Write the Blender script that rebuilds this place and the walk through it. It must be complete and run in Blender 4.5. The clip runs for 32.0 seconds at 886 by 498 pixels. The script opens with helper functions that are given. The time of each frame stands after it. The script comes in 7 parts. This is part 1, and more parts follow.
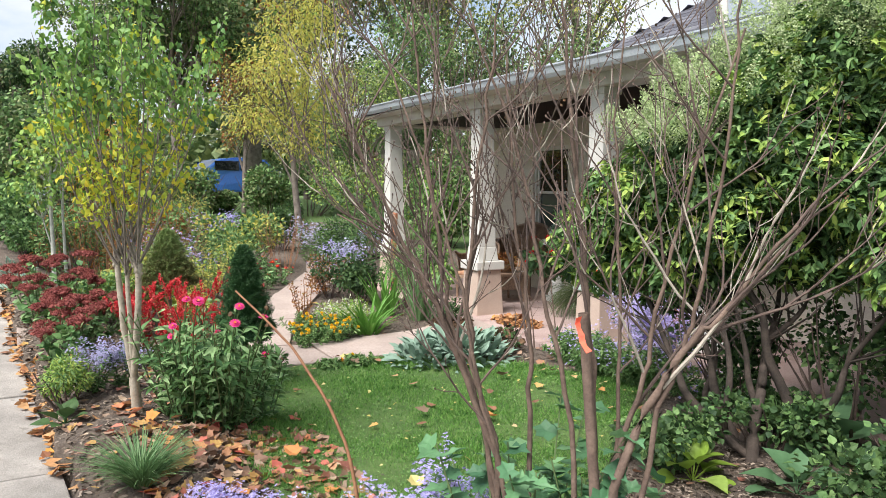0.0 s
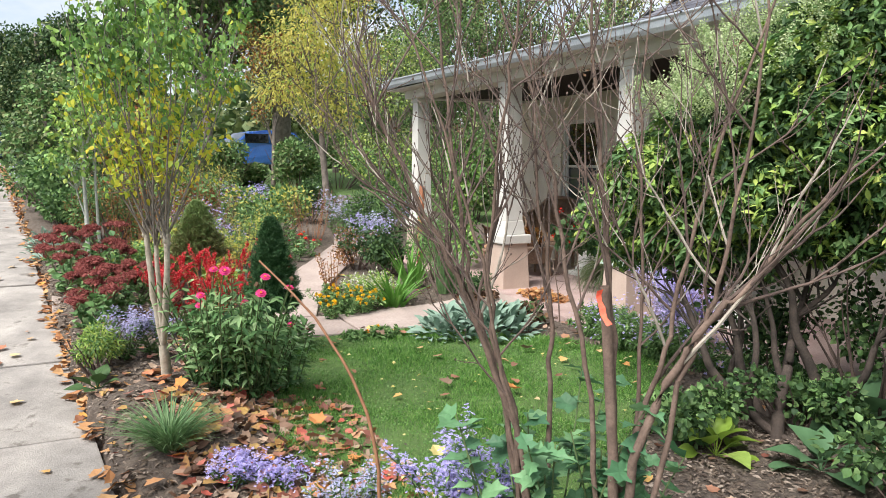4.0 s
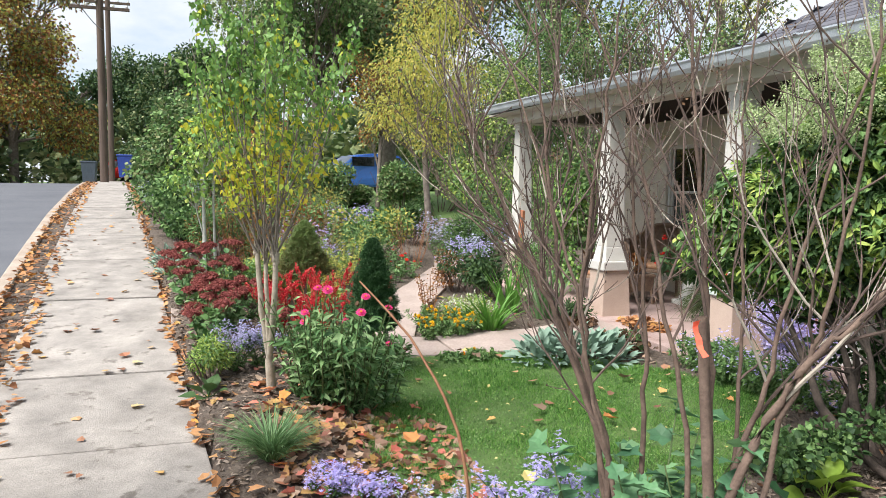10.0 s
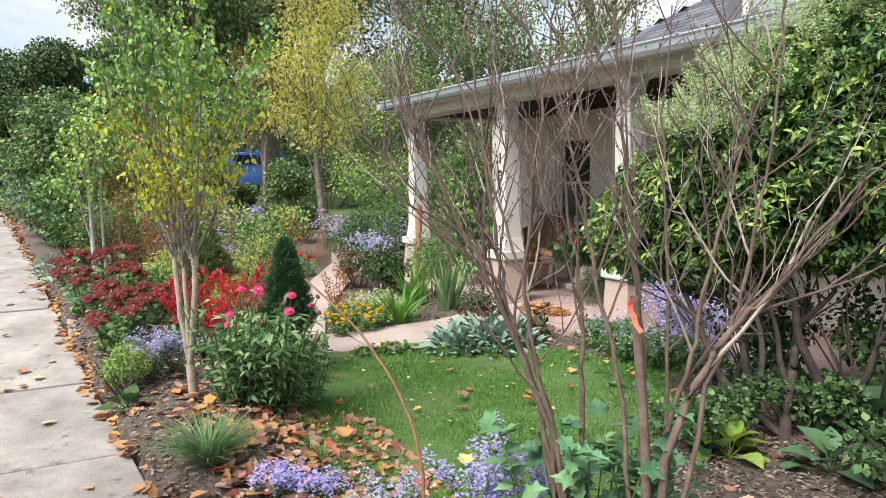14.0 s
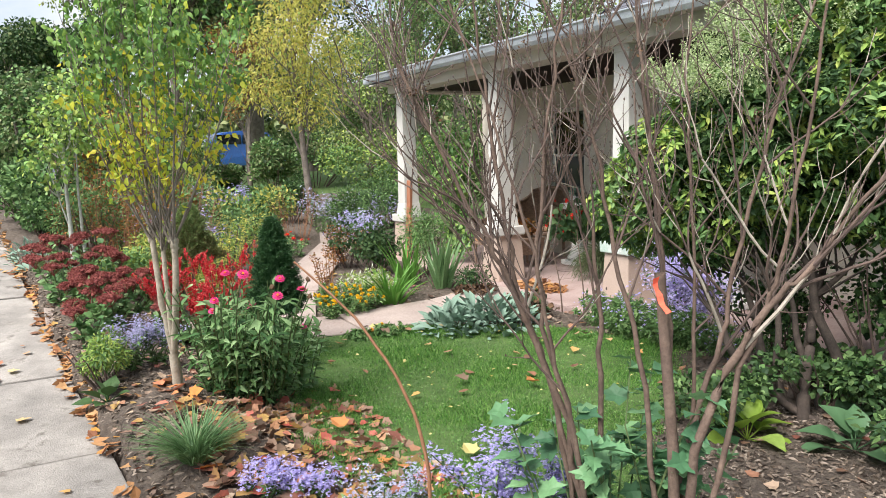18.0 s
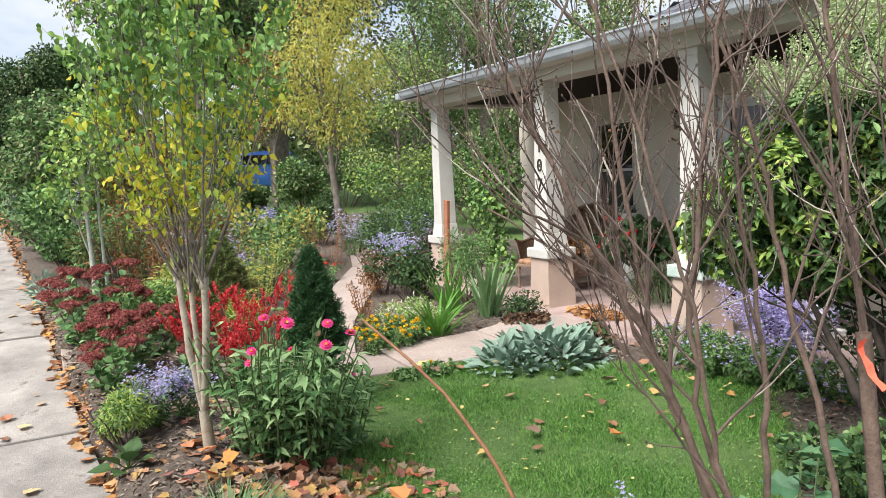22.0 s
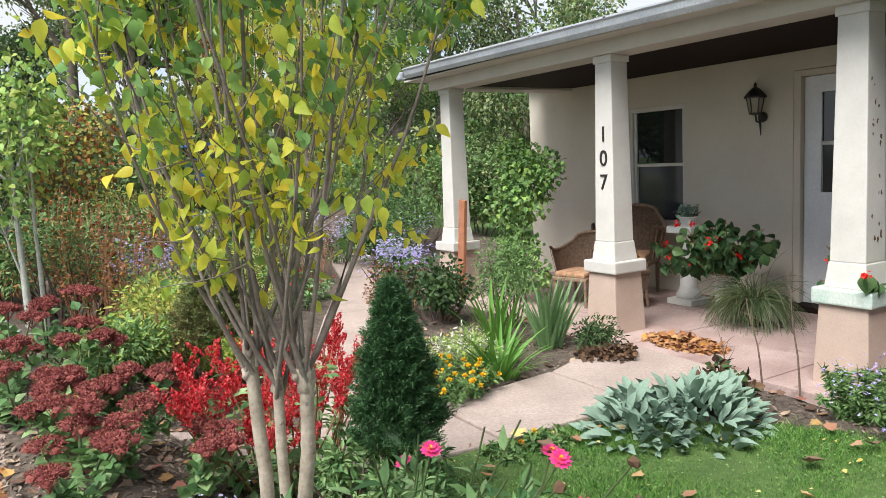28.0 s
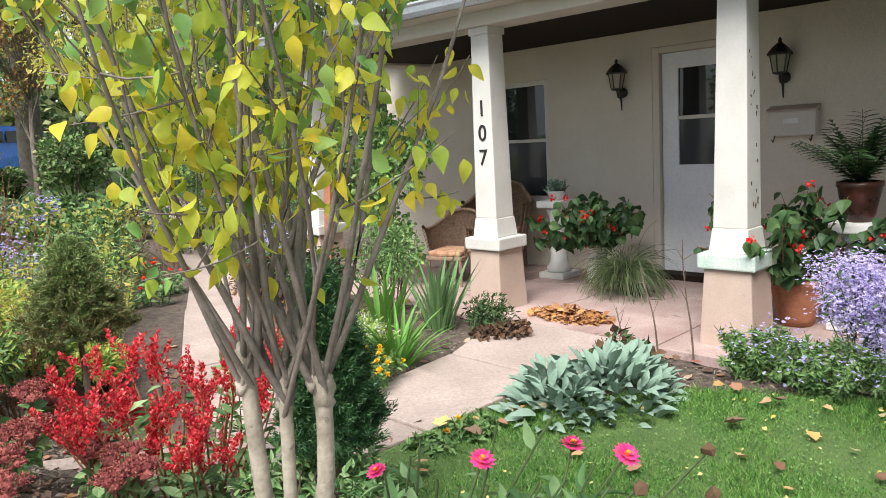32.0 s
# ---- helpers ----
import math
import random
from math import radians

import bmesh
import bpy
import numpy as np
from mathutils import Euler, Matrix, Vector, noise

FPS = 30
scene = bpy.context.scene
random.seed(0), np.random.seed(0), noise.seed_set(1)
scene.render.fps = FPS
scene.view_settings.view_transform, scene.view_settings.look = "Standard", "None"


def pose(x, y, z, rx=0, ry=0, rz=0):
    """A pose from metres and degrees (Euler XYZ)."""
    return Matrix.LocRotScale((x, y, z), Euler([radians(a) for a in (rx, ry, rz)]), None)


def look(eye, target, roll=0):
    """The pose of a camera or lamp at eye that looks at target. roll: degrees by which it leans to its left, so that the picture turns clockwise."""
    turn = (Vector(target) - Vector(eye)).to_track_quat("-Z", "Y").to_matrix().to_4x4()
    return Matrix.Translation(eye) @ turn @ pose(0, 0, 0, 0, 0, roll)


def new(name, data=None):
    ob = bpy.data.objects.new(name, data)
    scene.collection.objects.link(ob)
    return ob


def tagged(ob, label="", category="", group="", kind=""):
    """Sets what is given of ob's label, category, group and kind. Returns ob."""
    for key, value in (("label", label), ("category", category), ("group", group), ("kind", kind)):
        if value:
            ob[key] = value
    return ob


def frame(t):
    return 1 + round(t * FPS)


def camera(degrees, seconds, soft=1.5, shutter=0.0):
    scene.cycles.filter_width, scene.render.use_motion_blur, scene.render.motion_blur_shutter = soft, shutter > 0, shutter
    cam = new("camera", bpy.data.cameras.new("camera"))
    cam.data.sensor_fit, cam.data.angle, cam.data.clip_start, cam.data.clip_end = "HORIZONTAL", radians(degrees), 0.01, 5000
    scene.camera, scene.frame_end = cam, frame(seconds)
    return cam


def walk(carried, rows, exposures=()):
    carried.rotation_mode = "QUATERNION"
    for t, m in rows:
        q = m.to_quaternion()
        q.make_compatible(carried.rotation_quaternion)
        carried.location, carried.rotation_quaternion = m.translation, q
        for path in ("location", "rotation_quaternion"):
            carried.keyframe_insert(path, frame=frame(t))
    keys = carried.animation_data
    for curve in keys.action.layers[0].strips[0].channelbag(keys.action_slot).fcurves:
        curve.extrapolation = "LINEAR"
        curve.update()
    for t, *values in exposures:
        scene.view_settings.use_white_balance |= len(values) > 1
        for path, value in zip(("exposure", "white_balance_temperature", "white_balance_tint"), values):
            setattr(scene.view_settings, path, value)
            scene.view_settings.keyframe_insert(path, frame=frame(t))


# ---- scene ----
cam = camera(62.2, 32.0, soft=0.5)
PATH = [
    (0, (0.261, -5.217, 1.295), (1.202, -3.46, 1.128), -0.1),
    (0.5, (0.27, -5.214, 1.278), (1.152, -3.429, 1.085), -0.6),
    (1, (0.251, -5.206, 1.267), (1.089, -3.403, 1.05), -0.9),
    (1.5, (0.271, -5.213, 1.273), (1.096, -3.407, 1.034), -1.0),
    (2, (0.27, -5.207, 1.278), (1.12, -3.413, 1.038), -0.4),
    (2.5, (0.276, -5.218, 1.283), (1.141, -3.429, 1.052), 0.1),
    (4.5, (0.283, -5.232, 1.291), (1.155, -3.448, 1.052), 0.1),
    (5, (0.277, -5.236, 1.306), (1.17, -3.457, 1.113), -0.2),
    (5.5, (0.272, -5.233, 1.308), (1.168, -3.452, 1.147), -0.6),
    (6, (0.268, -5.241, 1.309), (1.168, -3.46, 1.169), -1.2),
    (6.5, (0.277, -5.238, 1.314), (1.159, -3.445, 1.215), -2.2),
    (7, (0.279, -5.234, 1.31), (1.155, -3.439, 1.201), -1.0),
    (7.5, (0.27, -5.244, 1.309), (1.165, -3.459, 1.181), -0.1),
    (8, (0.272, -5.242, 1.304), (1.166, -3.46, 1.146), -0.8),
    (8.5, (0.294, -5.25, 1.305), (1.172, -3.461, 1.14), -1.1),
    (9, (0.302, -5.261, 1.303), (1.128, -3.447, 1.147), -0.4),
    (9.5, (0.312, -5.274, 1.299), (1.063, -3.427, 1.137), 0.2),
    (10, (0.282, -5.283, 1.298), (0.899, -3.389, 1.121), 0.7),
    (10.5, (0.238, -5.261, 1.294), (0.636, -3.311, 1.094), 0.4),
    (11, (0.249, -5.28, 1.287), (0.594, -3.322, 1.067), -0.1),
    (11.5, (0.279, -5.297, 1.292), (0.745, -3.364, 1.079), -0.6),
    (12, (0.221, -5.294, 1.302), (0.871, -3.411, 1.128), -1.3),
    (12.5, (0.079, -5.274, 1.295), (0.853, -3.439, 1.112), -2.8),
    (13, (0.049, -5.289, 1.306), (0.887, -3.483, 1.121), -2.6),
    (13.5, (0.038, -5.285, 1.3), (0.928, -3.503, 1.114), -1.5),
    (14, (0.038, -5.29, 1.303), (0.947, -3.518, 1.112), -0.8),
    (14.5, (0.036, -5.271, 1.289), (0.957, -3.507, 1.089), -0.3),
    (16.5, (0.032, -5.241, 1.288), (0.939, -3.469, 1.091), -0.5),
    (17, (0.024, -5.246, 1.292), (0.934, -3.477, 1.091), -0.7),
    (17.5, (0.029, -5.215, 1.285), (0.949, -3.454, 1.057), -1.1),
    (18, (0.109, -5.042, 1.277), (1.042, -3.291, 1.024), -1.9),
    (18.5, (0.199, -4.906, 1.302), (1.109, -3.14, 1.071), -2.1),
    (19, (0.221, -4.795, 1.286), (1.13, -3.032, 1.037), -1.6),
    (19.5, (0.209, -4.594, 1.316), (1.145, -2.843, 1.073), -2.5),
    (20, (0.197, -4.517, 1.324), (1.162, -2.776, 1.138), -2.4),
    (20.5, (0.201, -4.479, 1.32), (1.148, -2.723, 1.176), -2.0),
    (21, (0.2, -4.47, 1.31), (1.113, -2.699, 1.13), -2.0),
    (21.5, (0.199, -4.461, 1.296), (1.094, -2.688, 1.06), -1.9),
    (22, (0.181, -4.416, 1.305), (1.065, -2.634, 1.098), -3.0),
    (22.5, (0.214, -4.305, 1.317), (1.103, -2.519, 1.171), -3.2),
    (23, (0.286, -4.042, 1.341), (1.113, -2.226, 1.212), -2.3),
    (23.5, (0.296, -3.83, 1.335), (1.046, -1.981, 1.205), -2.2),
    (24, (0.27, -3.672, 1.35), (1.017, -1.822, 1.212), -2.2),
    (24.5, (0.277, -3.567, 1.367), (1.023, -1.718, 1.223), -1.9),
    (26.5, (0.241, -3.132, 1.338), (1.078, -1.319, 1.225), -0.7),
    (27, (0.151, -2.963, 1.319), (1.137, -1.234, 1.129), -2.1),
    (27.5, (0.106, -2.772, 1.302), (1.131, -1.068, 1.084), -2.7),
    (28, (0.091, -2.549, 1.336), (1.137, -0.86, 1.108), -2.7),
    (28.5, (0.082, -2.395, 1.283), (1.278, -0.83, 0.934), -3.0),
    (29, (0.017, -2.322, 1.27), (1.379, -0.922, 0.838), -2.8),
    (29.5, (-0.04, -2.346, 1.258), (1.376, -1.017, 0.781), -1.7),
    (30, (-0.058, -2.412, 1.239), (1.351, -1.084, 0.739), -0.7),
    (30.5, (-0.081, -2.418, 1.237), (1.274, -1.041, 0.72), -0.3),
    (31, (-0.072, -2.399, 1.257), (1.241, -0.962, 0.799), -1.0),
    (31.5, (-0.067, -2.217, 1.257), (1.254, -0.768, 0.863), -2.3),
    (32, (-0.059, -2.051, 1.293), (1.341, -0.653, 0.998), -3.3),
]
walk(cam, [(t, look(eye, target, roll)) for t, eye, target, roll in PATH], [(0, 1.12), (20, 1.1), (24, 1.02), (27, 1.02), (28, 1.02), (29.5, 1.12), (31, 1.15), (32, 1.14)])

# ---- world and light ----
world = bpy.data.worlds.new("sky")
scene.world = world
world.use_nodes = True
wt = world.node_tree
wt.nodes.clear()
w_out = wt.nodes.new("ShaderNodeOutputWorld")
w_bg = wt.nodes.new("ShaderNodeBackground")
w_sky = wt.nodes.new("ShaderNodeTexSky")
w_sky.sky_type = "NISHITA"
w_sky.sun_disc = False
w_sky.sun_elevation = radians(54)
w_sky.sun_rotation = radians(-113)
w_co = wt.nodes.new("ShaderNodeTexCoord")
w_map = wt.nodes.new("ShaderNodeMapping")
w_map.inputs["Scale"].default_value = (2.2, 2.2, 5.0)
w_noise = wt.nodes.new("ShaderNodeTexNoise")
w_noise.inputs["Scale"].default_value = 1.3
w_noise.inputs["Detail"].default_value = 7
w_noise.inputs["Roughness"].default_value = 0.58
w_ramp = wt.nodes.new("ShaderNodeValToRGB")
w_ramp.color_ramp.elements[0].position = 0.3
w_ramp.color_ramp.elements[1].position = 0.56
w_mix = wt.nodes.new("ShaderNodeMix")
w_mix.data_type = "RGBA"
w_mix.inputs["B"].default_value = (5.6, 5.9, 6.4, 1)
wt.links.new(w_co.outputs["Generated"], w_map.inputs["Vector"])
wt.links.new(w_map.outputs["Vector"], w_noise.inputs["Vector"])
wt.links.new(w_noise.outputs["Fac"], w_ramp.inputs["Fac"])
wt.links.new(w_ramp.outputs["Color"], w_mix.inputs["Factor"])
wt.links.new(w_sky.outputs["Color"], w_mix.inputs["A"])
wt.links.new(w_mix.outputs["Result"], w_bg.inputs["Color"])
wt.links.new(w_bg.outputs["Background"], w_out.inputs["Surface"])
w_bg.inputs["Strength"].default_value = 0.08

sun = new("sun", bpy.data.lights.new("sun", "SUN"))
sun.data.energy = 3.6
sun.data.angle = radians(38)
sun.data.color = (1.0, 0.97, 0.93)
sun.matrix_world = look((-6, -2.5, 9), (0, 0, 0))

# ---- materials ----
def nodes_of(name):
    m = bpy.data.materials.new(name)
    m.use_nodes = True
    nt = m.node_tree
    nt.nodes.clear()
    out = nt.nodes.new("ShaderNodeOutputMaterial")
    b = nt.nodes.new("ShaderNodeBsdfPrincipled")
    nt.links.new(b.outputs["BSDF"], out.inputs["Surface"])
    return m, nt, b, out


def ramp_of(nt, stops, interp="LINEAR"):
    r = nt.nodes.new("ShaderNodeValToRGB")
    r.color_ramp.interpolation = interp
    el = r.color_ramp.elements
    while len(el) < len(stops):
        el.new(0.5)
    for e, (p, c) in zip(el, stops):
        e.position, e.color = p, (*c, 1)
    return r


def noise_of(nt, scale, detail=5, rough=0.6, coord="Object"):
    tc = nt.nodes.new("ShaderNodeTexCoord")
    n = nt.nodes.new("ShaderNodeTexNoise")
    n.inputs["Scale"].default_value = scale
    n.inputs["Detail"].default_value = detail
    n.inputs["Roughness"].default_value = rough
    nt.links.new(tc.outputs[coord], n.inputs["Vector"])
    return n


def surface(name, c1, c2, scale=6.0, rough=0.8, fine=60.0, bump=0.3, metal=0.0, dist=0.01, spots=None, per_piece=0.0, streak=None, grain=0.5):
    """Two scales of colour noise with fine relief. spots: (colour, scale, threshold) of stains. per_piece: how far single pieces differ in tone."""
    m, nt, b, out = nodes_of(name)
    n1 = noise_of(nt, scale)
    if streak:
        mp = nt.nodes.new("ShaderNodeMapping")
        mp.inputs["Scale"].default_value = streak
        nt.links.new(n1.inputs["Vector"].links[0].from_socket, mp.inputs["Vector"])
        nt.links.new(mp.outputs["Vector"], n1.inputs["Vector"])
    r1 = ramp_of(nt, [(0.3, c1), (0.7, c2)])
    nt.links.new(n1.outputs["Fac"], r1.inputs["Fac"])
    n2 = noise_of(nt, fine, 4, 0.7)
    mx = nt.nodes.new("ShaderNodeMix")
    mx.data_type, mx.blend_type = "RGBA", "OVERLAY"
    mx.inputs["Factor"].default_value = grain
    nt.links.new(r1.outputs["Color"], mx.inputs["A"])
    nt.links.new(n2.outputs["Fac"], mx.inputs["B"])
    hs = nt.nodes.new("ShaderNodeHueSaturation")
    hs.inputs["Saturation"].default_value = 0.95
    nt.links.new(mx.outputs["Result"], hs.inputs["Color"])
    last = hs.outputs["Color"]
    if spots:
        n3 = noise_of(nt, spots[1], 6, 0.65)
        r3 = ramp_of(nt, [(spots[2], (0, 0, 0)), (min(spots[2] + 0.08, 1), (1, 1, 1))])
        nt.links.new(n3.outputs["Fac"], r3.inputs["Fac"])
        m3 = nt.nodes.new("ShaderNodeMix")
        m3.data_type = "RGBA"
        m3.inputs["B"].default_value = (*spots[0], 1)
        nt.links.new(r3.outputs["Color"], m3.inputs["Factor"])
        nt.links.new(last, m3.inputs["A"])
        last = m3.outputs["Result"]
    if per_piece:
        oi = nt.nodes.new("ShaderNodeObjectInfo")
        mr = nt.nodes.new("ShaderNodeMapRange")
        mr.inputs["To Min"].default_value, mr.inputs["To Max"].default_value = 1 - per_piece, 1 + per_piece
        h2 = nt.nodes.new("ShaderNodeHueSaturation")
        nt.links.new(oi.outputs["Random"], mr.inputs["Value"])
        nt.links.new(mr.outputs["Result"], h2.inputs["Value"])
        nt.links.new(last, h2.inputs["Color"])
        last = h2.outputs["Color"]
    nt.links.new(last, b.inputs["Base Color"])
    rr = nt.nodes.new("ShaderNodeMapRange")
    rr.inputs["To Min"].default_value, rr.inputs["To Max"].default_value = max(rough - 0.12, 0.02), min(rough + 0.12, 1)
    nt.links.new(n1.outputs["Fac"], rr.inputs["Value"])
    nt.links.new(rr.outputs["Result"], b.inputs["Roughness"])
    b.inputs["Metallic"].default_value = metal
    if bump:
        bp = nt.nodes.new("ShaderNodeBump")
        bp.inputs["Strength"].default_value, bp.inputs["Distance"].default_value = bump, dist
        nt.links.new(n2.outputs["Fac"], bp.inputs["Height"])
        nt.links.new(bp.outputs["Normal"], b.inputs["Normal"])
    return m


def leafy(name, colours, trans=0.22, rough=0.5, vein=40.0, whole=False):
    """Leaves and petals: each island takes its own tone between the given colours; light passes through."""
    m, nt, b, out = nodes_of(name)
    geo = nt.nodes.new("ShaderNodeObjectInfo" if whole else "ShaderNodeNewGeometry")
    k = len(colours) - 1
    r = ramp_of(nt, [(i / max(k, 1), c) for i, c in enumerate(colours)])
    nt.links.new(geo.outputs["Random" if whole else "Random Per Island"], r.inputs["Fac"])
    n = noise_of(nt, vein, 3)
    mr = nt.nodes.new("ShaderNodeMapRange")
    mr.inputs["To Min"].default_value, mr.inputs["To Max"].default_value = 0.7, 1.3
    nt.links.new(n.outputs["Fac"], mr.inputs["Value"])
    hs = nt.nodes.new("ShaderNodeHueSaturation")
    nt.links.new(r.outputs["Color"], hs.inputs["Color"])
    nt.links.new(mr.outputs["Result"], hs.inputs["Value"])
    nt.links.new(hs.outputs["Color"], b.inputs["Base Color"])
    b.inputs["Roughness"].default_value = rough
    b.inputs["Specular IOR Level"].default_value = 0.35
    tr = nt.nodes.new("ShaderNodeBsdfTranslucent")
    nt.links.new(hs.outputs["Color"], tr.inputs["Color"])
    ms = nt.nodes.new("ShaderNodeMixShader")
    ms.inputs["Fac"].default_value = trans
    nt.links.new(b.outputs["BSDF"], ms.inputs[1])
    nt.links.new(tr.outputs["BSDF"], ms.inputs[2])
    nt.links.new(ms.outputs["Shader"], out.inputs["Surface"])
    return m


M = {}
M["concrete"] = surface("concrete", (0.19, 0.172, 0.155), (0.38, 0.345, 0.31), 3.4, 0.9, 110, 0.9, dist=0.006, spots=((0.16, 0.14, 0.122), 6.5, 0.59), per_piece=0.08)
M["path"] = surface("path_concrete", (0.29, 0.225, 0.195), (0.4, 0.32, 0.28), 2.0, 0.88, 48, 0.4, dist=0.006, spots=((0.3, 0.25, 0.22), 4.0, 0.64), per_piece=0.05)
M["curb"] = surface("curb_concrete", (0.26, 0.2, 0.15), (0.4, 0.33, 0.27), 3.0, 0.9, 120, 0.4, dist=0.005)
M["asphalt"] = surface("asphalt", (0.075, 0.08, 0.095), (0.12, 0.125, 0.14), 1.0, 0.85, 220, 0.4, dist=0.004)
M["mulch"] = surface("mulch", (0.07, 0.05, 0.038), (0.2, 0.155, 0.12), 22, 0.95, 90, 0.9, dist=0.03)
M["soil"] = surface("soil_far", (0.06, 0.055, 0.03), (0.12, 0.12, 0.06), 0.6, 0.95, 12, 0.6, dist=0.05)
M["turf"] = surface("turf", (0.07, 0.13, 0.03), (0.12, 0.2, 0.045), 7, 0.95, 90, 0.8, dist=0.02)
M["stucco"] = surface("stucco", (0.56, 0.505, 0.42), (0.64, 0.585, 0.5), 1.6, 0.9, 130, 0.35, dist=0.006)
M["trim_white"] = surface("white_paint", (0.52, 0.5, 0.465), (0.61, 0.59, 0.55), 4, 0.55, 70, 0.08, dist=0.003, grain=0.14, spots=((0.3, 0.27, 0.25), 9.0, 0.735))
M["cap_green"] = surface("worn_green_paint", (0.4, 0.53, 0.46), (0.58, 0.62, 0.57), 7, 0.55, 70, 0.15, dist=0.003)
M["base_tan"] = surface("tan_paint", (0.42, 0.31, 0.25), (0.5, 0.38, 0.31), 3, 0.8, 90, 0.2, dist=0.004, grain=0.2, spots=((0.3, 0.21, 0.16), 5.0, 0.66))
M["soffit"] = surface("soffit_paint", (0.5, 0.47, 0.42), (0.58, 0.55, 0.5), 2.5, 0.7, 60, 0.1, dist=0.003, grain=0.15)
M["gutter"] = surface("gutter_metal", (0.42, 0.46, 0.52), (0.55, 0.59, 0.64), 3, 0.35, 60, 0.08, metal=0.35)
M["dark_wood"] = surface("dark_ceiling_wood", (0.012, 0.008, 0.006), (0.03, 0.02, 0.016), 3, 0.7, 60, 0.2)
M["shingle"] = surface("shingle", (0.085, 0.085, 0.1), (0.15, 0.15, 0.17), 8, 0.92, 180, 0.5, dist=0.004, per_piece=0.18)
M["porch"] = surface("porch_floor_paint", (0.3, 0.2, 0.18), (0.44, 0.33, 0.3), 2.5, 0.75, 60, 0.25, dist=0.004, spots=((0.2, 0.12, 0.1), 3.3, 0.6))
M["door_white"] = surface("door_paint", (0.66, 0.68, 0.71), (0.72, 0.74, 0.77), 3, 0.4, 50, 0.05)
M["black_iron"] = surface("black_iron", (0.008, 0.007, 0.006), (0.025, 0.02, 0.018), 20, 0.5, 90, 0.2)
M["wicker"] = surface("wicker", (0.16, 0.1, 0.065), (0.32, 0.21, 0.14), 30, 0.7, 120, 0.5)
M["cushion"] = surface("cushion", (0.3, 0.12, 0.06), (0.55, 0.35, 0.2), 12, 0.9, 60, 0.3)
M["terracotta"] = surface("terracotta", (0.3, 0.1, 0.045), (0.42, 0.17, 0.08), 9, 0.75, 80, 0.2)
M["glazed_dark"] = surface("dark_glazed_pot", (0.016, 0.01, 0.008), (0.1, 0.03, 0.018), 7, 0.3, 50, 0.1)
M["stone_white"] = surface("cast_stone", (0.6, 0.6, 0.57), (0.74, 0.73, 0.7), 8, 0.8, 90, 0.25)
M["pole_wood"] = surface("pole_wood", (0.006, 0.0045, 0.004), (0.03, 0.02, 0.016), 5, 0.9, 90, 0.7, dist=0.02, streak=(6, 6, 0.35))
M["pole_far"] = surface("weathered_pole", (0.06, 0.04, 0.03), (0.13, 0.09, 0.07), 3, 0.9, 60, 0.4, streak=(6, 6, 0.4))
M["sleeve"] = surface("black_sleeve", (0.0012, 0.0014, 0.002), (0.003, 0.0035, 0.005), 2, 0.3, 30, 0.15, streak=(9, 9, 0.3))
M["bark_birch"] = surface("pale_bark", (0.26, 0.215, 0.16), (0.47, 0.41, 0.325), 14, 0.85, 70, 0.5, dist=0.006, spots=((0.08, 0.06, 0.045), 22, 0.66))
M["bark_white"] = surface("white_bark", (0.26, 0.27, 0.23), (0.45, 0.46, 0.41), 12, 0.85, 60, 0.4, spots=((0.1, 0.09, 0.08), 18, 0.62))
M["bark_brown"] = surface("brown_bark", (0.075, 0.047, 0.036), (0.205, 0.138, 0.104), 12, 0.9, 80, 0.6, dist=0.008)
M["bark_grey"] = surface("grey_bark", (0.1, 0.08, 0.065), (0.24, 0.2, 0.165), 9, 0.9, 60, 0.7, dist=0.01)
M["twig"] = surface("twig", (0.055, 0.036, 0.03), (0.15, 0.1, 0.08), 15, 0.85, 90, 0.4)
M["twig_pale"] = surface("twig_pale", (0.28, 0.24, 0.19), (0.42, 0.37, 0.31), 15, 0.85, 90, 0.4)
M["twig_red"] = surface("reddish_cane", (0.2, 0.08, 0.035), (0.32, 0.15, 0.07), 15, 0.7, 90, 0.3)
M["stem_green"] = surface("green_stem", (0.06, 0.1, 0.03), (0.12, 0.17, 0.06), 12, 0.7, 60, 0.2)
M["orange_tape"] = surface("orange_tape", (0.8, 0.06, 0.02), (0.9, 0.12, 0.04), 20, 0.5, 60, 0.1)
M["chrome"] = surface("chrome", (0.5, 0.5, 0.5), (0.65, 0.65, 0.65), 8, 0.25, 60, 0.02, metal=1.0)
M["car_blue"] = surface("blue_car_paint", (0.02, 0.16, 0.62), (0.03, 0.2, 0.75), 1, 0.25, 20, 0.0)
M["car_red"] = surface("pale_red_car_paint", (0.45, 0.2, 0.17), (0.55, 0.28, 0.25), 1, 0.3, 20, 0.0)
M["tyre"] = surface("tyre_rubber", (0.012, 0.012, 0.012), (0.03, 0.03, 0.03), 6, 0.8, 40, 0.2)
M["bin_blue"] = surface("blue_plastic", (0.01, 0.04, 0.28), (0.015, 0.06, 0.36), 2, 0.45, 20, 0.05)
M["bin_grey"] = surface("grey_plastic", (0.05, 0.07, 0.09), (0.08, 0.1, 0.12), 2, 0.45, 20, 0.05)


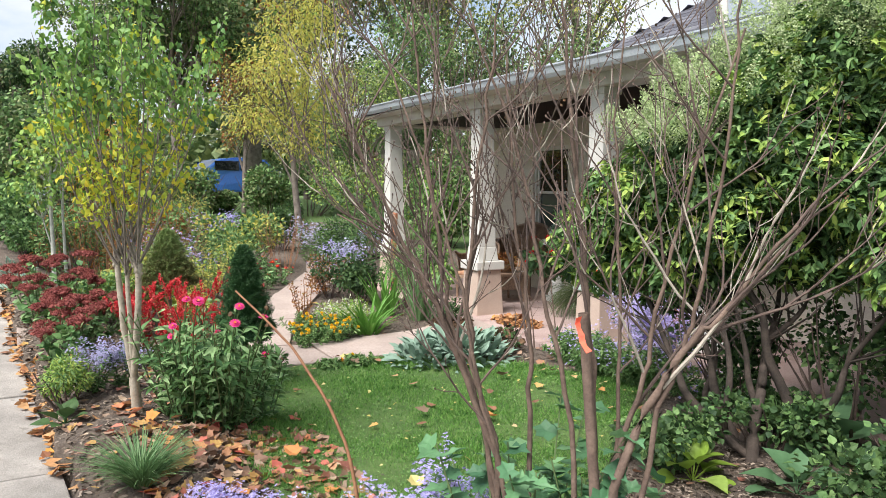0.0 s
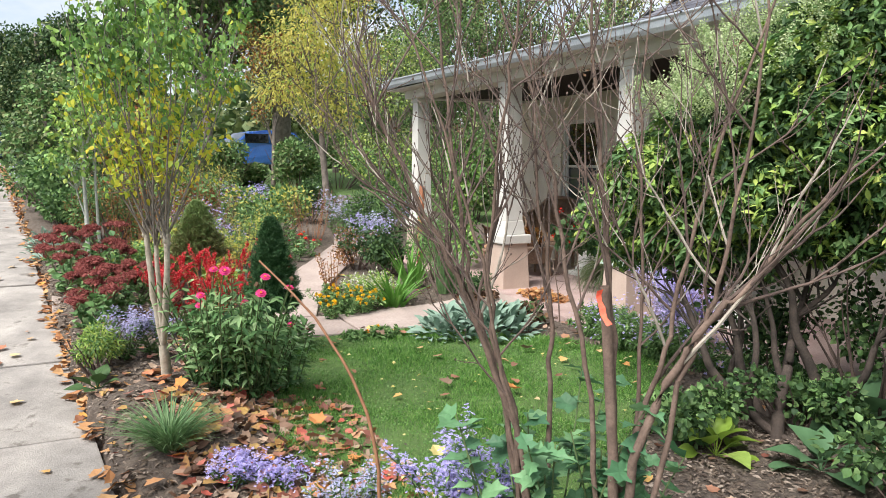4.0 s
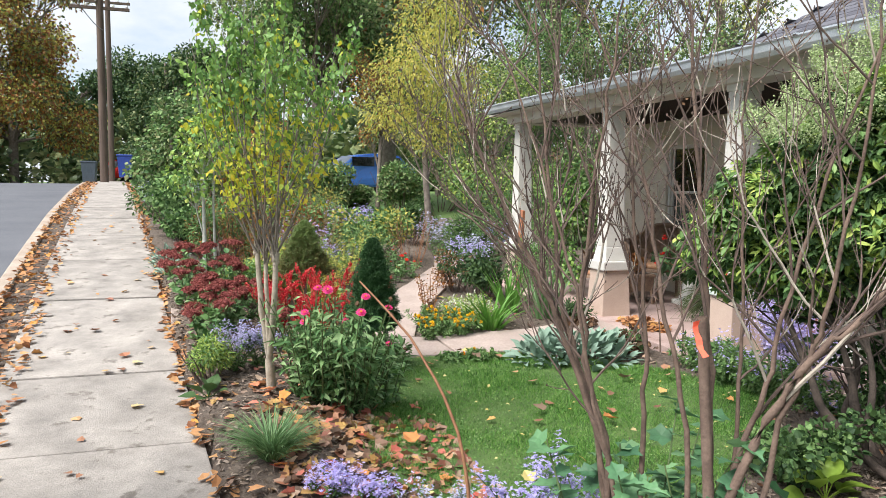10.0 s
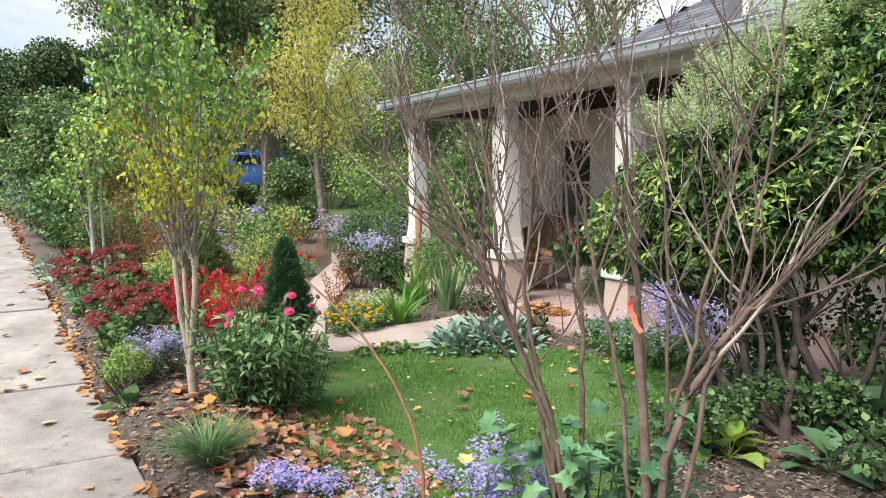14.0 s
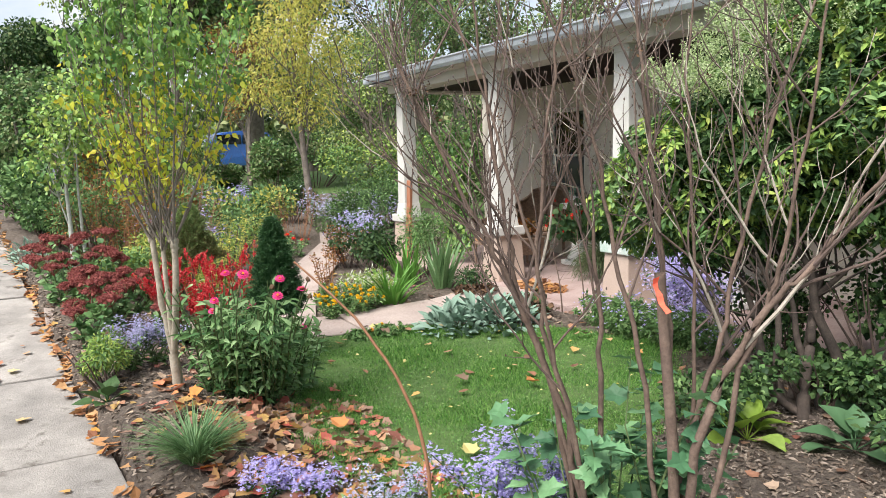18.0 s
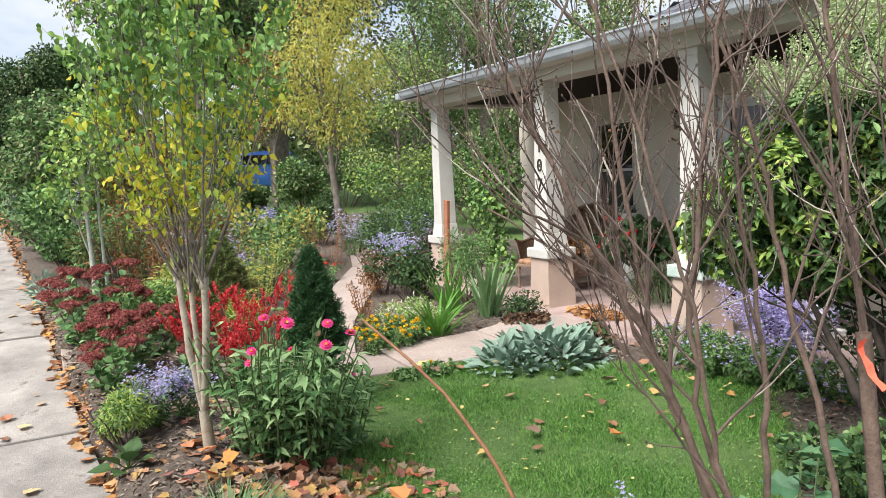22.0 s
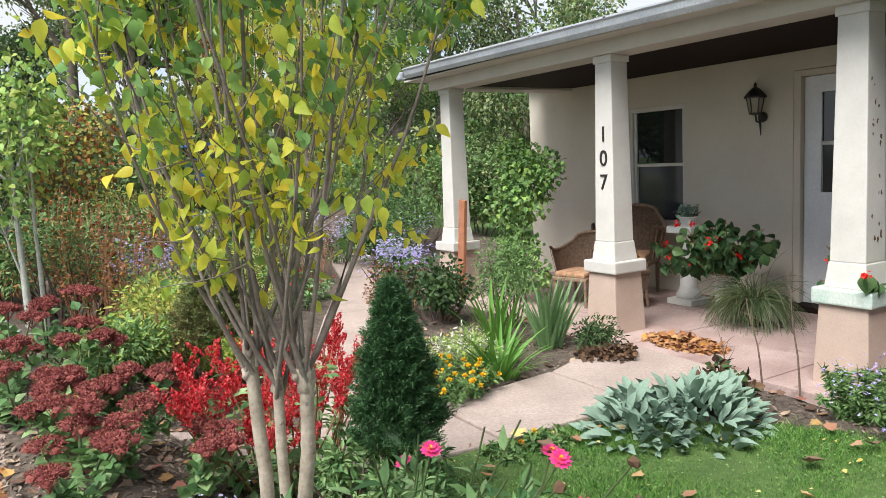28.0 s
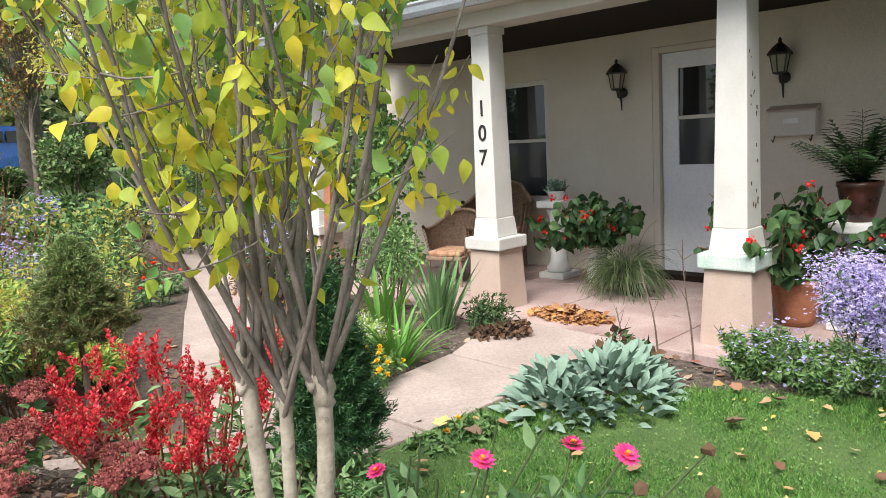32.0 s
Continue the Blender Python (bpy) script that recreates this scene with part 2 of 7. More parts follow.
def glass(name, tint, rough=0.03):
    m, nt, b, out = nodes_of(name)
    b.inputs["Base Color"].default_value = (*tint, 1)
    b.inputs["Roughness"].default_value = rough
    b.inputs["Specular IOR Level"].default_value = 0.6
    n = noise_of(nt, 1.5, 2)
    bp = nt.nodes.new("ShaderNodeBump")
    bp.inputs["Strength"].default_value = 0.03
    nt.links.new(n.outputs["Fac"], bp.inputs["Height"])
    nt.links.new(bp.outputs["Normal"], b.inputs["Normal"])
    return m


M["pane_dark"] = glass("dark_pane", (0.012, 0.014, 0.018))
M["pane_grey"] = glass("curtained_pane", (0.045, 0.05, 0.058), 0.08)
# Opaque pale blue: the sky's reflection is put into the base colour.
M["pane_sky_painted"] = glass("pale_pane", (0.3, 0.34, 0.4), 0.1)
M["lamp_glass"] = glass("lamp_glass", (0.3, 0.27, 0.22), 0.25)

M["l_green"] = leafy("leaf_green", [(0.11, 0.24, 0.07), (0.2, 0.36, 0.09), (0.32, 0.47, 0.11)])
M["l_yellow"] = leafy("leaf_yellow", [(0.34, 0.48, 0.07), (0.52, 0.6, 0.08), (0.68, 0.66, 0.08), (0.78, 0.62, 0.06)], 0.5)
M["l_mid"] = leafy("leaf_mid_green", [(0.05, 0.12, 0.035), (0.13, 0.24, 0.075), (0.23, 0.35, 0.13)], 0.2, 0.66)
M["l_dark"] = leafy("leaf_dark_green", [(0.02, 0.05, 0.018), (0.045, 0.095, 0.03), (0.08, 0.14, 0.045)], 0.2, 0.66)
M["l_deep"] = leafy("leaf_far_green", [(0.04, 0.07, 0.032), (0.1, 0.155, 0.06), (0.2, 0.25, 0.1), (0.32, 0.34, 0.16)])
M["l_lime"] = leafy("leaf_lime", [(0.13, 0.24, 0.045), (0.25, 0.37, 0.08), (0.4, 0.46, 0.11)], 0.2, 0.66)
M["l_pale"] = leafy("spent_panicle", [(0.24, 0.34, 0.14), (0.38, 0.47, 0.22), (0.56, 0.62, 0.38)])
M["l_gold"] = leafy("leaf_gold", [(0.34, 0.37, 0.08), (0.54, 0.52, 0.12), (0.68, 0.58, 0.15), (0.4, 0.44, 0.13)], 0.5)
M["l_rust"] = leafy("leaf_rust", [(0.12, 0.05, 0.025), (0.28, 0.1, 0.03), (0.4, 0.18, 0.05), (0.16, 0.13, 0.04)])
M["l_silver"] = leafy("leaf_silver", [(0.11, 0.185, 0.14), (0.2, 0.3, 0.23), (0.35, 0.45, 0.36)], 0.12, 0.85, 90)
M["l_conifer"] = leafy("needle_green", [(0.014, 0.05, 0.02), (0.035, 0.1, 0.034), (0.085, 0.175, 0.06)], 0.1)
M["l_conifer_light"] = leafy("needle_olive", [(0.08, 0.15, 0.045), (0.17, 0.25, 0.08), (0.27, 0.34, 0.12)], 0.1)
M["f_lilac_grey"] = leafy("grey_lilac_petal", [(0.34, 0.33, 0.52), (0.45, 0.43, 0.64), (0.56, 0.54, 0.74)], 0.3, 0.7)
M["l_blue"] = leafy("leaf_blue_green", [(0.05, 0.14, 0.07), (0.11, 0.24, 0.11), (0.19, 0.34, 0.16)])
M["l_palm"] = leafy("palm_leaf", [(0.03, 0.075, 0.03), (0.06, 0.13, 0.045), (0.11, 0.19, 0.07)])
M["l_clover"] = leafy("clover_leaf", [(0.05, 0.14, 0.03), (0.13, 0.27, 0.07), (0.28, 0.42, 0.15)])
M["f_lilac"] = leafy("lilac_petal", [(0.5, 0.44, 0.74), (0.62, 0.55, 0.84), (0.74, 0.68, 0.92)], 0.3, 0.7)
M["l_conifer_tan"] = leafy("needle_tan", [(0.1, 0.075, 0.03), (0.17, 0.13, 0.05), (0.07, 0.09, 0.03)], 0.1)
M["l_litter"] = leafy("fallen_leaf", [(0.09, 0.055, 0.04), (0.2, 0.11, 0.07), (0.34, 0.21, 0.15), (0.5, 0.37, 0.26), (0.18, 0.12, 0.09), (0.5, 0.32, 0.1), (0.27, 0.1, 0.075), (0.42, 0.22, 0.13)], 0.15, 0.7)
M["l_drift"] = leafy("drift_leaf", [(0.2, 0.08, 0.04), (0.4, 0.19, 0.08), (0.48, 0.28, 0.13), (0.27, 0.12, 0.06), (0.52, 0.26, 0.06)], 0.1, 0.75)
M["leaf_single"] = leafy("single_fallen_leaf", [(0.14, 0.07, 0.045), (0.34, 0.17, 0.1), (0.48, 0.3, 0.18), (0.6, 0.36, 0.12), (0.3, 0.13, 0.09), (0.55, 0.24, 0.06), (0.5, 0.42, 0.24)], 0.15, 0.7, whole=True)
M["l_litter_yellow"] = leafy("fallen_yellow_leaf", [(0.5, 0.4, 0.08), (0.62, 0.52, 0.2), (0.55, 0.5, 0.22)], 0.2, 0.7)
M["l_litter_red"] = leafy("fallen_red_leaf", [(0.4, 0.06, 0.04), (0.55, 0.2, 0.15), (0.6, 0.26, 0.06), (0.5, 0.3, 0.2)], 0.2, 0.7)
M["l_hosta"] = leafy("hosta_leaf", [(0.08, 0.2, 0.03), (0.2, 0.34, 0.05), (0.42, 0.45, 0.06)], 0.35, 0.4, 18)
M["l_hosta_blue"] = leafy("hosta_blue_leaf", [(0.05, 0.13, 0.07), (0.1, 0.2, 0.1), (0.16, 0.28, 0.12)], 0.25, 0.4, 18)
M["f_aster"] = leafy("aster_petal", [(0.34, 0.3, 0.62), (0.48, 0.43, 0.77), (0.62, 0.57, 0.85)], 0.3, 0.7)
M["f_aster_pale"] = leafy("pale_aster_petal", [(0.3, 0.32, 0.5), (0.45, 0.46, 0.66), (0.6, 0.6, 0.76)], 0.3, 0.7)
M["f_sedum"] = leafy("sedum_floret", [(0.14, 0.032, 0.032), (0.23, 0.058, 0.052), (0.34, 0.115, 0.09)], 0.05, 0.9, 120)
M["f_red"] = leafy("red_plume", [(0.34, 0.008, 0.018), (0.52, 0.015, 0.03), (0.68, 0.05, 0.06), (0.72, 0.2, 0.18)], 0.25, 0.7)
M["f_pink"] = leafy("pink_petal", [(0.72, 0.03, 0.22), (0.82, 0.07, 0.34), (0.8, 0.1, 0.16)], 0.25, 0.6)
M["f_orange"] = leafy("orange_petal", [(0.85, 0.28, 0.01), (0.9, 0.42, 0.02)], 0.25, 0.6)
M["f_yellow"] = leafy("yellow_petal", [(0.8, 0.5, 0.01), (0.85, 0.6, 0.03), (0.85, 0.42, 0.01)], 0.25, 0.6)
M["f_scarlet"] = leafy("scarlet_petal", [(0.62, 0.01, 0.008), (0.75, 0.03, 0.02)], 0.2, 0.5)
M["f_white"] = leafy("white_floret", [(0.5, 0.52, 0.4), (0.7, 0.7, 0.6)], 0.25, 0.7)
M["f_brown"] = leafy("seed_head", [(0.04, 0.022, 0.014), (0.1, 0.06, 0.035), (0.16, 0.09, 0.05)], 0.05, 0.9)
M["blade"] = leafy("grass_blade", [(0.03, 0.1, 0.02), (0.08, 0.22, 0.038), (0.15, 0.33, 0.06), (0.27, 0.42, 0.12)], 0.3)
M["blade_blue"] = leafy("blue_green_blade", [(0.08, 0.17, 0.06), (0.15, 0.27, 0.11), (0.22, 0.34, 0.15)], 0.25)
M["blade_olive"] = leafy("olive_blade", [(0.04, 0.075, 0.025), (0.09, 0.13, 0.05), (0.2, 0.22, 0.12)], 0.2)
M["mulch_chip"] = leafy("bark_chip", [(0.06, 0.043, 0.033), (0.16, 0.12, 0.09), (0.32, 0.26, 0.21), (0.1, 0.07, 0.05)], 0.0, 0.9)
M["l_zinnia"] = leafy("zinnia_leaf", [(0.06, 0.15, 0.05), (0.17, 0.31, 0.11), (0.32, 0.46, 0.22)], 0.28, 0.6)
M["shingle_tab"] = leafy("shingle_tab", [(0.06, 0.06, 0.075), (0.1, 0.1, 0.12), (0.15, 0.15, 0.17)], 0.0, 0.92, 120)
for key in ("sleeve", "pole_wood", "dark_wood"):
    M[key].node_tree.nodes["Principled BSDF"].inputs["Specular IOR Level"].default_value = 0.08
M["birch_branch"] = surface("birch_branch_bark", (0.12, 0.098, 0.078), (0.28, 0.24, 0.2), 14, 0.85, 70, 0.4)
M["trunk_dark"] = surface("dark_shrub_bark", (0.026, 0.019, 0.015), (0.095, 0.07, 0.056), 12, 0.9, 80, 0.6, dist=0.008)

# ---- mesh helpers ----
rng = np.random.default_rng(7)


def smoothstep(v):
    v = np.clip(v, 0, 1)
    return v * v * (3 - 2 * v)


def street_z(y):
    """Height of the pavement, which climbs along the street to a crest."""
    return np.interp(y, [-60, -5, -1, 0, 2, 4.4, 9, 16, 24, 34, 60, 400], [-2.5, -0.28, -0.06, 0, 0.2, 0.38, 0.70, 1.0, 1.18, 1.22, 1.0, -2])


def ground_z(x, y):
    x, y = np.asarray(x, float), np.asarray(y, float)
    u = x + 0.105 * (y - 0.7)
    s = street_z(y)
    lawn = -0.17 + np.where(y < 1, 0, (0.4 + 0.5 * smoothstep((y - 5) / 12)) * (s - street_z(1.0)))
    w = smoothstep((u - 0.05) / 1.5)
    z = s * (1 - w) + lawn * w
    z = z + 0.13 * np.exp(-(((u - 0.45) / 0.42) ** 2)) * (u > 0) * np.clip((y + 2.6) / 0.8, 0, 1) * np.clip((9 - y) / 4, 0, 1)
    z = np.where(u < 0.06, s - 0.15, z)
    z = np.where(u < -1.25, s - 0.3, z)
    z = np.where((x > 4.2) & (y < 5.2) & (y > -9), -0.3, z)
    return z


def gz(x, y):
    return float(ground_z(x, y))


def fast_mesh(name, v, f, smooth=False):
    """A mesh from arrays of vertices and of faces that all have the same number of corners."""
    v, f = np.asarray(v, np.float32), np.asarray(f, np.int32)
    me = bpy.data.meshes.new(name)
    n, k = f.shape
    me.vertices.add(len(v))
    me.vertices.foreach_set("co", v.ravel())
    me.loops.add(n * k)
    me.loops.foreach_set("vertex_index", f.ravel())
    me.polygons.add(n)
    me.polygons.foreach_set("loop_start", np.arange(0, n * k, k, dtype=np.int32))
    me.polygons.foreach_set("use_smooth", np.full(n, smooth))
    me.update(calc_edges=True)
    me.validate()
    return me


def thing(name, x, y, z, label, category, group="", kind=""):
    e = new(name)
    e.empty_display_size = 0.1
    e.location = (x, y, z)
    return tagged(e, label, category, group, kind)


MASSED = {"flower_spray", "stemwork", "blade_tuft", "leaf_fan", "twig_spray", "pale_twig_spray", "foliage", "leafage", "crown", "branching", "panicle", "dried_cluster", "seed_plume"}


def part(name, bm, material, parent, label="", smooth=False):
    """Links a bmesh, or a pair of arrays (vertices, faces), as one mesh under a thing or a part."""
    if isinstance(bm, tuple):
        me = fast_mesh(name, bm[0], bm[1], smooth)
    else:
        me = bpy.data.meshes.new(name)
        bmesh.ops.recalc_face_normals(bm, faces=bm.faces)
        bm.to_mesh(me)
        bm.free()
        if smooth:
            me.polygons.foreach_set("use_smooth", np.full(len(me.polygons), True))
    me.materials.append(material)
    ob = new(name, me)
    ob.parent = parent
    if label:
        ob["label"] = label
    if name in MASSED:
        ob["kind"] = "stuff"
    return ob


def join(*geos):
    vs, fs, n = [], [], 0
    for v, f in geos:
        if len(v):
            vs.append(np.asarray(v, float))
            fs.append(np.asarray(f) + n)
            n += len(v)
    return np.concatenate(vs), np.concatenate(fs)


def box_bm(x0, y0, z0, x1, y1, z1, bevel=0.0, bm=None):
    bm = bm or bmesh.new()
    r = bmesh.ops.create_cube(bm, size=1)
    for v in r["verts"]:
        v.co = Vector((x0 + (v.co.x + 0.5) * (x1 - x0), y0 + (v.co.y + 0.5) * (y1 - y0), z0 + (v.co.z + 0.5) * (z1 - z0)))
    if bevel:
        es = {e for v in r["verts"] for e in v.link_edges}
        bmesh.ops.bevel(bm, geom=list(es), offset=bevel, segments=2, affect="EDGES", profile=0.6)
    return bm


def frustum_bm(cx, cy, z0, z1, wx0, wy0, wx1, wy1, bevel=0.0, bm=None):
    bm = bm or bmesh.new()
    r = bmesh.ops.create_cube(bm, size=1)
    for v in r["verts"]:
        top = v.co.z > 0
        v.co = Vector((cx + v.co.x * (wx1 if top else wx0), cy + v.co.y * (wy1 if top else wy0), z1 if top else z0))
    if bevel:
        es = {e for v in r["verts"] for e in v.link_edges}
        bmesh.ops.bevel(bm, geom=list(es), offset=bevel, segments=2, affect="EDGES", profile=0.6)
    return bm


def lathe_bm(profile, n=20, cx=0, cy=0, bm=None):
    """A solid of revolution about z from (radius, height) pairs."""
    bm = bm or bmesh.new()
    rings = []
    for r, z in profile:
        rings.append([bm.verts.new((cx + r * math.cos(2 * math.pi * i / n), cy + r * math.sin(2 * math.pi * i / n), z)) for i in range(n)])
    for a, b in zip(rings, rings[1:]):
        for i in range(n):
            bm.faces.new((a[i], a[(i + 1) % n], b[(i + 1) % n], b[i]))
    bm.faces.new(rings[0][::-1])
    bm.faces.new(rings[-1])
    return bm


def prism_bm(pts, z0, z1, bevel=0.0, bm=None):
    """An upright slab over a polygon; z may be a function of place."""
    bm = bm or bmesh.new()
    lo = [bm.verts.new((x, y, z0(x, y) if callable(z0) else z0)) for x, y in pts]
    hi = [bm.verts.new((x, y, z1(x, y) if callable(z1) else z1)) for x, y in pts]
    n = len(pts)
    top = bm.faces.new(hi)
    bm.faces.new(lo[::-1])
    for i in range(n):
        bm.faces.new((lo[i], lo[(i + 1) % n], hi[(i + 1) % n], hi[i]))
    if bevel:
        bmesh.ops.bevel(bm, geom=list(top.edges), offset=bevel, segments=2, affect="EDGES", profile=0.6)
    return bm


def tube(pts, r0, r1, sides=5):
    """A tapered tube of triangles along a line of points."""
    p = np.asarray(pts, float)
    n = len(p)
    t = np.gradient(p, axis=0)
    t /= np.linalg.norm(t, axis=1, keepdims=True) + 1e-9
    ref = np.where(np.abs(t[:, 2:3]) > 0.9, [[1.0, 0, 0]], [[0, 0, 1.0]])
    a = np.cross(t, ref)
    a /= np.linalg.norm(a, axis=1, keepdims=True) + 1e-9
    b = np.cross(t, a)
    ang = np.linspace(0, 2 * np.pi, sides, endpoint=False)
    r = np.linspace(r0, r1, n)[:, None, None]
    v = p[:, None] + r * (np.cos(ang)[None, :, None] * a[:, None] + np.sin(ang)[None, :, None] * b[:, None])
    i = np.arange(n - 1)[:, None] * sides
    j = np.arange(sides)[None]
    k = (j + 1) % sides
    q0, q1, q2, q3 = i + j, i + k, i + sides + k, i + sides + j
    f = np.concatenate([np.stack([q0, q1, q2], -1).reshape(-1, 3), np.stack([q0, q2, q3], -1).reshape(-1, 3)])
    return v.reshape(-1, 3), f


def bent(p0, direction, length, n=6, wob=0.1, lift=0.0):
    """A wandering line from p0; lift bends it up (or down) on its way."""
    d = np.asarray(direction, float)
    d = d / np.linalg.norm(d)
    p, out = np.asarray(p0, float), [np.asarray(p0, float)]
    for i in range(n):
        d = d + rng.normal(0, wob, 3) + (0, 0, lift / n)
        d /= np.linalg.norm(d)
        p = p + d * length / n
        out.append(p)
    return np.array(out)


# Leaf shapes: y runs from stalk to tip, z is the face.
def outline_leaf(widths, fold=0.12, droop=0.12):
    n = len(widths)
    v, f = [], []
    for i, w in enumerate(widths):
        y = i / (n - 1)
        z = -droop * y * y
        v += [(-w, y, z + fold * w), (0, y, z), (w, y, z + fold * w)]
    for i in range(n - 1):
        a, b = 3 * i, 3 * i + 3
        f += [(a, a + 1, b + 1), (a, b + 1, b), (a + 1, a + 2, b + 2), (a + 1, b + 2, b + 1)]
    return np.array(v, float), np.array(f)


T_OVATE = outline_leaf([0.02, 0.36, 0.4, 0.22, 0.0], 0.25, 0.18)
T_BIRCH = outline_leaf([0.02, 0.2, 0.29, 0.3, 0.25, 0.17, 0.08, 0.0], 0.3, 0.35)
T_PLAIN = outline_leaf([0.03, 0.17, 0.19, 0.0], 0.35, 0.3)
T_EAR = outline_leaf([0.07, 0.14, 0.2, 0.22, 0.21, 0.13, 0.02], 0.55, 0.35)
T_LANCE = outline_leaf([0.03, 0.15, 0.17, 0.1, 0.0], 0.3, 0.35)
T_BROAD = outline_leaf([0.05, 0.3, 0.44, 0.46, 0.36, 0.18, 0.0], 0.3, 0.5)
T_TONGUE = outline_leaf([0.1, 0.14, 0.2, 0.22, 0.14, 0.02], 0.45, 0.35)
T_BLADE_W = outline_leaf([0.03, 0.075, 0.08, 0.05, 0.0], 0.3, 0.25)
T_BLADE = outline_leaf([0.03, 0.032, 0.026, 0.016, 0.0], 0.4, 0.55)
T_SMALL = (np.array([(0, 0, 0), (-0.3, 0.45, 0.06), (0.3, 0.45, 0.06), (0, 1, -0.1)], float), np.array([(0, 2, 1), (1, 2, 3)]))
T_NEEDLE = (np.array([(-0.07, 0, 0), (0.07, 0, 0), (0, 1, 0.04)], float), np.array([(0, 1, 2)]))
T_MAPLE_PTS = [(0, 0), (0.22, 0.03), (0.46, 0.08), (0.41, 0.26), (0.55, 0.52), (0.36, 0.53), (0.27, 0.68), (0.02, 1.0), (-0.25, 0.7), (-0.33, 0.54), (-0.5, 0.56), (-0.42, 0.28), (-0.48, 0.06), (-0.2, 0.04)]
T_MAPLE = (np.array([(x, y, 0.14 * abs(x) * (1 + y) + 0.1 * (y - 0.4) ** 2) for x, y in T_MAPLE_PTS] + [(0, 0.35, -0.02)], float), np.array([(i, (i + 1) % 14, 14) for i in range(14)]))
T_LOBED = (np.array([(0, 0, 0), (0.42, 0.12, 0.08), (0.28, 0.36, 0.02), (0.38, 0.62, 0.07), (0.14, 0.72, 0), (0, 1, -0.12), (-0.14, 0.72, 0), (-0.38, 0.62, 0.07), (-0.28, 0.36, 0.02), (-0.42, 0.12, 0.08), (0, 0.4, -0.03)], float), np.array([(i, (i + 1) % 10, 10) for i in range(10)]))


def unit(v):
    v = np.asarray(v, float)
    return v / (np.linalg.norm(v, axis=-1, keepdims=True) + 1e-9)


def scatter(tpl, pos, dirs, size, tilt=1.0, up=(0, 0, 1)):
    """Copies of a leaf shape at pos, each running along its direction, with its face towards up more or less (tilt: how much it strays)."""
    tv, tf = tpl
    pos, d = np.asarray(pos, float), unit(dirs)
    n = len(pos)
    if not n:
        return np.zeros((0, 3)), np.zeros((0, 3), int)
    u = np.asarray(up, float) + rng.normal(0, tilt, (n, 3))
    x = unit(np.cross(d, u))
    z = np.cross(x, d)
    s = np.broadcast_to(np.asarray(size, float), (n,))[:, None, None]
    v = pos[:, None] + s * (tv[None, :, 0:1] * x[:, None] + tv[None, :, 1:2] * d[:, None] + tv[None, :, 2:3] * z[:, None])
    f = tf[None] + (np.arange(n) * len(tv))[:, None, None]
    return v.reshape(-1, 3), f.reshape(-1, tf.shape[1])


def sphere_dirs(n):
    return unit(rng.normal(0, 1, (n, 3)))


def clumps(centres, radii, n, shell=0.5):
    """n points spread over lumpy balls, thinner inside; with the outward direction of each."""
    c, r = np.asarray(centres, float), np.broadcast_to(np.asarray(radii, float).reshape(len(radii), -1), (len(centres), 3))
    k = rng.choice(len(c), n, p=(r.prod(1) ** (2 / 3)) / (r.prod(1) ** (2 / 3)).sum())
    d = sphere_dirs(n)
    rad = shell + (1 - shell) * rng.random(n) ** 0.6
    return c[k] + d * rad[:, None] * r[k], d


def blob(r, n=12, squash=1.0, rough=0.15):
    """A lumpy rounded head as vertices and triangles."""
    bm = bmesh.new()
    bmesh.ops.create_icosphere(bm, subdivisions=2 if n > 12 else 1, radius=r)
    for v in bm.verts:
        v.co *= 1 + rough * (rng.random() - 0.5) * 2
        v.co.z *= squash
    v = np.array([x.co[:] for x in bm.verts])
    f = np.array([[q.index for q in fc.verts] for fc in bm.faces])
    bm.free()
    return v, f


def moved(geo, p):
    return geo[0] + np.asarray(p, float), geo[1]


# ---- ground, road, pavement ----
def axis(lo, hi, fine_lo, fine_hi, step, grow=1.35):
    a = list(np.arange(fine_lo, fine_hi + 1e-6, step))
    s, v = step, fine_hi
    while v < hi:
        s *= grow
        v += s
        a.append(v)
    s, v = step, fine_lo
    while v > lo:
        s *= grow
        v -= s
        a.insert(0, v)
    return np.array(a)


gx, gy = axis(-900, 900, -2.0, 8, 0.09), axis(-900, 900, -6, 12, 0.1)
GX, GY = np.meshgrid(gx, gy)
GZ = ground_z(GX, GY)
near = (np.abs(GX) < 12) & (np.abs(GY) < 16) & (GX + 0.105 * (GY - 0.7) > 0.08)
GZ = GZ + np.where(near, rng.normal(0, 0.008, GX.shape), 0)
nx_ = len(gx)
ii = (np.arange(len(gy) - 1)[:, None] * nx_ + np.arange(nx_ - 1)[None]).ravel()
ground = new("ground", fast_mesh("ground", np.stack([GX, GY, GZ], -1).reshape(-1, 3), np.stack([ii, ii + 1, ii + nx_ + 1, ii + nx_], -1), True))
ground.data.materials.append(M["mulch"])
ground.data.materials.append(M["turf"])
mx_, my_ = np.meshgrid((gx[:-1] + gx[1:]) / 2, (gy[:-1] + gy[1:]) / 2)
edge = 0.35 * np.sin(mx_ * 2.1) + 0.25 * np.sin(my_ * 1.7)
rough_grass = (mx_ > 7.2 + edge) | (my_ < -5.2 + edge) | (my_ > 12.5 + edge * 2)
ground.data.polygons.foreach_set("material_index", rough_grass.ravel().astype(np.int32))
tagged(ground, "brown shredded bark mulch and soil ground", "ground", kind="structure")


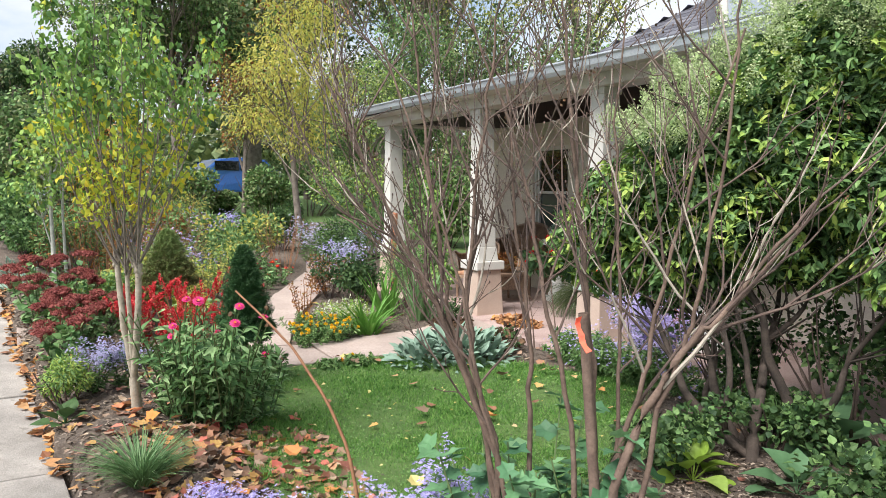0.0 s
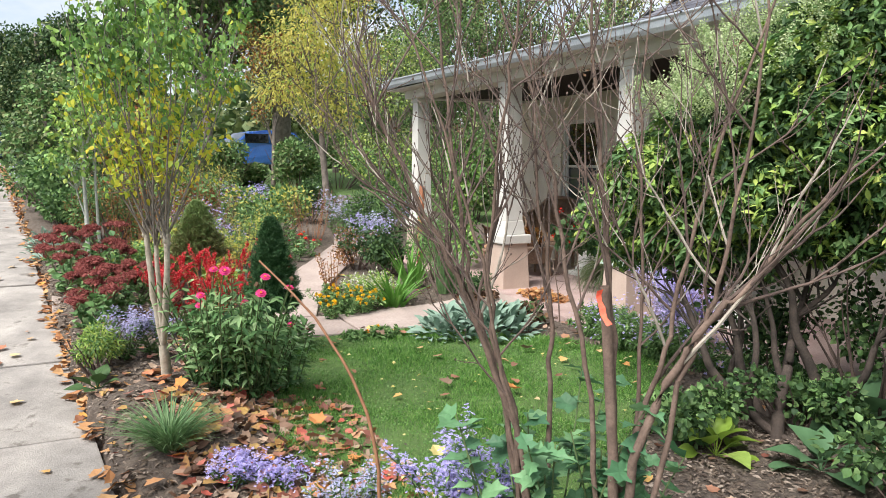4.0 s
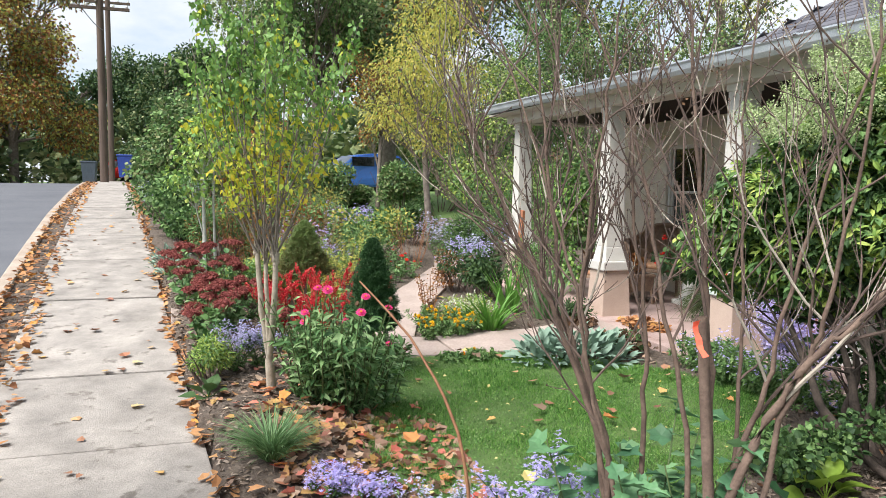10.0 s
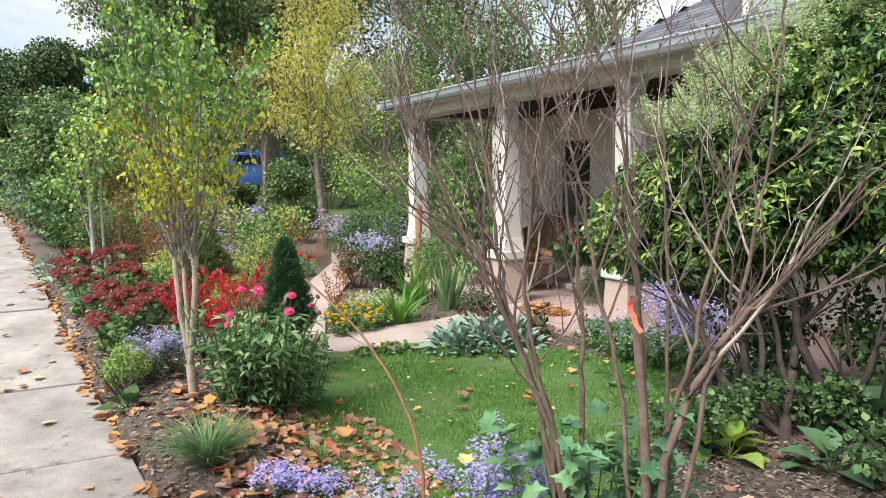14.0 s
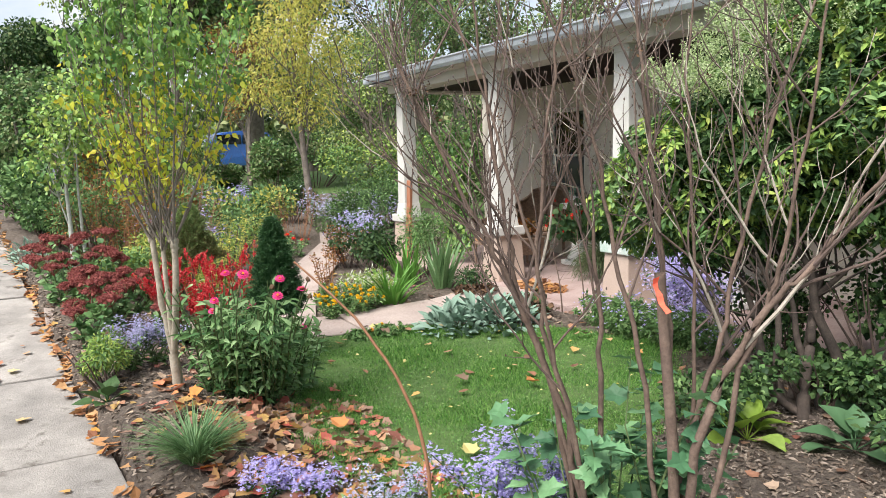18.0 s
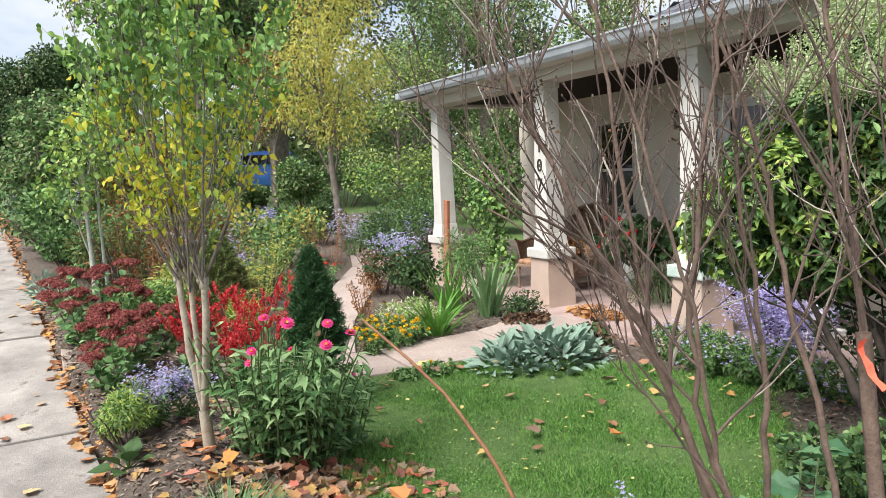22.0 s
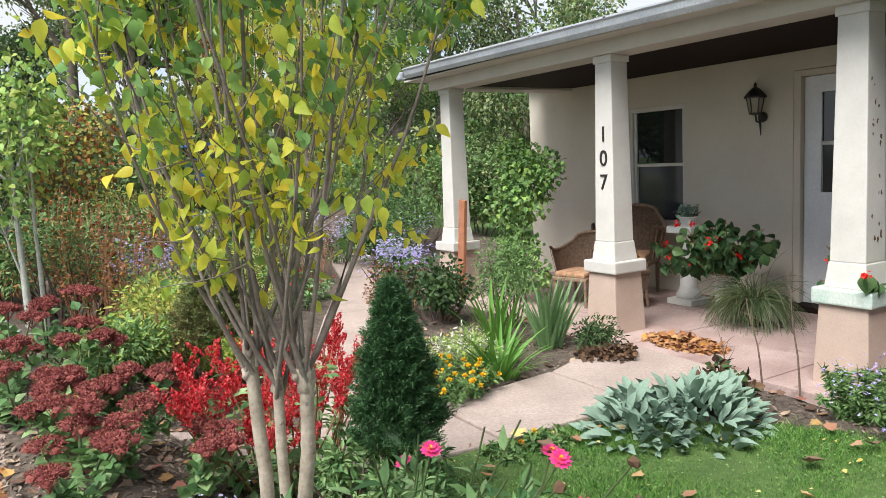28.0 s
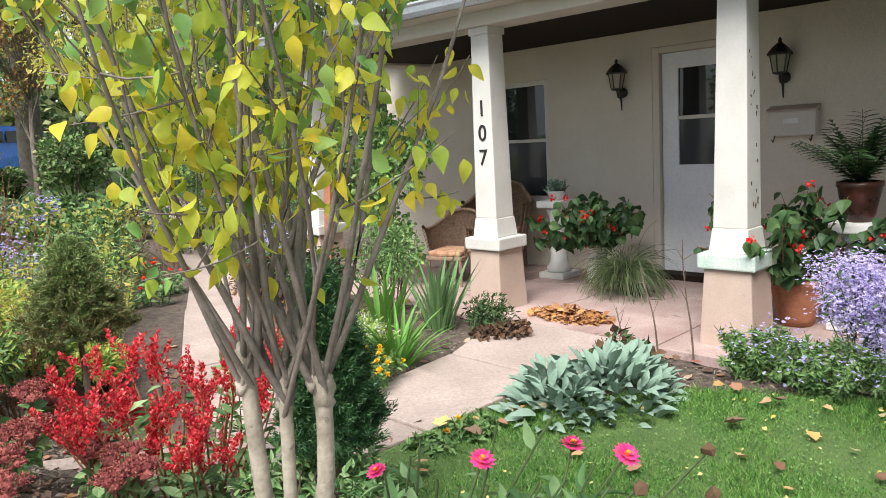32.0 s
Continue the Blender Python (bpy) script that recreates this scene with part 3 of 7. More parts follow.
def strip(name, u0, u1, ys, dz, mat):
    v, f = [], []
    for y in ys:
        v += [(u0 - 0.105 * (y - 0.7), y, float(street_z(y)) + dz), (u1 - 0.105 * (y - 0.7), y, float(street_z(y)) + dz)]
    f = [(2 * i, 2 * i + 1, 2 * i + 3, 2 * i + 2) for i in range(len(ys) - 1)]
    ob = new(name, fast_mesh(name, v, f))
    ob.data.materials.append(mat)
    return ob


road = strip("road", -9.5, -1.42, np.concatenate([np.arange(-60, 40, 1.0), np.arange(40, 110, 10)]), -0.13, M["asphalt"])
tagged(road, "grey asphalt street climbing to a crest", "road", kind="structure")
verge = strip("leaf_strip_ground", -1.3, -1.02, np.arange(-30, 60, 1.0), -0.03, M["mulch"])
tagged(verge, "narrow soil strip between curb and sidewalk", "ground", kind="structure")

pavement = tagged(new("pavement"), "pale worn concrete sidewalk with dark joints", "sidewalk", kind="structure")
pavement.location = (0, 0, 0)
for k in range(-10, 20):
    y0, y1 = 2.05 * k + 0.02, 2.05 * (k + 1) - 0.02
    for a, b in ((y0, y1),) if k != -1 else ((y0, y0 + 0.74), (y0 + 0.746, y1)):
        w0, w1 = -1.07, 0.05 + rng.normal(0, 0.008)
        pts = [(w0 - 0.105 * (a - 0.7), a), (w1 - 0.105 * (a - 0.7), a), (w1 - 0.105 * (b - 0.7), b), (w0 - 0.105 * (b - 0.7), b)]
        tip = rng.normal(0, 0.003)
        part("slab", prism_bm(pts, lambda x, y: float(street_z(y)) - 0.2, lambda x, y: float(street_z(y)) + tip, 0.008), M["concrete"], pavement)
curb = tagged(new("curb"), "weathered concrete curb along the street", "curb", kind="structure")
for k in range(-10, 18):
    a, b = 2.2 * k + 0.004, 2.2 * (k + 1) - 0.004
    pts = [(-1.44 - 0.105 * (a - 0.7), a), (-1.3 - 0.105 * (a - 0.7), a), (-1.3 - 0.105 * (b - 0.7), b), (-1.44 - 0.105 * (b - 0.7), b)]
    part("curb_stone", prism_bm(pts, lambda x, y: float(street_z(y)) - 0.25, lambda x, y: float(street_z(y)) + 0.015, 0.018), M["curb"], curb)

garden_path = tagged(new("garden_path"), "pinkish concrete garden path in slabs", "path", kind="structure")
for pts in ([(0.02, 0.62), (1.5, 0.6), (1.5, 1.3), (0.0, 1.3)], [(1.52, 0.6), (2.3, 0.5), (2.3, 1.2), (1.52, 1.3)], [(2.32, 0.5), (3.3, 0.5), (3.3, 1.3), (2.32, 1.2)],
            [(3.32, 0.5), (4.24, 0.6), (4.24, 1.62), (3.32, 1.3)], [(1.62, 1.32), (2.14, 1.25), (2.5, 2.3), (1.95, 2.4)],
            [(1.96, 2.42), (2.52, 2.32), (3.3, 3.8), (2.75, 3.95)], [(2.77, 3.97), (3.32, 3.82), (4.3, 5.6), (3.7, 5.7)], [(3.72, 5.72), (4.32, 5.62), (4.9, 7.4), (4.3, 7.5)]):
    lift = rng.normal(0, 0.004)
    part("path_slab", prism_bm(pts, -0.3, lambda x, y: gz(min(x, 4.1), y) + 0.035 + lift, 0.01), M["path"], garden_path)

# ---- lawn ----
LAWN = [(1.72, 0.56), (2.9, 0.44), (3.3, 0.1), (3.75, -0.45), (4.05, -1.2), (3.5, -1.75), (3.0, -2.2), (2.45, -2.5), (2.25, -3.1), (2.1, -3.7), (1.5, -3.6), (1.25, -2.5), (1.1, -1.7), (1.3, -0.9), (1.5, 0.1)]


def inside(x, y, poly):
    x, y = np.asarray(x), np.asarray(y)
    r = np.zeros(x.shape, bool)
    for (x0, y0), (x1, y1) in zip(poly, poly[1:] + poly[:1]):
        c = ((y0 > y) != (y1 > y)) & (x < (x1 - x0) * (y - y0) / (y1 - y0 + 1e-12) + x0)
        r ^= c
    return r


bm = bmesh.new()
lx, ly = np.arange(1.0, 4.2, 0.12), np.arange(-3.8, 0.7, 0.12)
for a in lx:
    for b in ly:
        if inside(np.array(a + 0.06), np.array(b + 0.06), LAWN):
            vs = [bm.verts.new((p, q, gz(p, q) + 0.02)) for p, q in ((a, b), (a + 0.12, b), (a + 0.12, b + 0.12), (a, b + 0.12))]
            bm.faces.new(vs)
bmesh.ops.remove_doubles(bm, verts=bm.verts, dist=0.001)
lawn = part("lawn", bm, M["turf"], None)
tagged(lawn, "short green autumn lawn", "lawn", kind="structure")
n = 260000
px_, py_ = rng.uniform(1.0, 4.1, n), rng.uniform(-3.8, 0.65, n)
jx, jy = px_ + rng.normal(0, 0.05, n), py_ + rng.normal(0, 0.05, n)
ok = inside(jx, jy, LAWN)
px_, py_ = px_[ok], py_[ok]
d = np.stack([rng.normal(0, 0.8, len(px_)), rng.normal(0, 0.8, len(px_)), np.ones(len(px_))], -1)
grass = part("grass", scatter(T_NEEDLE, np.stack([px_, py_, ground_z(px_, py_) + 0.014], -1), d, rng.uniform(0.018, 0.046, len(px_)) * (0.85 + 0.35 * np.sin(px_ * 5.1 + np.sin(py_ * 3.7)) * np.sin(py_ * 4.3))), M["blade"], None)
tagged(grass, "short mown grass blades", "grass", kind="stuff")

# clover in loose patches through the lawn
cx_, cy_ = rng.uniform(1.0, 4.1, 330), rng.uniform(-3.8, 0.65, 330)
cx_, cy_ = np.repeat(cx_, 90), np.repeat(cy_, 90)
cx_, cy_ = cx_ + rng.normal(0, 0.09, len(cx_)), cy_ + rng.normal(0, 0.09, len(cy_))
ok = inside(cx_, cy_, LAWN)
cx_, cy_ = cx_[ok], cy_[ok]
d = np.stack([rng.normal(0, 1, len(cx_)), rng.normal(0, 1, len(cx_)), rng.normal(0, 0.2, len(cx_))], -1)
cp_ = np.stack([cx_, cy_, ground_z(cx_, cy_) + rng.uniform(0.02, 0.04, len(cx_))], -1)
clover = part("clover", scatter(T_OVATE, cp_[::2], d[::2], rng.uniform(0.007, 0.014, len(cx_))[::2], 0.5), M["l_clover"], None)
tagged(clover, "small clover leaves in patches in the lawn", "clover", kind="stuff")

# ---- house ----
WALL_X, PORCH_Z, EAVE_X = 6.42, -0.15, 4.22
S_END, N_END = -8.0, 5.3

porch_floor = tagged(new("porch_floor"), "worn pinkish painted concrete porch floor", "floor", kind="structure")
for i in range(3):
    for j in range(10):
        x0, y0 = 4.24 + i * 0.73, -7.0 + j * 1.22
        part("floor_slab", box_bm(x0 + 0.004, y0 + 0.004, -0.4, min(x0 + 0.726, WALL_X - 0.01), y0 + 1.216, PORCH_Z + rng.normal(0, 0.002), 0.006), M["porch"], porch_floor)


def wall_with_holes(name, x0, x1, ya, yb, za, zb, holes, mat, label):
    """A wall across x0..x1 from ya to yb; holes: (y0, y1, z0, z1), side by side along y."""
    bm = bmesh.new()
    y = ya
    for h0, h1, z0, z1 in sorted(holes):
        box_bm(x0, y, za, x1, h0, zb, bm=bm)
        if z0 > za + 0.01:
            box_bm(x0, h0, za, x1, h1, z0, bm=bm)
        box_bm(x0, h0, z1, x1, h1, zb, bm=bm)
        y = h1
    box_bm(x0, y, za, x1, yb, zb, bm=bm)
    bmesh.ops.remove_doubles(bm, verts=bm.verts, dist=0.0005)
    return tagged(part(name, bm, mat, None), label, "wall", kind="structure")


DOOR = (0.5, 1.5, PORCH_Z, 2.03)
WIN1 = (2.72, 3.54, 0.62, 1.86)
WIN2 = (-3.3, -2.3, 0.7, 1.86)
wall_with_holes("wall_front", WALL_X, WALL_X + 0.25, S_END, N_END, -0.4, 2.5, [DOOR, WIN1, WIN2], M["stucco"], "cream stucco porch wall")
wall_with_holes("wall_back", 13.0, 13.25, S_END, N_END, -0.4, 2.5, [], M["stucco"], "cream stucco rear wall")
for nm, y0 in (("wall_north", N_END - 0.25), ("wall_south", S_END)):
    tagged(part(nm, box_bm(WALL_X + 0.25, y0, -0.4, 13.0, y0 + 0.25, 2.5), M["stucco"], None), "cream stucco side wall", "wall", kind="structure")

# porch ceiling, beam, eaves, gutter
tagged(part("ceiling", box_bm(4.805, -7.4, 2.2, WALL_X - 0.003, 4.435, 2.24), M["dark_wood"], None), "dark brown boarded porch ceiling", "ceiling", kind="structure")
tagged(part("beam_front", box_bm(4.5, -7.4, 2.17, 4.8, 4.72, 2.298, 0.006), M["soffit"], None), "cream painted porch beam with cracked paint", "beam", kind="structure")
tagged(part("beam_north", box_bm(4.8, 4.44, 2.17, WALL_X, 4.72, 2.298, 0.006), M["soffit"], None), "cream painted porch end beam", "beam", kind="structure")
tagged(part("soffit", box_bm(4.29, -7.4, 2.285, 4.498, 4.9, 2.3), M["soffit"], None), "cream boarded eave soffit", "soffit", kind="structure")
tagged(part("soffit_north", box_bm(4.5, 4.724, 2.285, 6.4, 4.9, 2.3), M["soffit"], None), "cream boarded eave soffit", "soffit", kind="structure")

gutter = thing("gutter", 4.29, 1.0, 2.35, "long grey-blue metal gutter along the eave", "gutter")
gutter.rotation_euler = (radians(0.55), 0, 0)
prof = [(0.0, 0.0), (0.0, -0.085), (-0.05, -0.095), (-0.075, -0.06), (-0.085, -0.015), (-0.1, 0.0), (-0.1, 0.012), (-0.085, 0.012), (-0.075, -0.005), (-0.06, -0.05), (-0.04, -0.08), (-0.012, -0.075), (-0.012, 0.0)]
bm = bmesh.new()
A = [bm.verts.new((x, -9.0, z + 0.02)) for x, z in prof]
B = [bm.verts.new((x, 3.76, z + 0.02)) for x, z in prof]
for i in range(len(prof)):
    k = (i + 1) % len(prof)
    bm.faces.new((A[i], A[k], B[k], B[i]))
bm.faces.new(A[::-1])
bm.faces.new(B)
part("trough", bm, M["gutter"], gutter)
for y in np.arange(-8.4, 3.8, 0.9):
    part("bracket", box_bm(-0.1, y, 0.02, 0.0, y + 0.025, 0.04), M["gutter"], gutter)
part("fascia", box_bm(0.002, -9.0, -0.06, 0.03, 3.9, 0.06), M["trim_white"], gutter)
side = thing("gutter", 4.29, 4.9, 2.385, "grey-blue metal gutter on the porch end", "gutter")
part("trough", box_bm(-0.06, 0.0, -0.07, 2.4, 0.09, 0.02, 0.02), M["gutter"], side)

# roofs: a low porch roof, and the hipped main roof behind it in shingle courses
porch_roof = tagged(part("roof_porch", prism_bm([(4.27, -8.0), (6.6, -8.0), (6.6, 4.95), (4.27, 4.95)], lambda x, y: 2.36 + 0.05 * (x - 4.27), lambda x, y: 2.395 + 0.05 * (x - 4.27), 0.004), M["shingle"], None), "low dark grey porch roof edge", "roof", kind="structure")
roof = thing("roof", 9.0, -1.5, 2.4, "hipped main roof of dark grey shingles", "roof", kind="structure")
RX0, RY0, RY1, RZ0, PITCH, H = 6.2, -8.6, 5.3, 2.37, 0.62, 4.2


def rel(p):
    return (p[0] - 9.0, p[1] + 1.5, p[2] - 2.4)


bm = bmesh.new()
corners = [(RX0, RY0, RZ0), (RX0, RY1, RZ0), (RX0 + 2 * H, RY1, RZ0), (RX0 + 2 * H, RY0, RZ0), (RX0 + H, RY0 + H, RZ0 + PITCH * H), (RX0 + H, RY1 - H, RZ0 + PITCH * H)]
vs = [bm.verts.new(rel(c)) for c in corners]
for q in ((0, 1, 5, 4), (1, 2, 5), (2, 3, 4, 5), (3, 0, 4)):
    bm.faces.new([vs[i] for i in q])
bm.faces.new([vs[i] for i in (3, 2, 1, 0)])
part("sheathing", bm, M["shingle"], roof)
for face in ("west", "north"):
    tab_v, tab_f = [], []
    for r in range(34):
        b0, b1 = r * 0.12, r * 0.12 + 0.135
        if b1 > H:
            break
        lo, hi = (RY0 + b0, RY1 - b0) if face == "west" else (RX0 + b0, RX0 + 2 * H - b0)
        for y in np.arange(lo + (0.15 if r % 2 else 0), hi, 0.3):
            y1 = min(y + 0.292, hi)
            if y1 <= y + 0.03:
                continue
            t = 0.012 + rng.random() * 0.008
            if face == "west":
                p = [rel((RX0 + b, a, RZ0 + PITCH * b)) for a, b in ((y, b0), (y1, b0), (y1, b1), (y, b1))]
            else:
                p = [rel((a, RY1 - b, RZ0 + PITCH * b)) for a, b in ((y, b0), (y1, b0), (y1, b1), (y, b1))]
            k = len(tab_v)
            tab_v += [(q[0], q[1], q[2] + 0.004) for q in p] + [(p[0][0], p[0][1], p[0][2] + t), (p[1][0], p[1][1], p[1][2] + t), (p[2][0], p[2][1], p[2][2] + 0.007), (p[3][0], p[3][1], p[3][2] + 0.007)]
            tab_f += [(k + 4, k + 5, k + 6, k + 7), (k, k + 1, k + 5, k + 4), (k, k + 4, k + 7, k + 3), (k + 1, k + 2, k + 6, k + 5)]
    sh = part("shingle_courses", (np.array(tab_v), np.array(tab_f)), M["shingle_tab"], roof)
    sh["kind"] = "stuff"

# dormer on the street slope
dormer = thing("dormer", 7.2, 0.55, 3.0, "grey dormer with a white sash window", "dormer")
part("cheek", box_bm(0.0, 0.48, -0.3, 2.6, 0.58, 1.1), M["shingle"], dormer, "slate-grey cheek")
part("cheek", box_bm(0.0, -1.4, -0.3, 2.6, -1.3, 1.1), M["shingle"], dormer, "slate-grey cheek")
part("front_wall", box_bm(0.03, -1.3, -0.3, 0.08, 0.48, 1.1), M["base_tan"], dormer, "brownish clapboard front")
for k in range(10):
    part("clapboard", box_bm(0.0, -1.3, -0.02 + 0.11 * k, 0.035, -0.62, 0.086 + 0.11 * k, 0.006), M["base_tan"], dormer)
part("corner_board", box_bm(-0.02, 0.36, -0.1, 0.03, 0.58, 1.1, 0.006), M["shingle"], dormer, "slate-grey corner board")
part("corner_board", box_bm(-0.02, -0.62, -0.1, 0.03, -0.4, 1.1, 0.006), M["shingle"], dormer, "slate-grey corner board")
win = part("sill", box_bm(-0.06, -0.42, 0.04, 0.05, 0.38, 0.1, 0.006), M["trim_white"], dormer, "white window sill")
for q in ((-0.03, -0.4, 0.1, 0.05, -0.31, 1.1), (-0.03, 0.27, 0.1, 0.05, 0.36, 1.1), (-0.02, -0.31, 0.62, 0.05, 0.27, 0.67)):
    part("sash_bar", box_bm(*q, 0.006), M["trim_white"], dormer)
# The sky seen in this pane is its painted pale tint.
part("pane", box_bm(0.0, -0.31, 0.1, 0.015, 0.27, 1.1), M["pane_sky_painted"], dormer, "pane with the pale sky's reflection painted in its colour")
part("dormer_roof", prism_bm([(-0.2, -1.55), (2.9, -1.55), (2.9, 0.75), (-0.2, 0.75)], 1.1, 1.17, 0.01), M["shingle"], dormer)


def column(x, y, label, green=False, worn=0, group="porch columns"):
    c = thing("porch_column", x, y, PORCH_Z - 0.05, label, "column", group)
    z = -(PORCH_Z - 0.05)
    part("pedestal", frustum_bm(0, 0, -0.1, z + 0.36, 0.37, 0.37, 0.31, 0.31, 0.01), M["base_tan"], c, "tan painted pedestal")
    part("cap", box_bm(-0.185, -0.19, z + 0.36, 0.185, 0.19, z + 0.46, 0.012), M["cap_green"] if green else M["trim_white"], c, "chipped white cap" if not green else "white cap with a worn mint-green edge")
    part("plinth", frustum_bm(0, 0, z + 0.46, z + 0.62, 0.27, 0.27, 0.235, 0.235, 0.008), M["trim_white"], c)
    part("shaft", frustum_bm(0, 0, z + 0.62, z + 2.12, 0.225, 0.225, 0.185, 0.185, 0.008), M["trim_white"], c, "white painted tapered shaft with chips")
    part("collar", box_bm(-0.105, -0.105, z + 2.11, 0.105, 0.105, z + 2.17, 0.006), M["trim_white"], c)
    for k in range(worn):
        zz, yy = z + rng.uniform(0.75, 1.9), rng.uniform(-0.06, 0.06)
        w = 0.225 - 0.04 * (zz - z - 0.62) / 1.5
        v, f = blob(rng.uniform(0.004, 0.014), 14, rng.uniform(0.8, 2.2), 0.6)
        v[:, 1] = v[:, 1] * 0.06
        part("paint_chip", (v + (yy, -w * 0.505, zz), f), M["f_brown"], c, "bare patch where the paint has flaked")
    return c


column(4.66, 4.5, "white tapered porch column at the far corner")
col_b = column(4.64, 2.0, "white tapered porch column bearing house numbers")
column(4.66, -0.06, "white tapered porch column with flaking paint", True, 20)
column(4.66, -3.3, "white tapered porch column behind a shrub")

# house number
for ch, zz in (("1", 1.52), ("0", 1.32), ("7", 1.12)):
    cu = bpy.data.curves.new("number", "FONT")
    cu.body = ch
    cu.size, cu.extrude, cu.align_x, cu.align_y = 0.185, 0.006, "CENTER", "CENTER"
    ob = new("house_number", cu)
    cu.materials.append(M["black_iron"])
    ob.matrix_world = Matrix.Translation((4.64 - 0.1125 + 0.02 * (zz - 0.42) / 1.5 - 0.005, 2.0, zz)) @ Matrix(((0, 0, -1, 0), (-1, 0, 0, 0), (0, 1, 0, 0), (0, 0, 0, 1)))
    tagged(ob, "black metal house number digit on a white column", "house number", "house numbers")

# window and door
def window(name, y0, y1, z0, z1, label):
    w = thing(name, WALL_X, (y0 + y1) / 2, z0, label, "window", kind="structure")
    a, h = (y1 - y0) / 2, z1 - z0
    for nm, q in (("jamb", (0.03, -a, 0, 0.13, -a + 0.05, h)), ("jamb", (0.03, a - 0.05, 0, 0.13, a, h)), ("head", (0.03, -a + 0.05, h - 0.05, 0.13, a - 0.05, h)), ("sill", (-0.03, -a - 0.03, -0.05, 0.13, a + 0.03, 0.0)),
                  ("meeting_rail", (0.05, -a + 0.05, h * 0.47, 0.1, a - 0.05, h * 0.47 + 0.035)), ("stile", (0.055, -a + 0.05, 0, 0.1, -a + 0.085, h - 0.05)), ("stile", (0.055, a - 0.085, 0, 0.1, a - 0.05, h - 0.05))):
        part(nm, box_bm(*q, 0.005), M["trim_white"], w)
    part("pane", box_bm(0.075, -a + 0.085, h * 0.47 + 0.035, 0.083, a - 0.085, h - 0.05), M["pane_dark"], w, "dark upper pane")
    part("pane", box_bm(0.085, -a + 0.085, 0.0, 0.093, a - 0.085, h * 0.47), M["pane_grey"], w, "lower pane with a grey curtain behind")
    bm = bmesh.new()
    n = 40
    r0 = [bm.verts.new((0.16 + 0.015 * math.sin(i * 1.3), -a + 0.05 + (2 * a - 0.1) * i / n, 0.0)) for i in range(n + 1)]
    r1 = [bm.verts.new((0.16 + 0.015 * math.sin(i * 1.3), -a + 0.05 + (2 * a - 0.1) * i / n, h)) for i in range(n + 1)]
    for i in range(n):
        bm.faces.new((r0[i], r0[i + 1], r1[i + 1], r1[i]))
    part("curtain", bm, M["bin_grey"], w, "dim grey curtain")
    return w


window("window_1", *WIN1, "white-framed double-hung window with dark glass")
window("window_2", *WIN2, "white-framed double-hung window with dark glass")
door = thing("door_1", WALL_X, 1.0, PORCH_Z, "closed white front door with a dark half-length window", "door", kind="structure")
part("jamb", box_bm(0.0, 0.43, 0, 0.16, 0.498, 2.176, 0.006), M["stucco"], door, "cream painted door frame")
part("jamb", box_bm(0.0, -0.498, 0, 0.16, -0.43, 2.176, 0.006), M["stucco"], door, "cream painted door frame")
part("head", box_bm(0.0, -0.43, 2.12, 0.16, 0.43, 2.176, 0.006), M["stucco"], door)
leafbm = bmesh.new()
for q in ((0.05, -0.42, 0.06, 0.09, 0.42, 1.08), (0.05, -0.42, 1.97, 0.09, 0.42, 2.115), (0.05, 0.26, 1.08, 0.09, 0.42, 1.97), (0.05, -0.42, 1.08, 0.09, -0.26, 1.97)):
    box_bm(*q, bm=leafbm)
part("door_leaf", leafbm, M["door_white"], door, "white storm door leaf")
part("pane", box_bm(0.068, -0.26, 1.53, 0.074, 0.26, 1.97), M["pane_dark"], door, "dark upper pane")
part("pane", box_bm(0.074, -0.26, 1.08, 0.08, 0.26, 1.5), M["pane_grey"], door, "greyish lower pane")
part("mid_rail", box_bm(0.045, -0.27, 1.5, 0.092, 0.27, 1.535, 0.004), M["trim_white"], door)
part("handle", box_bm(0.02, -0.4, 0.98, 0.05, -0.37, 1.12, 0.006), M["chrome"], door, "metal door handle")
part("sill", box_bm(-0.12, -0.55, 0.0, 0.1, 0.55, 0.055, 0.008), M["dark_wood"], door, "dark worn door sill")
# Added dark sheet: the unlit room's shade is put into its near-black colour.
tagged(part("dark_sheet", box_bm(WALL_X + 0.6, -7.6, -0.2, WALL_X + 0.65, 4.9, 2.4), M["dark_wood"], None), "dark sheet standing in for the dim room behind the glass", "wall", kind="structure").name = "wall_inner"

# ---- plants: builders ----
def stems_of(n, h, r, lean=0.35, wob=0.06, base_r=0.3, hvar=0.25, seg=5):
    """n stems from a small base, leaning outwards: a list of polylines."""
    out = []
    for i in range(n):
        a, q = rng.uniform(0, 2 * np.pi), math.sqrt(rng.random())
        p0 = np.array([math.cos(a) * q * r * base_r, math.sin(a) * q * r * base_r, -0.02])
        d = np.array([math.cos(a) * q * lean, math.sin(a) * q * lean, 1.0])
        d += (math.cos(a) * q * max(r - r * base_r, 0) / h, math.sin(a) * q * max(r - r * base_r, 0) / h, 0)
        out.append(bent(p0, d, h * (1 + rng.uniform(-hvar, hvar * 0.4)), seg, wob))
    return out


def along(stems, per, lo=0.1, hi=0.95):
    """Points along stems, with the stem's direction there."""
    P, D = [], []
    for s in stems:
        t = rng.uniform(lo, hi, per) * (len(s) - 1)
        i = np.minimum(t.astype(int), len(s) - 2)
        f = (t - i)[:, None]
        P.append(s[i] * (1 - f) + s[i + 1] * f)
        D.append(s[i + 1] - s[i])
    return np.concatenate(P), unit(np.concatenate(D))


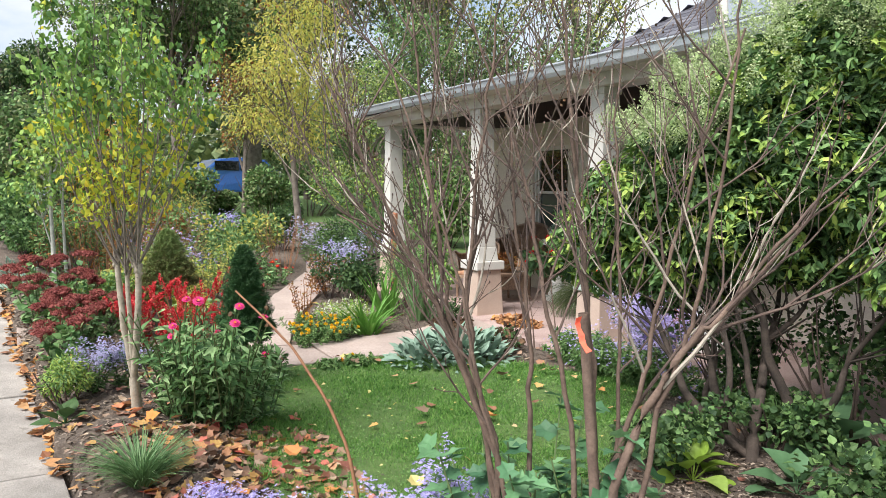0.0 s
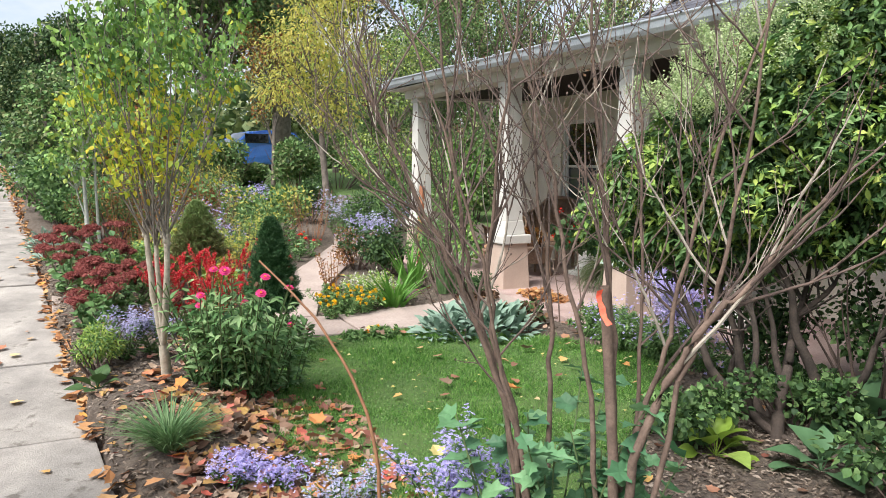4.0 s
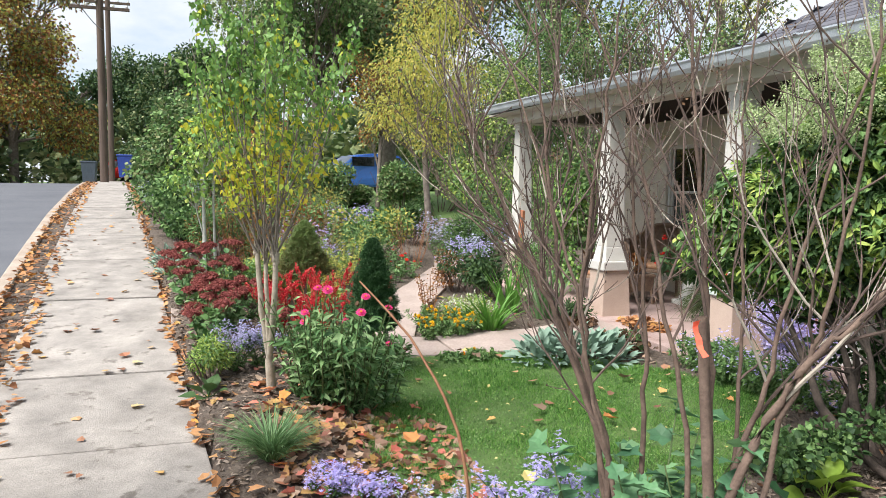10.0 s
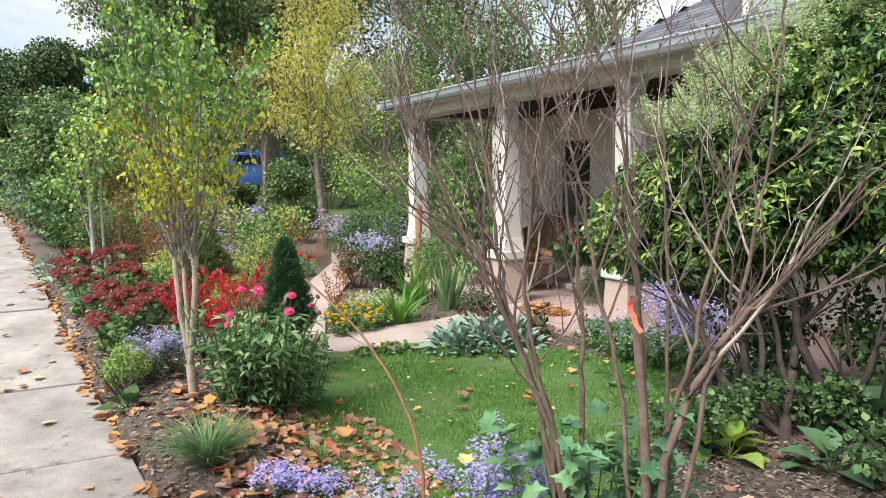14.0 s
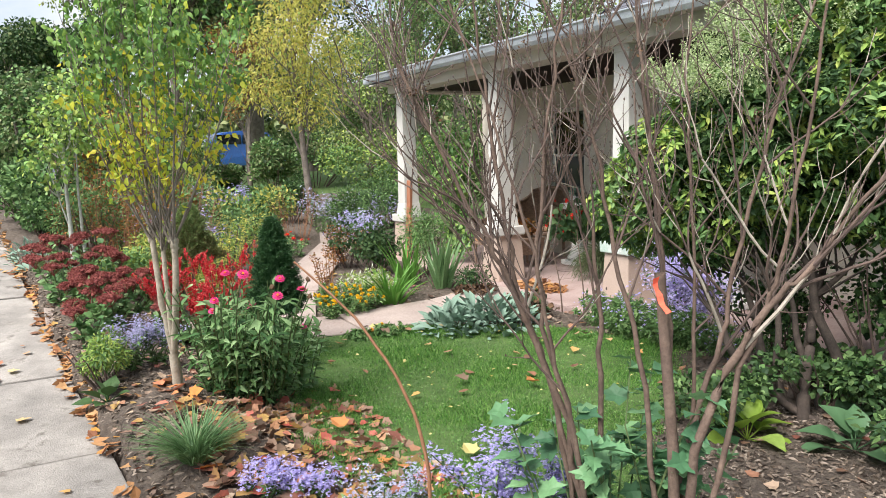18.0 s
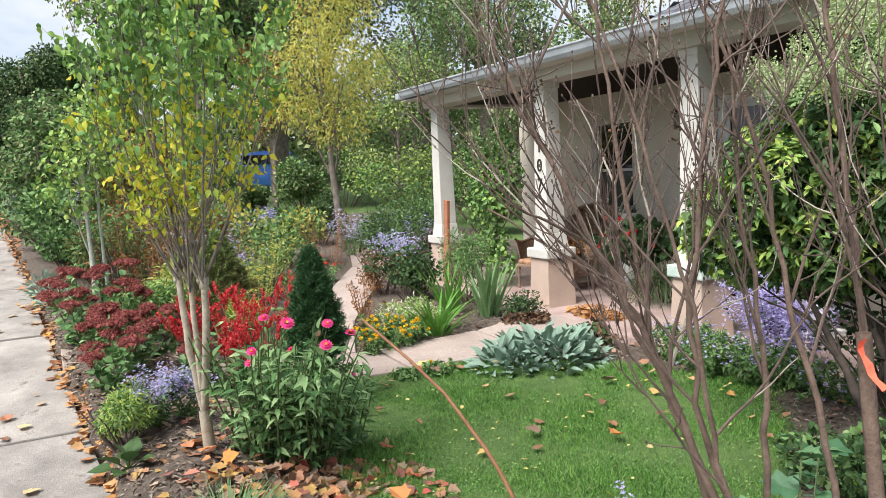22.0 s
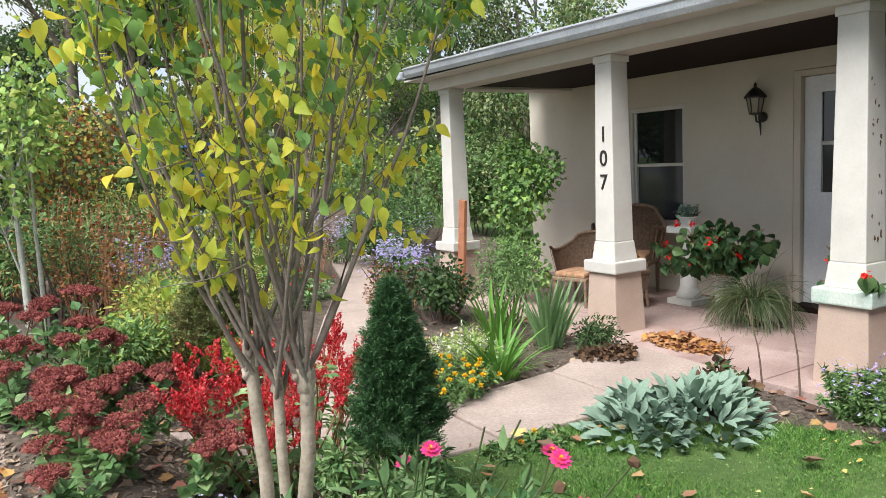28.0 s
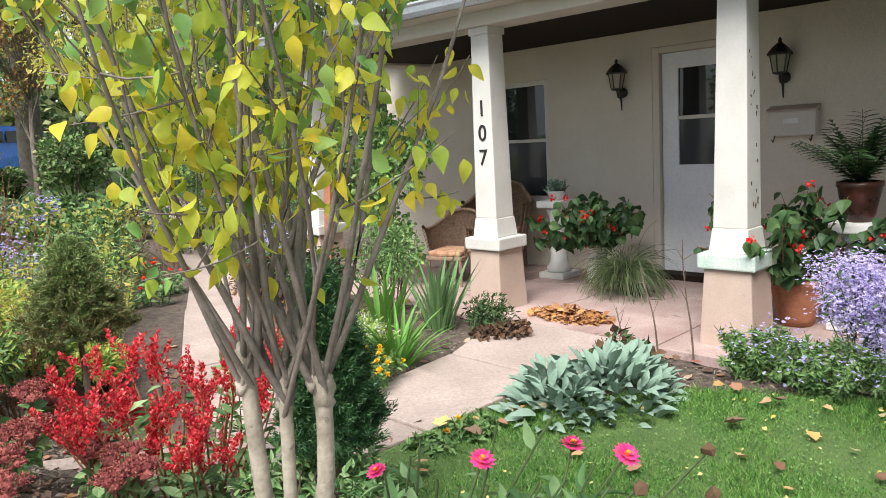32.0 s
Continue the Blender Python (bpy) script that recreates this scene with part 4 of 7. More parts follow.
def outward(D, out=1.0, up=0.35):
    """Leaf directions that stand off stems running along D."""
    r = rng.normal(0, 1, D.shape)
    r -= (r * D).sum(1, keepdims=True) * D
    return unit(unit(r) * out + D * up)


def stem_mesh(stems, r0, r1, sides=4):
    return join(*[tube(s, r0, r1, sides) for s in stems])


def daisy_heads(pos, size, up, petals=9):
    """Many small flat flowers; each a ring of petals."""
    n = len(pos)
    ang = np.linspace(0, 2 * np.pi, petals, endpoint=False)
    u = unit(up + rng.normal(0, 0.35, (n, 3)))
    a = unit(np.cross(u, rng.normal(0, 1, (n, 3))))
    b = np.cross(u, a)
    P, D = [], []
    for k in ang:
        dd = np.cos(k) * a + np.sin(k) * b + 0.15 * u
        P.append(pos)
        D.append(dd)
    return scatter(T_NEEDLE_W, np.concatenate(P), np.concatenate(D), np.tile(size, petals), 0.5)


T_NEEDLE_W = (np.array([(-0.17, 0.1, 0), (0.17, 0.1, 0), (0.2, 0.7, 0), (0, 1, 0.05), (-0.2, 0.7, 0)], float), np.array([(0, 1, 2), (0, 2, 4), (4, 2, 3)]))


def aster(x, y, h, r, stems, heads, label, pale=False, size=0.014, leaves=30, z=None, group="asters", mat="", loose=0.026, lean=0.4):
    c = thing("aster_plant", x, y, gz(x, y) if z is None else z, label, "aster", group)
    st = stems_of(stems, h, r, lean, 0.09, 0.35)
    part("stemwork", stem_mesh(st, 0.004, 0.002), M["stem_green"], c)
    P, D = along(st, leaves, 0.05, 0.9)
    part("leafage", scatter(T_LANCE, P, outward(D), rng.uniform(0.014, 0.036, len(P)) * (1 + h)), M["l_mid"], c)
    P, D = along(st, heads, 0.55, 1.0)
    off = rng.normal(0, loose, P.shape) * (1 + h)
    part("flower_spray", daisy_heads(P + off + (0, 0, 0.02), rng.uniform(0.7, 1.3, len(P)) * size, np.array([0, 0, 1.0]) + off * 6, 7), M[mat or ("f_aster_pale" if pale else "f_aster")], c, "pale lilac-blue daisies" if pale else "violet-blue daisies")
    return c


def sedum(x, y, h, r, heads, label):
    c = thing("sedum_plant", x, y, gz(x, y), label, "sedum", "sedum clump")
    st = stems_of(heads, h, r, 0.35, 0.04, 0.25, 0.2)
    for s in st:
        part("stem", tube(s, 0.006, 0.004, 5), M["stem_green"], c)
    P, D = along(st, 22, 0.05, 0.92)
    part("leafage", scatter(T_OVATE, P + rng.normal(0, 0.02, P.shape), outward(D, 1, 0.5), rng.uniform(0.045, 0.075, len(P)), 0.5), M["l_zinnia"], c)
    for s in st:
        R = rng.uniform(0.05, 0.08)
        geos = []
        for k in range(9):
            a, q = k * 2.4 + rng.random(), math.sqrt((k + 0.3) / 9) * R
            m = s[-1] + np.array([math.cos(a) * q, math.sin(a) * q, 0.03 * (1 - (q / R) ** 2)])
            rr = rng.uniform(0.022, 0.034)
            n = 110
            d = sphere_dirs(n)
            d[:, 2] = np.abs(d[:, 2]) * 0.8
            geos.append(scatter(T_NEEDLE_W, m + d * rr * rng.uniform(0.75, 1.05, (n, 1)), d + rng.normal(0, 0.4, (n, 3)), rng.uniform(0.007, 0.012, n), 1.0))
            geos.append(moved(blob(rr * 0.72, 12, 0.75, 0.2), m))
            geos.append(tube(np.array([s[-1] - (0, 0, 0.05), m]), 0.0022, 0.0018, 3))
        part("flower_head", join(*geos), M["f_sedum"], c)
    return c


T_LEAF2 = outline_leaf([0.03, 0.2, 0.22, 0.17, 0.09, 0.0], 0.35, 0.35)


def zinnia(x, y, h, r, stems, blooms, label, bloom_mat="f_pink", lean=0.28, z=None, seeds=0, sway=(0, 0), leaf=(0.045, 0.085), per=23):
    c = thing("zinnia_plant", x, y, gz(x, y) if z is None else z, label, "zinnia", "zinnias")
    st = stems_of(stems, h, r, lean, 0.05, 0.6, 0.45, 7)
    st = [q + np.clip(q[:, 2:3] / h, 0, 2) ** 1.3 * (sway[0], sway[1], 0) for q in st]
    for s in st:
        part("stem", tube(s, 0.0045, 0.0028, 5), M["stem_green"], c)
    P, D = along(st, per, 0.08, 0.93)
    part("leafage", scatter((T_LEAF2[0] * (0.8, 1, 1), T_LEAF2[1]), P, outward(D, 1, 0.55), rng.uniform(*leaf, len(P)), 0.4), M["l_zinnia"], c, smooth=True)
    for s in sorted(st, key=lambda q: -q[-1][2])[: 2 * blooms : 2]:
        bloom(c, s[-1], unit(s[-1] - s[-2]), rng.uniform(0.018, 0.029), M[bloom_mat] if rng.random() < 0.8 else M["f_red"])
    for s in st[:seeds]:
        part("seed_head", moved(blob(0.014, 12, 1.0, 0.4), s[-1]), M["f_brown"], c, "dried dark seed head")
    return c


def bloom(parent, p, up, R, mat):
    """A double daisy: three rings of petals round a raised eye."""
    up = unit(np.array(up) + (-0.15, -0.15, 0.25))
    a = unit(np.cross(up, (0.3, 0.7, 0.1)))
    b = np.cross(up, a)
    geos = []
    for ring, (s, cone) in enumerate(((1.0, 0.05), (0.8, 0.35), (0.55, 0.7))):
        n = 13 - 2 * ring
        k = np.linspace(0, 2 * np.pi, n, endpoint=False) + ring * 0.2
        dd = np.cos(k)[:, None] * a + np.sin(k)[:, None] * b + cone * up
        geos.append(scatter(T_NEEDLE_W, np.repeat(p[None] + up * 0.004 * ring, n, 0), dd, R * s * 1.15, 0.2, up))
    fl = part("flower", join(*geos), mat, parent)
    part("eye", moved(blob(R * 0.3, 12, 0.8, 0.3), p + up * R * 0.32), M["f_orange"], fl, "orange flower centre")


T_NEEDLE_B = (T_NEEDLE[0] * (1.7, 1, 1), T_NEEDLE[1])


def conifer(x, y, z0, z1, r, label, tan=0.0, mat="l_conifer"):
    g = gz(x, y)
    c = thing("dwarf_spruce", x, y, g, label, "conifer", "dwarf spruces")
    z0, z1 = z0 - g, z1 - g
    part("trunk", tube(np.array([(0, 0, -0.03), (0.01, 0.005, z0 * 0.5), (0, 0, z0 + 0.1), (0, 0, z1 - 0.05)]), 0.022, 0.006, 7), M["bark_brown"], c)
    H = z1 - z0
    # sprays set in uneven tiers on a cone
    n = 1500
    t = rng.random(n) ** 0.8
    prof = np.where(t < 0.07, 0.7 + 0.3 * t / 0.07, (1 - (t - 0.07) / 0.93) ** 0.6)
    a = rng.uniform(0, 2 * np.pi, n)
    lump = 1 + 0.07 * np.sin(a * 2 + 1.3 + t * 5) + 0.13 * np.sin(a * 5 + t * 22) + 0.11 * np.sin(a * 8 - t * 37)
    R = r * prof * lump * (0.74 + 0.3 * rng.random(n))
    base = np.stack([np.cos(a) * R, np.sin(a) * R, z0 + H * t], -1)
    outd = unit(np.stack([np.cos(a), np.sin(a), np.full(n, 0.55)], -1))
    k = 70
    P = np.repeat(base, k, 0) + np.repeat(outd, k, 0) * rng.uniform(-0.05, 0.012, (n * k, 1)) + rng.normal(0, 0.008, (n * k, 3))
    D = np.repeat(outd, k, 0) + rng.normal(0, 0.6, (n * k, 3))
    gone = rng.random(len(P)) < (tan * np.repeat(1 - t, k))
    size = rng.uniform(0.014, 0.028, len(P))
    part("foliage", scatter(T_NEEDLE_B, P[~gone], D[~gone], size[~gone] * 0.9), M[mat], c)
    if gone.any():
        part("old_needle_mass", scatter(T_NEEDLE_B, P[gone], D[gone], size[gone] * 0.9), M["l_conifer_tan"], c, "browned inner needles")
    part("core", tube(np.array([(0, 0, z0 + 0.015), (0, 0, z0 + H * 0.12), (0, 0, z0 + H * 0.5), (0, 0, z0 + H * 0.85)]), r * 0.66, r * 0.14, 9), M[mat], c)
    return c


def blades(name, x, y, n, h, r, mat, label, category, width=1.0, droop=0.5, group="", z=None):
    c = thing(name, x, y, gz(x, y) if z is None else z, label, category, group)
    a, q = rng.uniform(0, 2 * np.pi, n), rng.random(n) ** 0.7
    P = np.stack([np.cos(a) * q * r * 0.35, np.sin(a) * q * r * 0.35, np.zeros(n)], -1)
    D = np.stack([np.cos(a) * q * r / h * 0.9, np.sin(a) * q * r / h * 0.9, np.ones(n)], -1) + rng.normal(0, 0.1, (n, 3))
    tv = T_BLADE[0].copy()
    tv[:, 0] *= width
    tv[:, 2] = np.where(tv[:, 0] == 0, 0, tv[:, 2]) * 0 - droop * tv[:, 1] ** 2 * 0.6 + np.abs(tv[:, 0]) * 0.5
    if n <= 80:
        for k in range(n):
            part("blade", scatter((tv, T_BLADE[1]), P[k : k + 1], D[k : k + 1], h * rng.uniform(0.6, 1.1), 0.05), M[mat], c)
        return c
    part("blade_tuft", scatter((tv, T_BLADE[1]), P, D, h * rng.uniform(0.6, 1.1, n), 0.05, (0, 0, 1)), M[mat], c)
    return c


def rosette(name, x, y, n, r, h, tpl, mat, size, label, category, z=None, group=""):
    """Broad leaves fanning up and out of one crown, as hosta or lamb's ear."""
    c = thing(name, x, y, gz(x, y) if z is None else z, label, category, group)
    for k in range(n):
        a = k * 2.399 + rng.normal(0, 0.2)
        q = (k + 0.6) / n
        p = np.array([math.cos(a) * q * r * 0.55, math.sin(a) * q * r * 0.55, h * (1 - q) * 0.45])
        d = np.array([math.cos(a) * (0.35 + q), math.sin(a) * (0.35 + q), 1.15 - q])
        s = size * rng.uniform(0.75, 1.2)
        v, f = scatter(tpl, p[None], d[None], s, 0.15)
        st = tube(np.array([(0, 0, 0), p]), 0.004, 0.003, 4)
        part("leaf", join((v, f), st), mat if not isinstance(mat, (list, tuple)) else mat[k % len(mat)], c, smooth=True)
    return c


def mound(name, x, y, n, r, h, tpl, mat, size, label, category, group=""):
    """Soft leaves crowded over a low dome, each a part of its own."""
    c = thing(name, x, y, gz(x, y), label, category, group)
    for k in range(n):
        a, q = k * 2.399 + rng.normal(0, 0.15), math.sqrt((k + 0.5) / n)
        p = np.array([math.cos(a) * q * r, math.sin(a) * q * r, h * (1 - q * q) * rng.uniform(0.55, 1.0)])
        d = np.array([math.cos(a) * (0.2 + 0.6 * q), math.sin(a) * (0.2 + 0.6 * q), 1.1 - 0.5 * q]) + rng.normal(0, 0.25, 3)
        part("leaf", scatter(tpl, p[None], d[None], size * rng.uniform(0.7, 1.2), 0.25), M[mat], c, smooth=True)
    return c


def tree(name, x, y, h, trunk_r, crown, n, leaf, mat, label, bark, z=None, fork=0.35, limbs=9, shell=0.35, group="", tpl=None, category="tree", lean=(0, 0), mats=None):
    """crown: list of (dx, dy, z, rx, ry, rz). Limbs reach to the clumps; leaves hang round them."""
    c = thing(name, x, y, gz(x, y) if z is None else z, label, category, group)
    trunk = bent((0, 0, -0.15), (lean[0], lean[1], 1), h * 0.85, 9, 0.03)
    geos = [tube(trunk, trunk_r, trunk_r * 0.3, 8)]
    for k, (dx, dy, cz, rx, ry, rz) in enumerate(crown):
        i = int(np.clip((cz - rz) / h * 9, 2, 8))
        s = trunk[i]
        e = np.array([dx, dy, cz])
        m1 = s * 0.6 + e * 0.4 + rng.normal(0, 0.06, 3) * rx
        geos.append(tube(np.array([s, m1, e]), trunk_r * 0.35, trunk_r * 0.1, 5))
        for j in range(limbs):
            q = e + sphere_dirs(1)[0] * (rx, ry, rz) * 0.9
            w = s * 0.2 + m1 * 0.5 + e * 0.3
            geos.append(tube(np.array([w, (w + q) / 2 + rng.normal(0, 0.05, 3) * rx, q]), trunk_r * 0.12, trunk_r * 0.03, 4))
    part("trunk", geos[0], bark, c, smooth=True)
    if len(geos) > 1:
        part("branching", join(*geos[1:]), bark, c, smooth=True)
    cr = np.array(crown)
    P, D = clumps(cr[:, :3], cr[:, 3:], n, shell)
    P += rng.normal(0, 0.012, P.shape) * h
    g = scatter(tpl or T_SMALL, P, D * 0.6 + (0, 0, -0.5) + rng.normal(0, 0.6, P.shape), leaf * rng.uniform(0.6, 1.3, n), 1.0)
    if mats:
        k = rng.random(n)
        nt_, nf = len((tpl or T_SMALL)[0]), len((tpl or T_SMALL)[1])
        cuts = np.cumsum([w for _, w in mats])
        for i, (mm, w) in enumerate(mats):
            lo = cuts[i] - w
            sel = (k >= lo) & (k < cuts[i])
            P2, D2 = P[sel], D[sel]
            part("crown", scatter(tpl or T_SMALL, P2, D2 * 0.6 + (0, 0, -0.5) + rng.normal(0, 0.6, P2.shape), leaf * rng.uniform(0.6, 1.3, len(P2)), 1.0), M[mm], c)
    else:
        part("crown", g, M[mat], c)
    return c


def shrub(name, x, y, h, r, n, leaf, mat, label, group="", stems=10, mats=None, tpl=None, category="shrub", flat=0.9, z=None):
    """A leafy mound on many stems, with an uneven outline."""
    c = thing(name, x, y, gz(x, y) if z is None else z, label, category, group)
    st = stems_of(stems, h * 0.9, r, 0.3, 0.08, 0.3)
    part("stemwork", stem_mesh(st, 0.008 + 0.004 * h, 0.003), M["twig"], c)
    k = 7
    cc = np.stack([rng.normal(0, r * 0.42, k), rng.normal(0, r * 0.42, k), rng.uniform(h * 0.35, h * 0.78, k)], -1)
    rr = np.stack([np.full(k, r * 0.5), np.full(k, r * 0.5), np.full(k, h * 0.3 * flat)], -1) * rng.uniform(0.7, 1.2, (k, 1))
    cuts = mats or [(mat, 1.0)]
    for mm, w in cuts:
        P, D = clumps(cc, rr, int(n * w * 1.5), 0.25)
        P[:, 2] = np.maximum(P[:, 2], 0.02)
        part("foliage", scatter(tpl or T_OVATE, P, D + rng.normal(0, 0.5, P.shape), leaf * rng.uniform(0.45, 1.0, len(P)), 0.9), M[mm], c)
    return c

# ---- the yellowing birch clump by the pavement ----
TX, TY = 0.65, -0.86
TG = gz(TX, TY)
birch = thing("young_birch_tree", TX, TY, TG, "young multi-stemmed birch, green above and yellow below", "tree")
fork = np.array([-0.012, -0.01, 0.2])
foot = part("trunk", tube(np.array([(0, 0, -0.06), (-0.002, 0, 0.06), (-0.008, -0.004, 0.13), fork]), 0.03, 0.026, 12), M["bark_birch"], birch, "pale grey-brown forked trunk", True)
limbs_, tips, knobs = [], [], []
for k, (kx, ky, kz, r) in enumerate(((0.57, -0.92, 0.93, 0.0155), (0.615, -0.965, 0.88, 0.0125), (0.665, -1.01, 0.87, 0.0165))):
    e = np.array([kx - TX, ky - TY, kz - TG])
    ts = np.linspace(0, 1, 8)[:, None]
    line = fork * (1 - ts) + e * ts + rng.normal(0, 0.004, (8, 3)) * np.sin(ts * np.pi)
    line[:, :2] += (e - fork)[:2] * 0.2 * np.sin(ts * np.pi)
    sv, sf = tube(line, r * 1.2, r * 0.95, 10)
    part("stem", (sv, sf), M["bark_birch"], birch, "pale smooth stem", True)
    geos = [moved((lambda b: (b[0] * (1, 1, 2.4), b[1]))(blob(r * 1.15, 14, 1.0, 0.3)), e)]
    for q in range(4):
        geos.append(moved(blob(r * rng.uniform(0.45, 0.75), 14, 1.6, 0.4), e + rng.normal(0, r * 0.65, 3) - (0, 0, q * 0.02 - 0.02)))
    part("knob", join(*geos), M["bark_birch"], birch, "swollen old pruning knob", True)
    for j in range(9):
        a = j * 0.7 + k * 2.1 + rng.normal(0, 0.25)
        o = rng.uniform(0.02, 0.34)
        br = bent(e + rng.normal(0, 0.008, 3) - (0, 0, rng.uniform(0, 0.05)), (math.cos(a) * (o + 0.25), math.sin(a) * (o + 0.25), 0.9), rng.uniform(0.95, 1.6), 12, 0.035, 0.75)
        limbs_.append(tube(br, rng.uniform(0.004, 0.0078), 0.0014, 6))
        tips.append(br)
        for t in range(12):
            i = int(rng.integers(3, 12))
            tw = bent(br[i], unit(br[i] - br[i - 1]) + rng.normal(0, 0.5, 3), rng.uniform(0.08, 0.3), 5, 0.08, 0.25)
            limbs_.append(tube(tw, 0.002, 0.0009, 4))
            tips += [tw, tw]
part("branching", join(*limbs_), M["birch_branch"], birch, "grey-brown upright branches", True)
P, D = along(tips, 12, 0.12, 1.0)
P = P + rng.normal(0, 0.016, P.shape)
zw = P[:, 2] + TG
keep = (zw > 0.85) & (rng.random(len(P)) < np.clip(0.04 + (zw - 0.98) * 0.85, 0, 0.95))
P, zw = P[keep], zw[keep]
green = rng.random(len(P)) < np.clip((zw - 1.32) / 0.55, 0.12, 0.96)
for nm, sel, mm in (("foliage", green, "l_green"), ("foliage", ~green, "l_yellow")):
    q = P[sel]
    d = rng.normal(0, 0.5, q.shape) + (0, 0, -0.75)
    part(nm, scatter(T_BIRCH, q, d, rng.uniform(0.024, 0.046, len(q)), 1.2, (-0.5, -0.5, 0.3)), M[mm], birch, "green leaves" if mm == "l_green" else "yellow hanging leaves", True)

# ---- bed by the pavement ----
for x, y, h, r, n in ((0.25, 0.36, 0.34, 0.2, 10), (0.42, 0.66, 0.4, 0.24, 11), (0.2, 0.92, 0.4, 0.22, 11), (0.56, 1.05, 0.36, 0.22, 9), (0.15, 1.4, 0.44, 0.22, 10), (0.42, 1.55, 0.42, 0.24, 9), (0.12, 1.9, 0.46, 0.22, 9), (0.66, 0.4, 0.3, 0.2, 7), (0.3, 2.2, 0.46, 0.22, 8)):
    sedum(x, y, h, r * 1.1, int(n * 0.65), "sedum with dark brick-red flat flower heads")
aster(0.47, -0.42, 0.3, 0.04, 15, 120, "small clump of pale lilac asters", True, 0.0072, mat="f_lilac_grey", loose=0.016)
aster(0.61, -0.36, 0.28, 0.035, 9, 90, "small clump of pale lilac asters", True, 0.0072, mat="f_lilac_grey", loose=0.016)
shrub("yellow_green_perennial", 0.3, -0.56, 0.3, 0.17, 1300, 0.035, "l_lime", "low yellow-green leafy perennial at the pavement edge", mats=[("l_lime", 0.7), ("l_mid", 0.4)], category="perennial", tpl=T_LANCE)
rosette("dark_leaved_perennial", 0.29, -0.82, 10, 0.14, 0.12, T_OVATE, M["l_dark"], 0.11, "low dark green leafy plant on mulch", "perennial")
zinnia(0.92, -0.9, 0.66, 0.18, 38, 1, "tall zinnia clump with pink and red flowers", seeds=2, sway=(-0.02, -0.25))
zinnia(1.14, -0.86, 0.7, 0.2, 40, 1, "tall zinnia clump with pink and red flowers", seeds=3, sway=(0.0, -0.28))
zinnia(0.92, -1.04, 0.76, 0.13, 8, 3, "zinnia leaning over with bright pink flowers", seeds=1, sway=(-0.1, -0.42))
zinnia(1.08, -1.02, 0.74, 0.12, 8, 2, "zinnia leaning over with bright pink flowers", seeds=1, sway=(-0.02, -0.42))
zinnia(1.34, -0.7, 0.5, 0.2, 13, 3, "sparse zinnias with magenta flowers and seed heads", seeds=6)
conifer(1.49, 0.14, 0.18, 0.87, 0.195, "dense dark green dwarf spruce with low foliage")
conifer(1.2, 1.86, 0.4, 0.91, 0.24, "dwarf spruce browning low down on a bare trunk", 0.8, "l_conifer_light")
for x, y, h, r in ((1.42, -0.14, 0.34, 0.2), (1.58, 0.3, 0.28, 0.16), (1.28, 0.16, 0.36, 0.18)):
    shrub("green_leafy_perennial", x, y, h, r, 520, 0.06, "l_zinnia", "green leafy perennial at the foot of a dwarf spruce", "leafy perennials", 10, [("l_zinnia", 0.7), ("l_mid", 0.4)], T_LANCE, "perennial")
cel = thing("celosia_clump", 1.18, 0.7, gz(1.18, 0.7), "bright red plume celosia", "celosia")
st = stems_of(50, 0.66, 0.34, 0.35, 0.08, 0.7, 0.45)
for s in st:
    part("stem", tube(s, 0.006, 0.003, 5), M["twig_red"], cel)
P, D = along(st, 12, 0.1, 0.8)
part("leafage", scatter(T_LANCE, P, outward(D), rng.uniform(0.06, 0.1, len(P)), 0.5), M["l_zinnia"], cel)
for s in st:
    geos = []
    for b in range(5):
        ln = bent(s[-2] * (1 - b / 5) + s[-1] * b / 5, (rng.normal(0, 0.45), rng.normal(0, 0.45), 1.0), rng.uniform(0.07, 0.15), 4, 0.12)
        n = 90
        t = rng.random(n) * 4
        i = np.minimum(t.astype(int), 3)
        c0 = ln[i] + (ln[i + 1] - ln[i]) * (t - i)[:, None]
        a = rng.uniform(0, 2 * np.pi, n)
        w = 0.014 * (1 - t / 4.4)
        pp = c0 + np.stack([np.cos(a) * w, np.sin(a) * w, rng.normal(0, 0.006, n)], -1)
        geos.append(scatter(T_SMALL, pp, np.stack([np.cos(a), np.sin(a), np.full(n, 1.3)], -1), rng.uniform(0.008, 0.02, n)))
    part("plume", join(*geos), M["f_red"], cel)

blades("ornamental_grass_tuft", 0.57, -1.84, 420, 0.25, 0.15, "blade_blue", "fresh green grass tuft growing in mulch", "grass tuft", 0.5, 1.2)
aster(0.8, -2.14, 0.12, 0.13, 16, 40, "low mat of violet asters among fallen leaves", False, 0.0085, 16, loose=0.016)
aster(0.97, -2.2, 0.12, 0.13, 16, 40, "low mat of violet asters among fallen leaves", False, 0.0085, 16, loose=0.016)
aster(1.17, -2.56, 0.27, 0.08, 12, 60, "loose pale blue aster clump", True, 0.0075, 20, loose=0.018)
aster(1.53, -2.74, 0.44, 0.1, 11, 90, "violet-blue aster clump beside the lawn", False, 0.009, 16, loose=0.015)
aster(1.64, -2.92, 0.34, 0.1, 10, 120, "violet-blue aster with dense flower spikes", False, 0.0095, 14, loose=0.014)
rosette("green_broadleaf_plant", 1.42, -2.78, 9, 0.2, 0.2, T_BROAD, M["l_hosta"], 0.12, "broad pale green leaves by the lawn edge", "hosta")

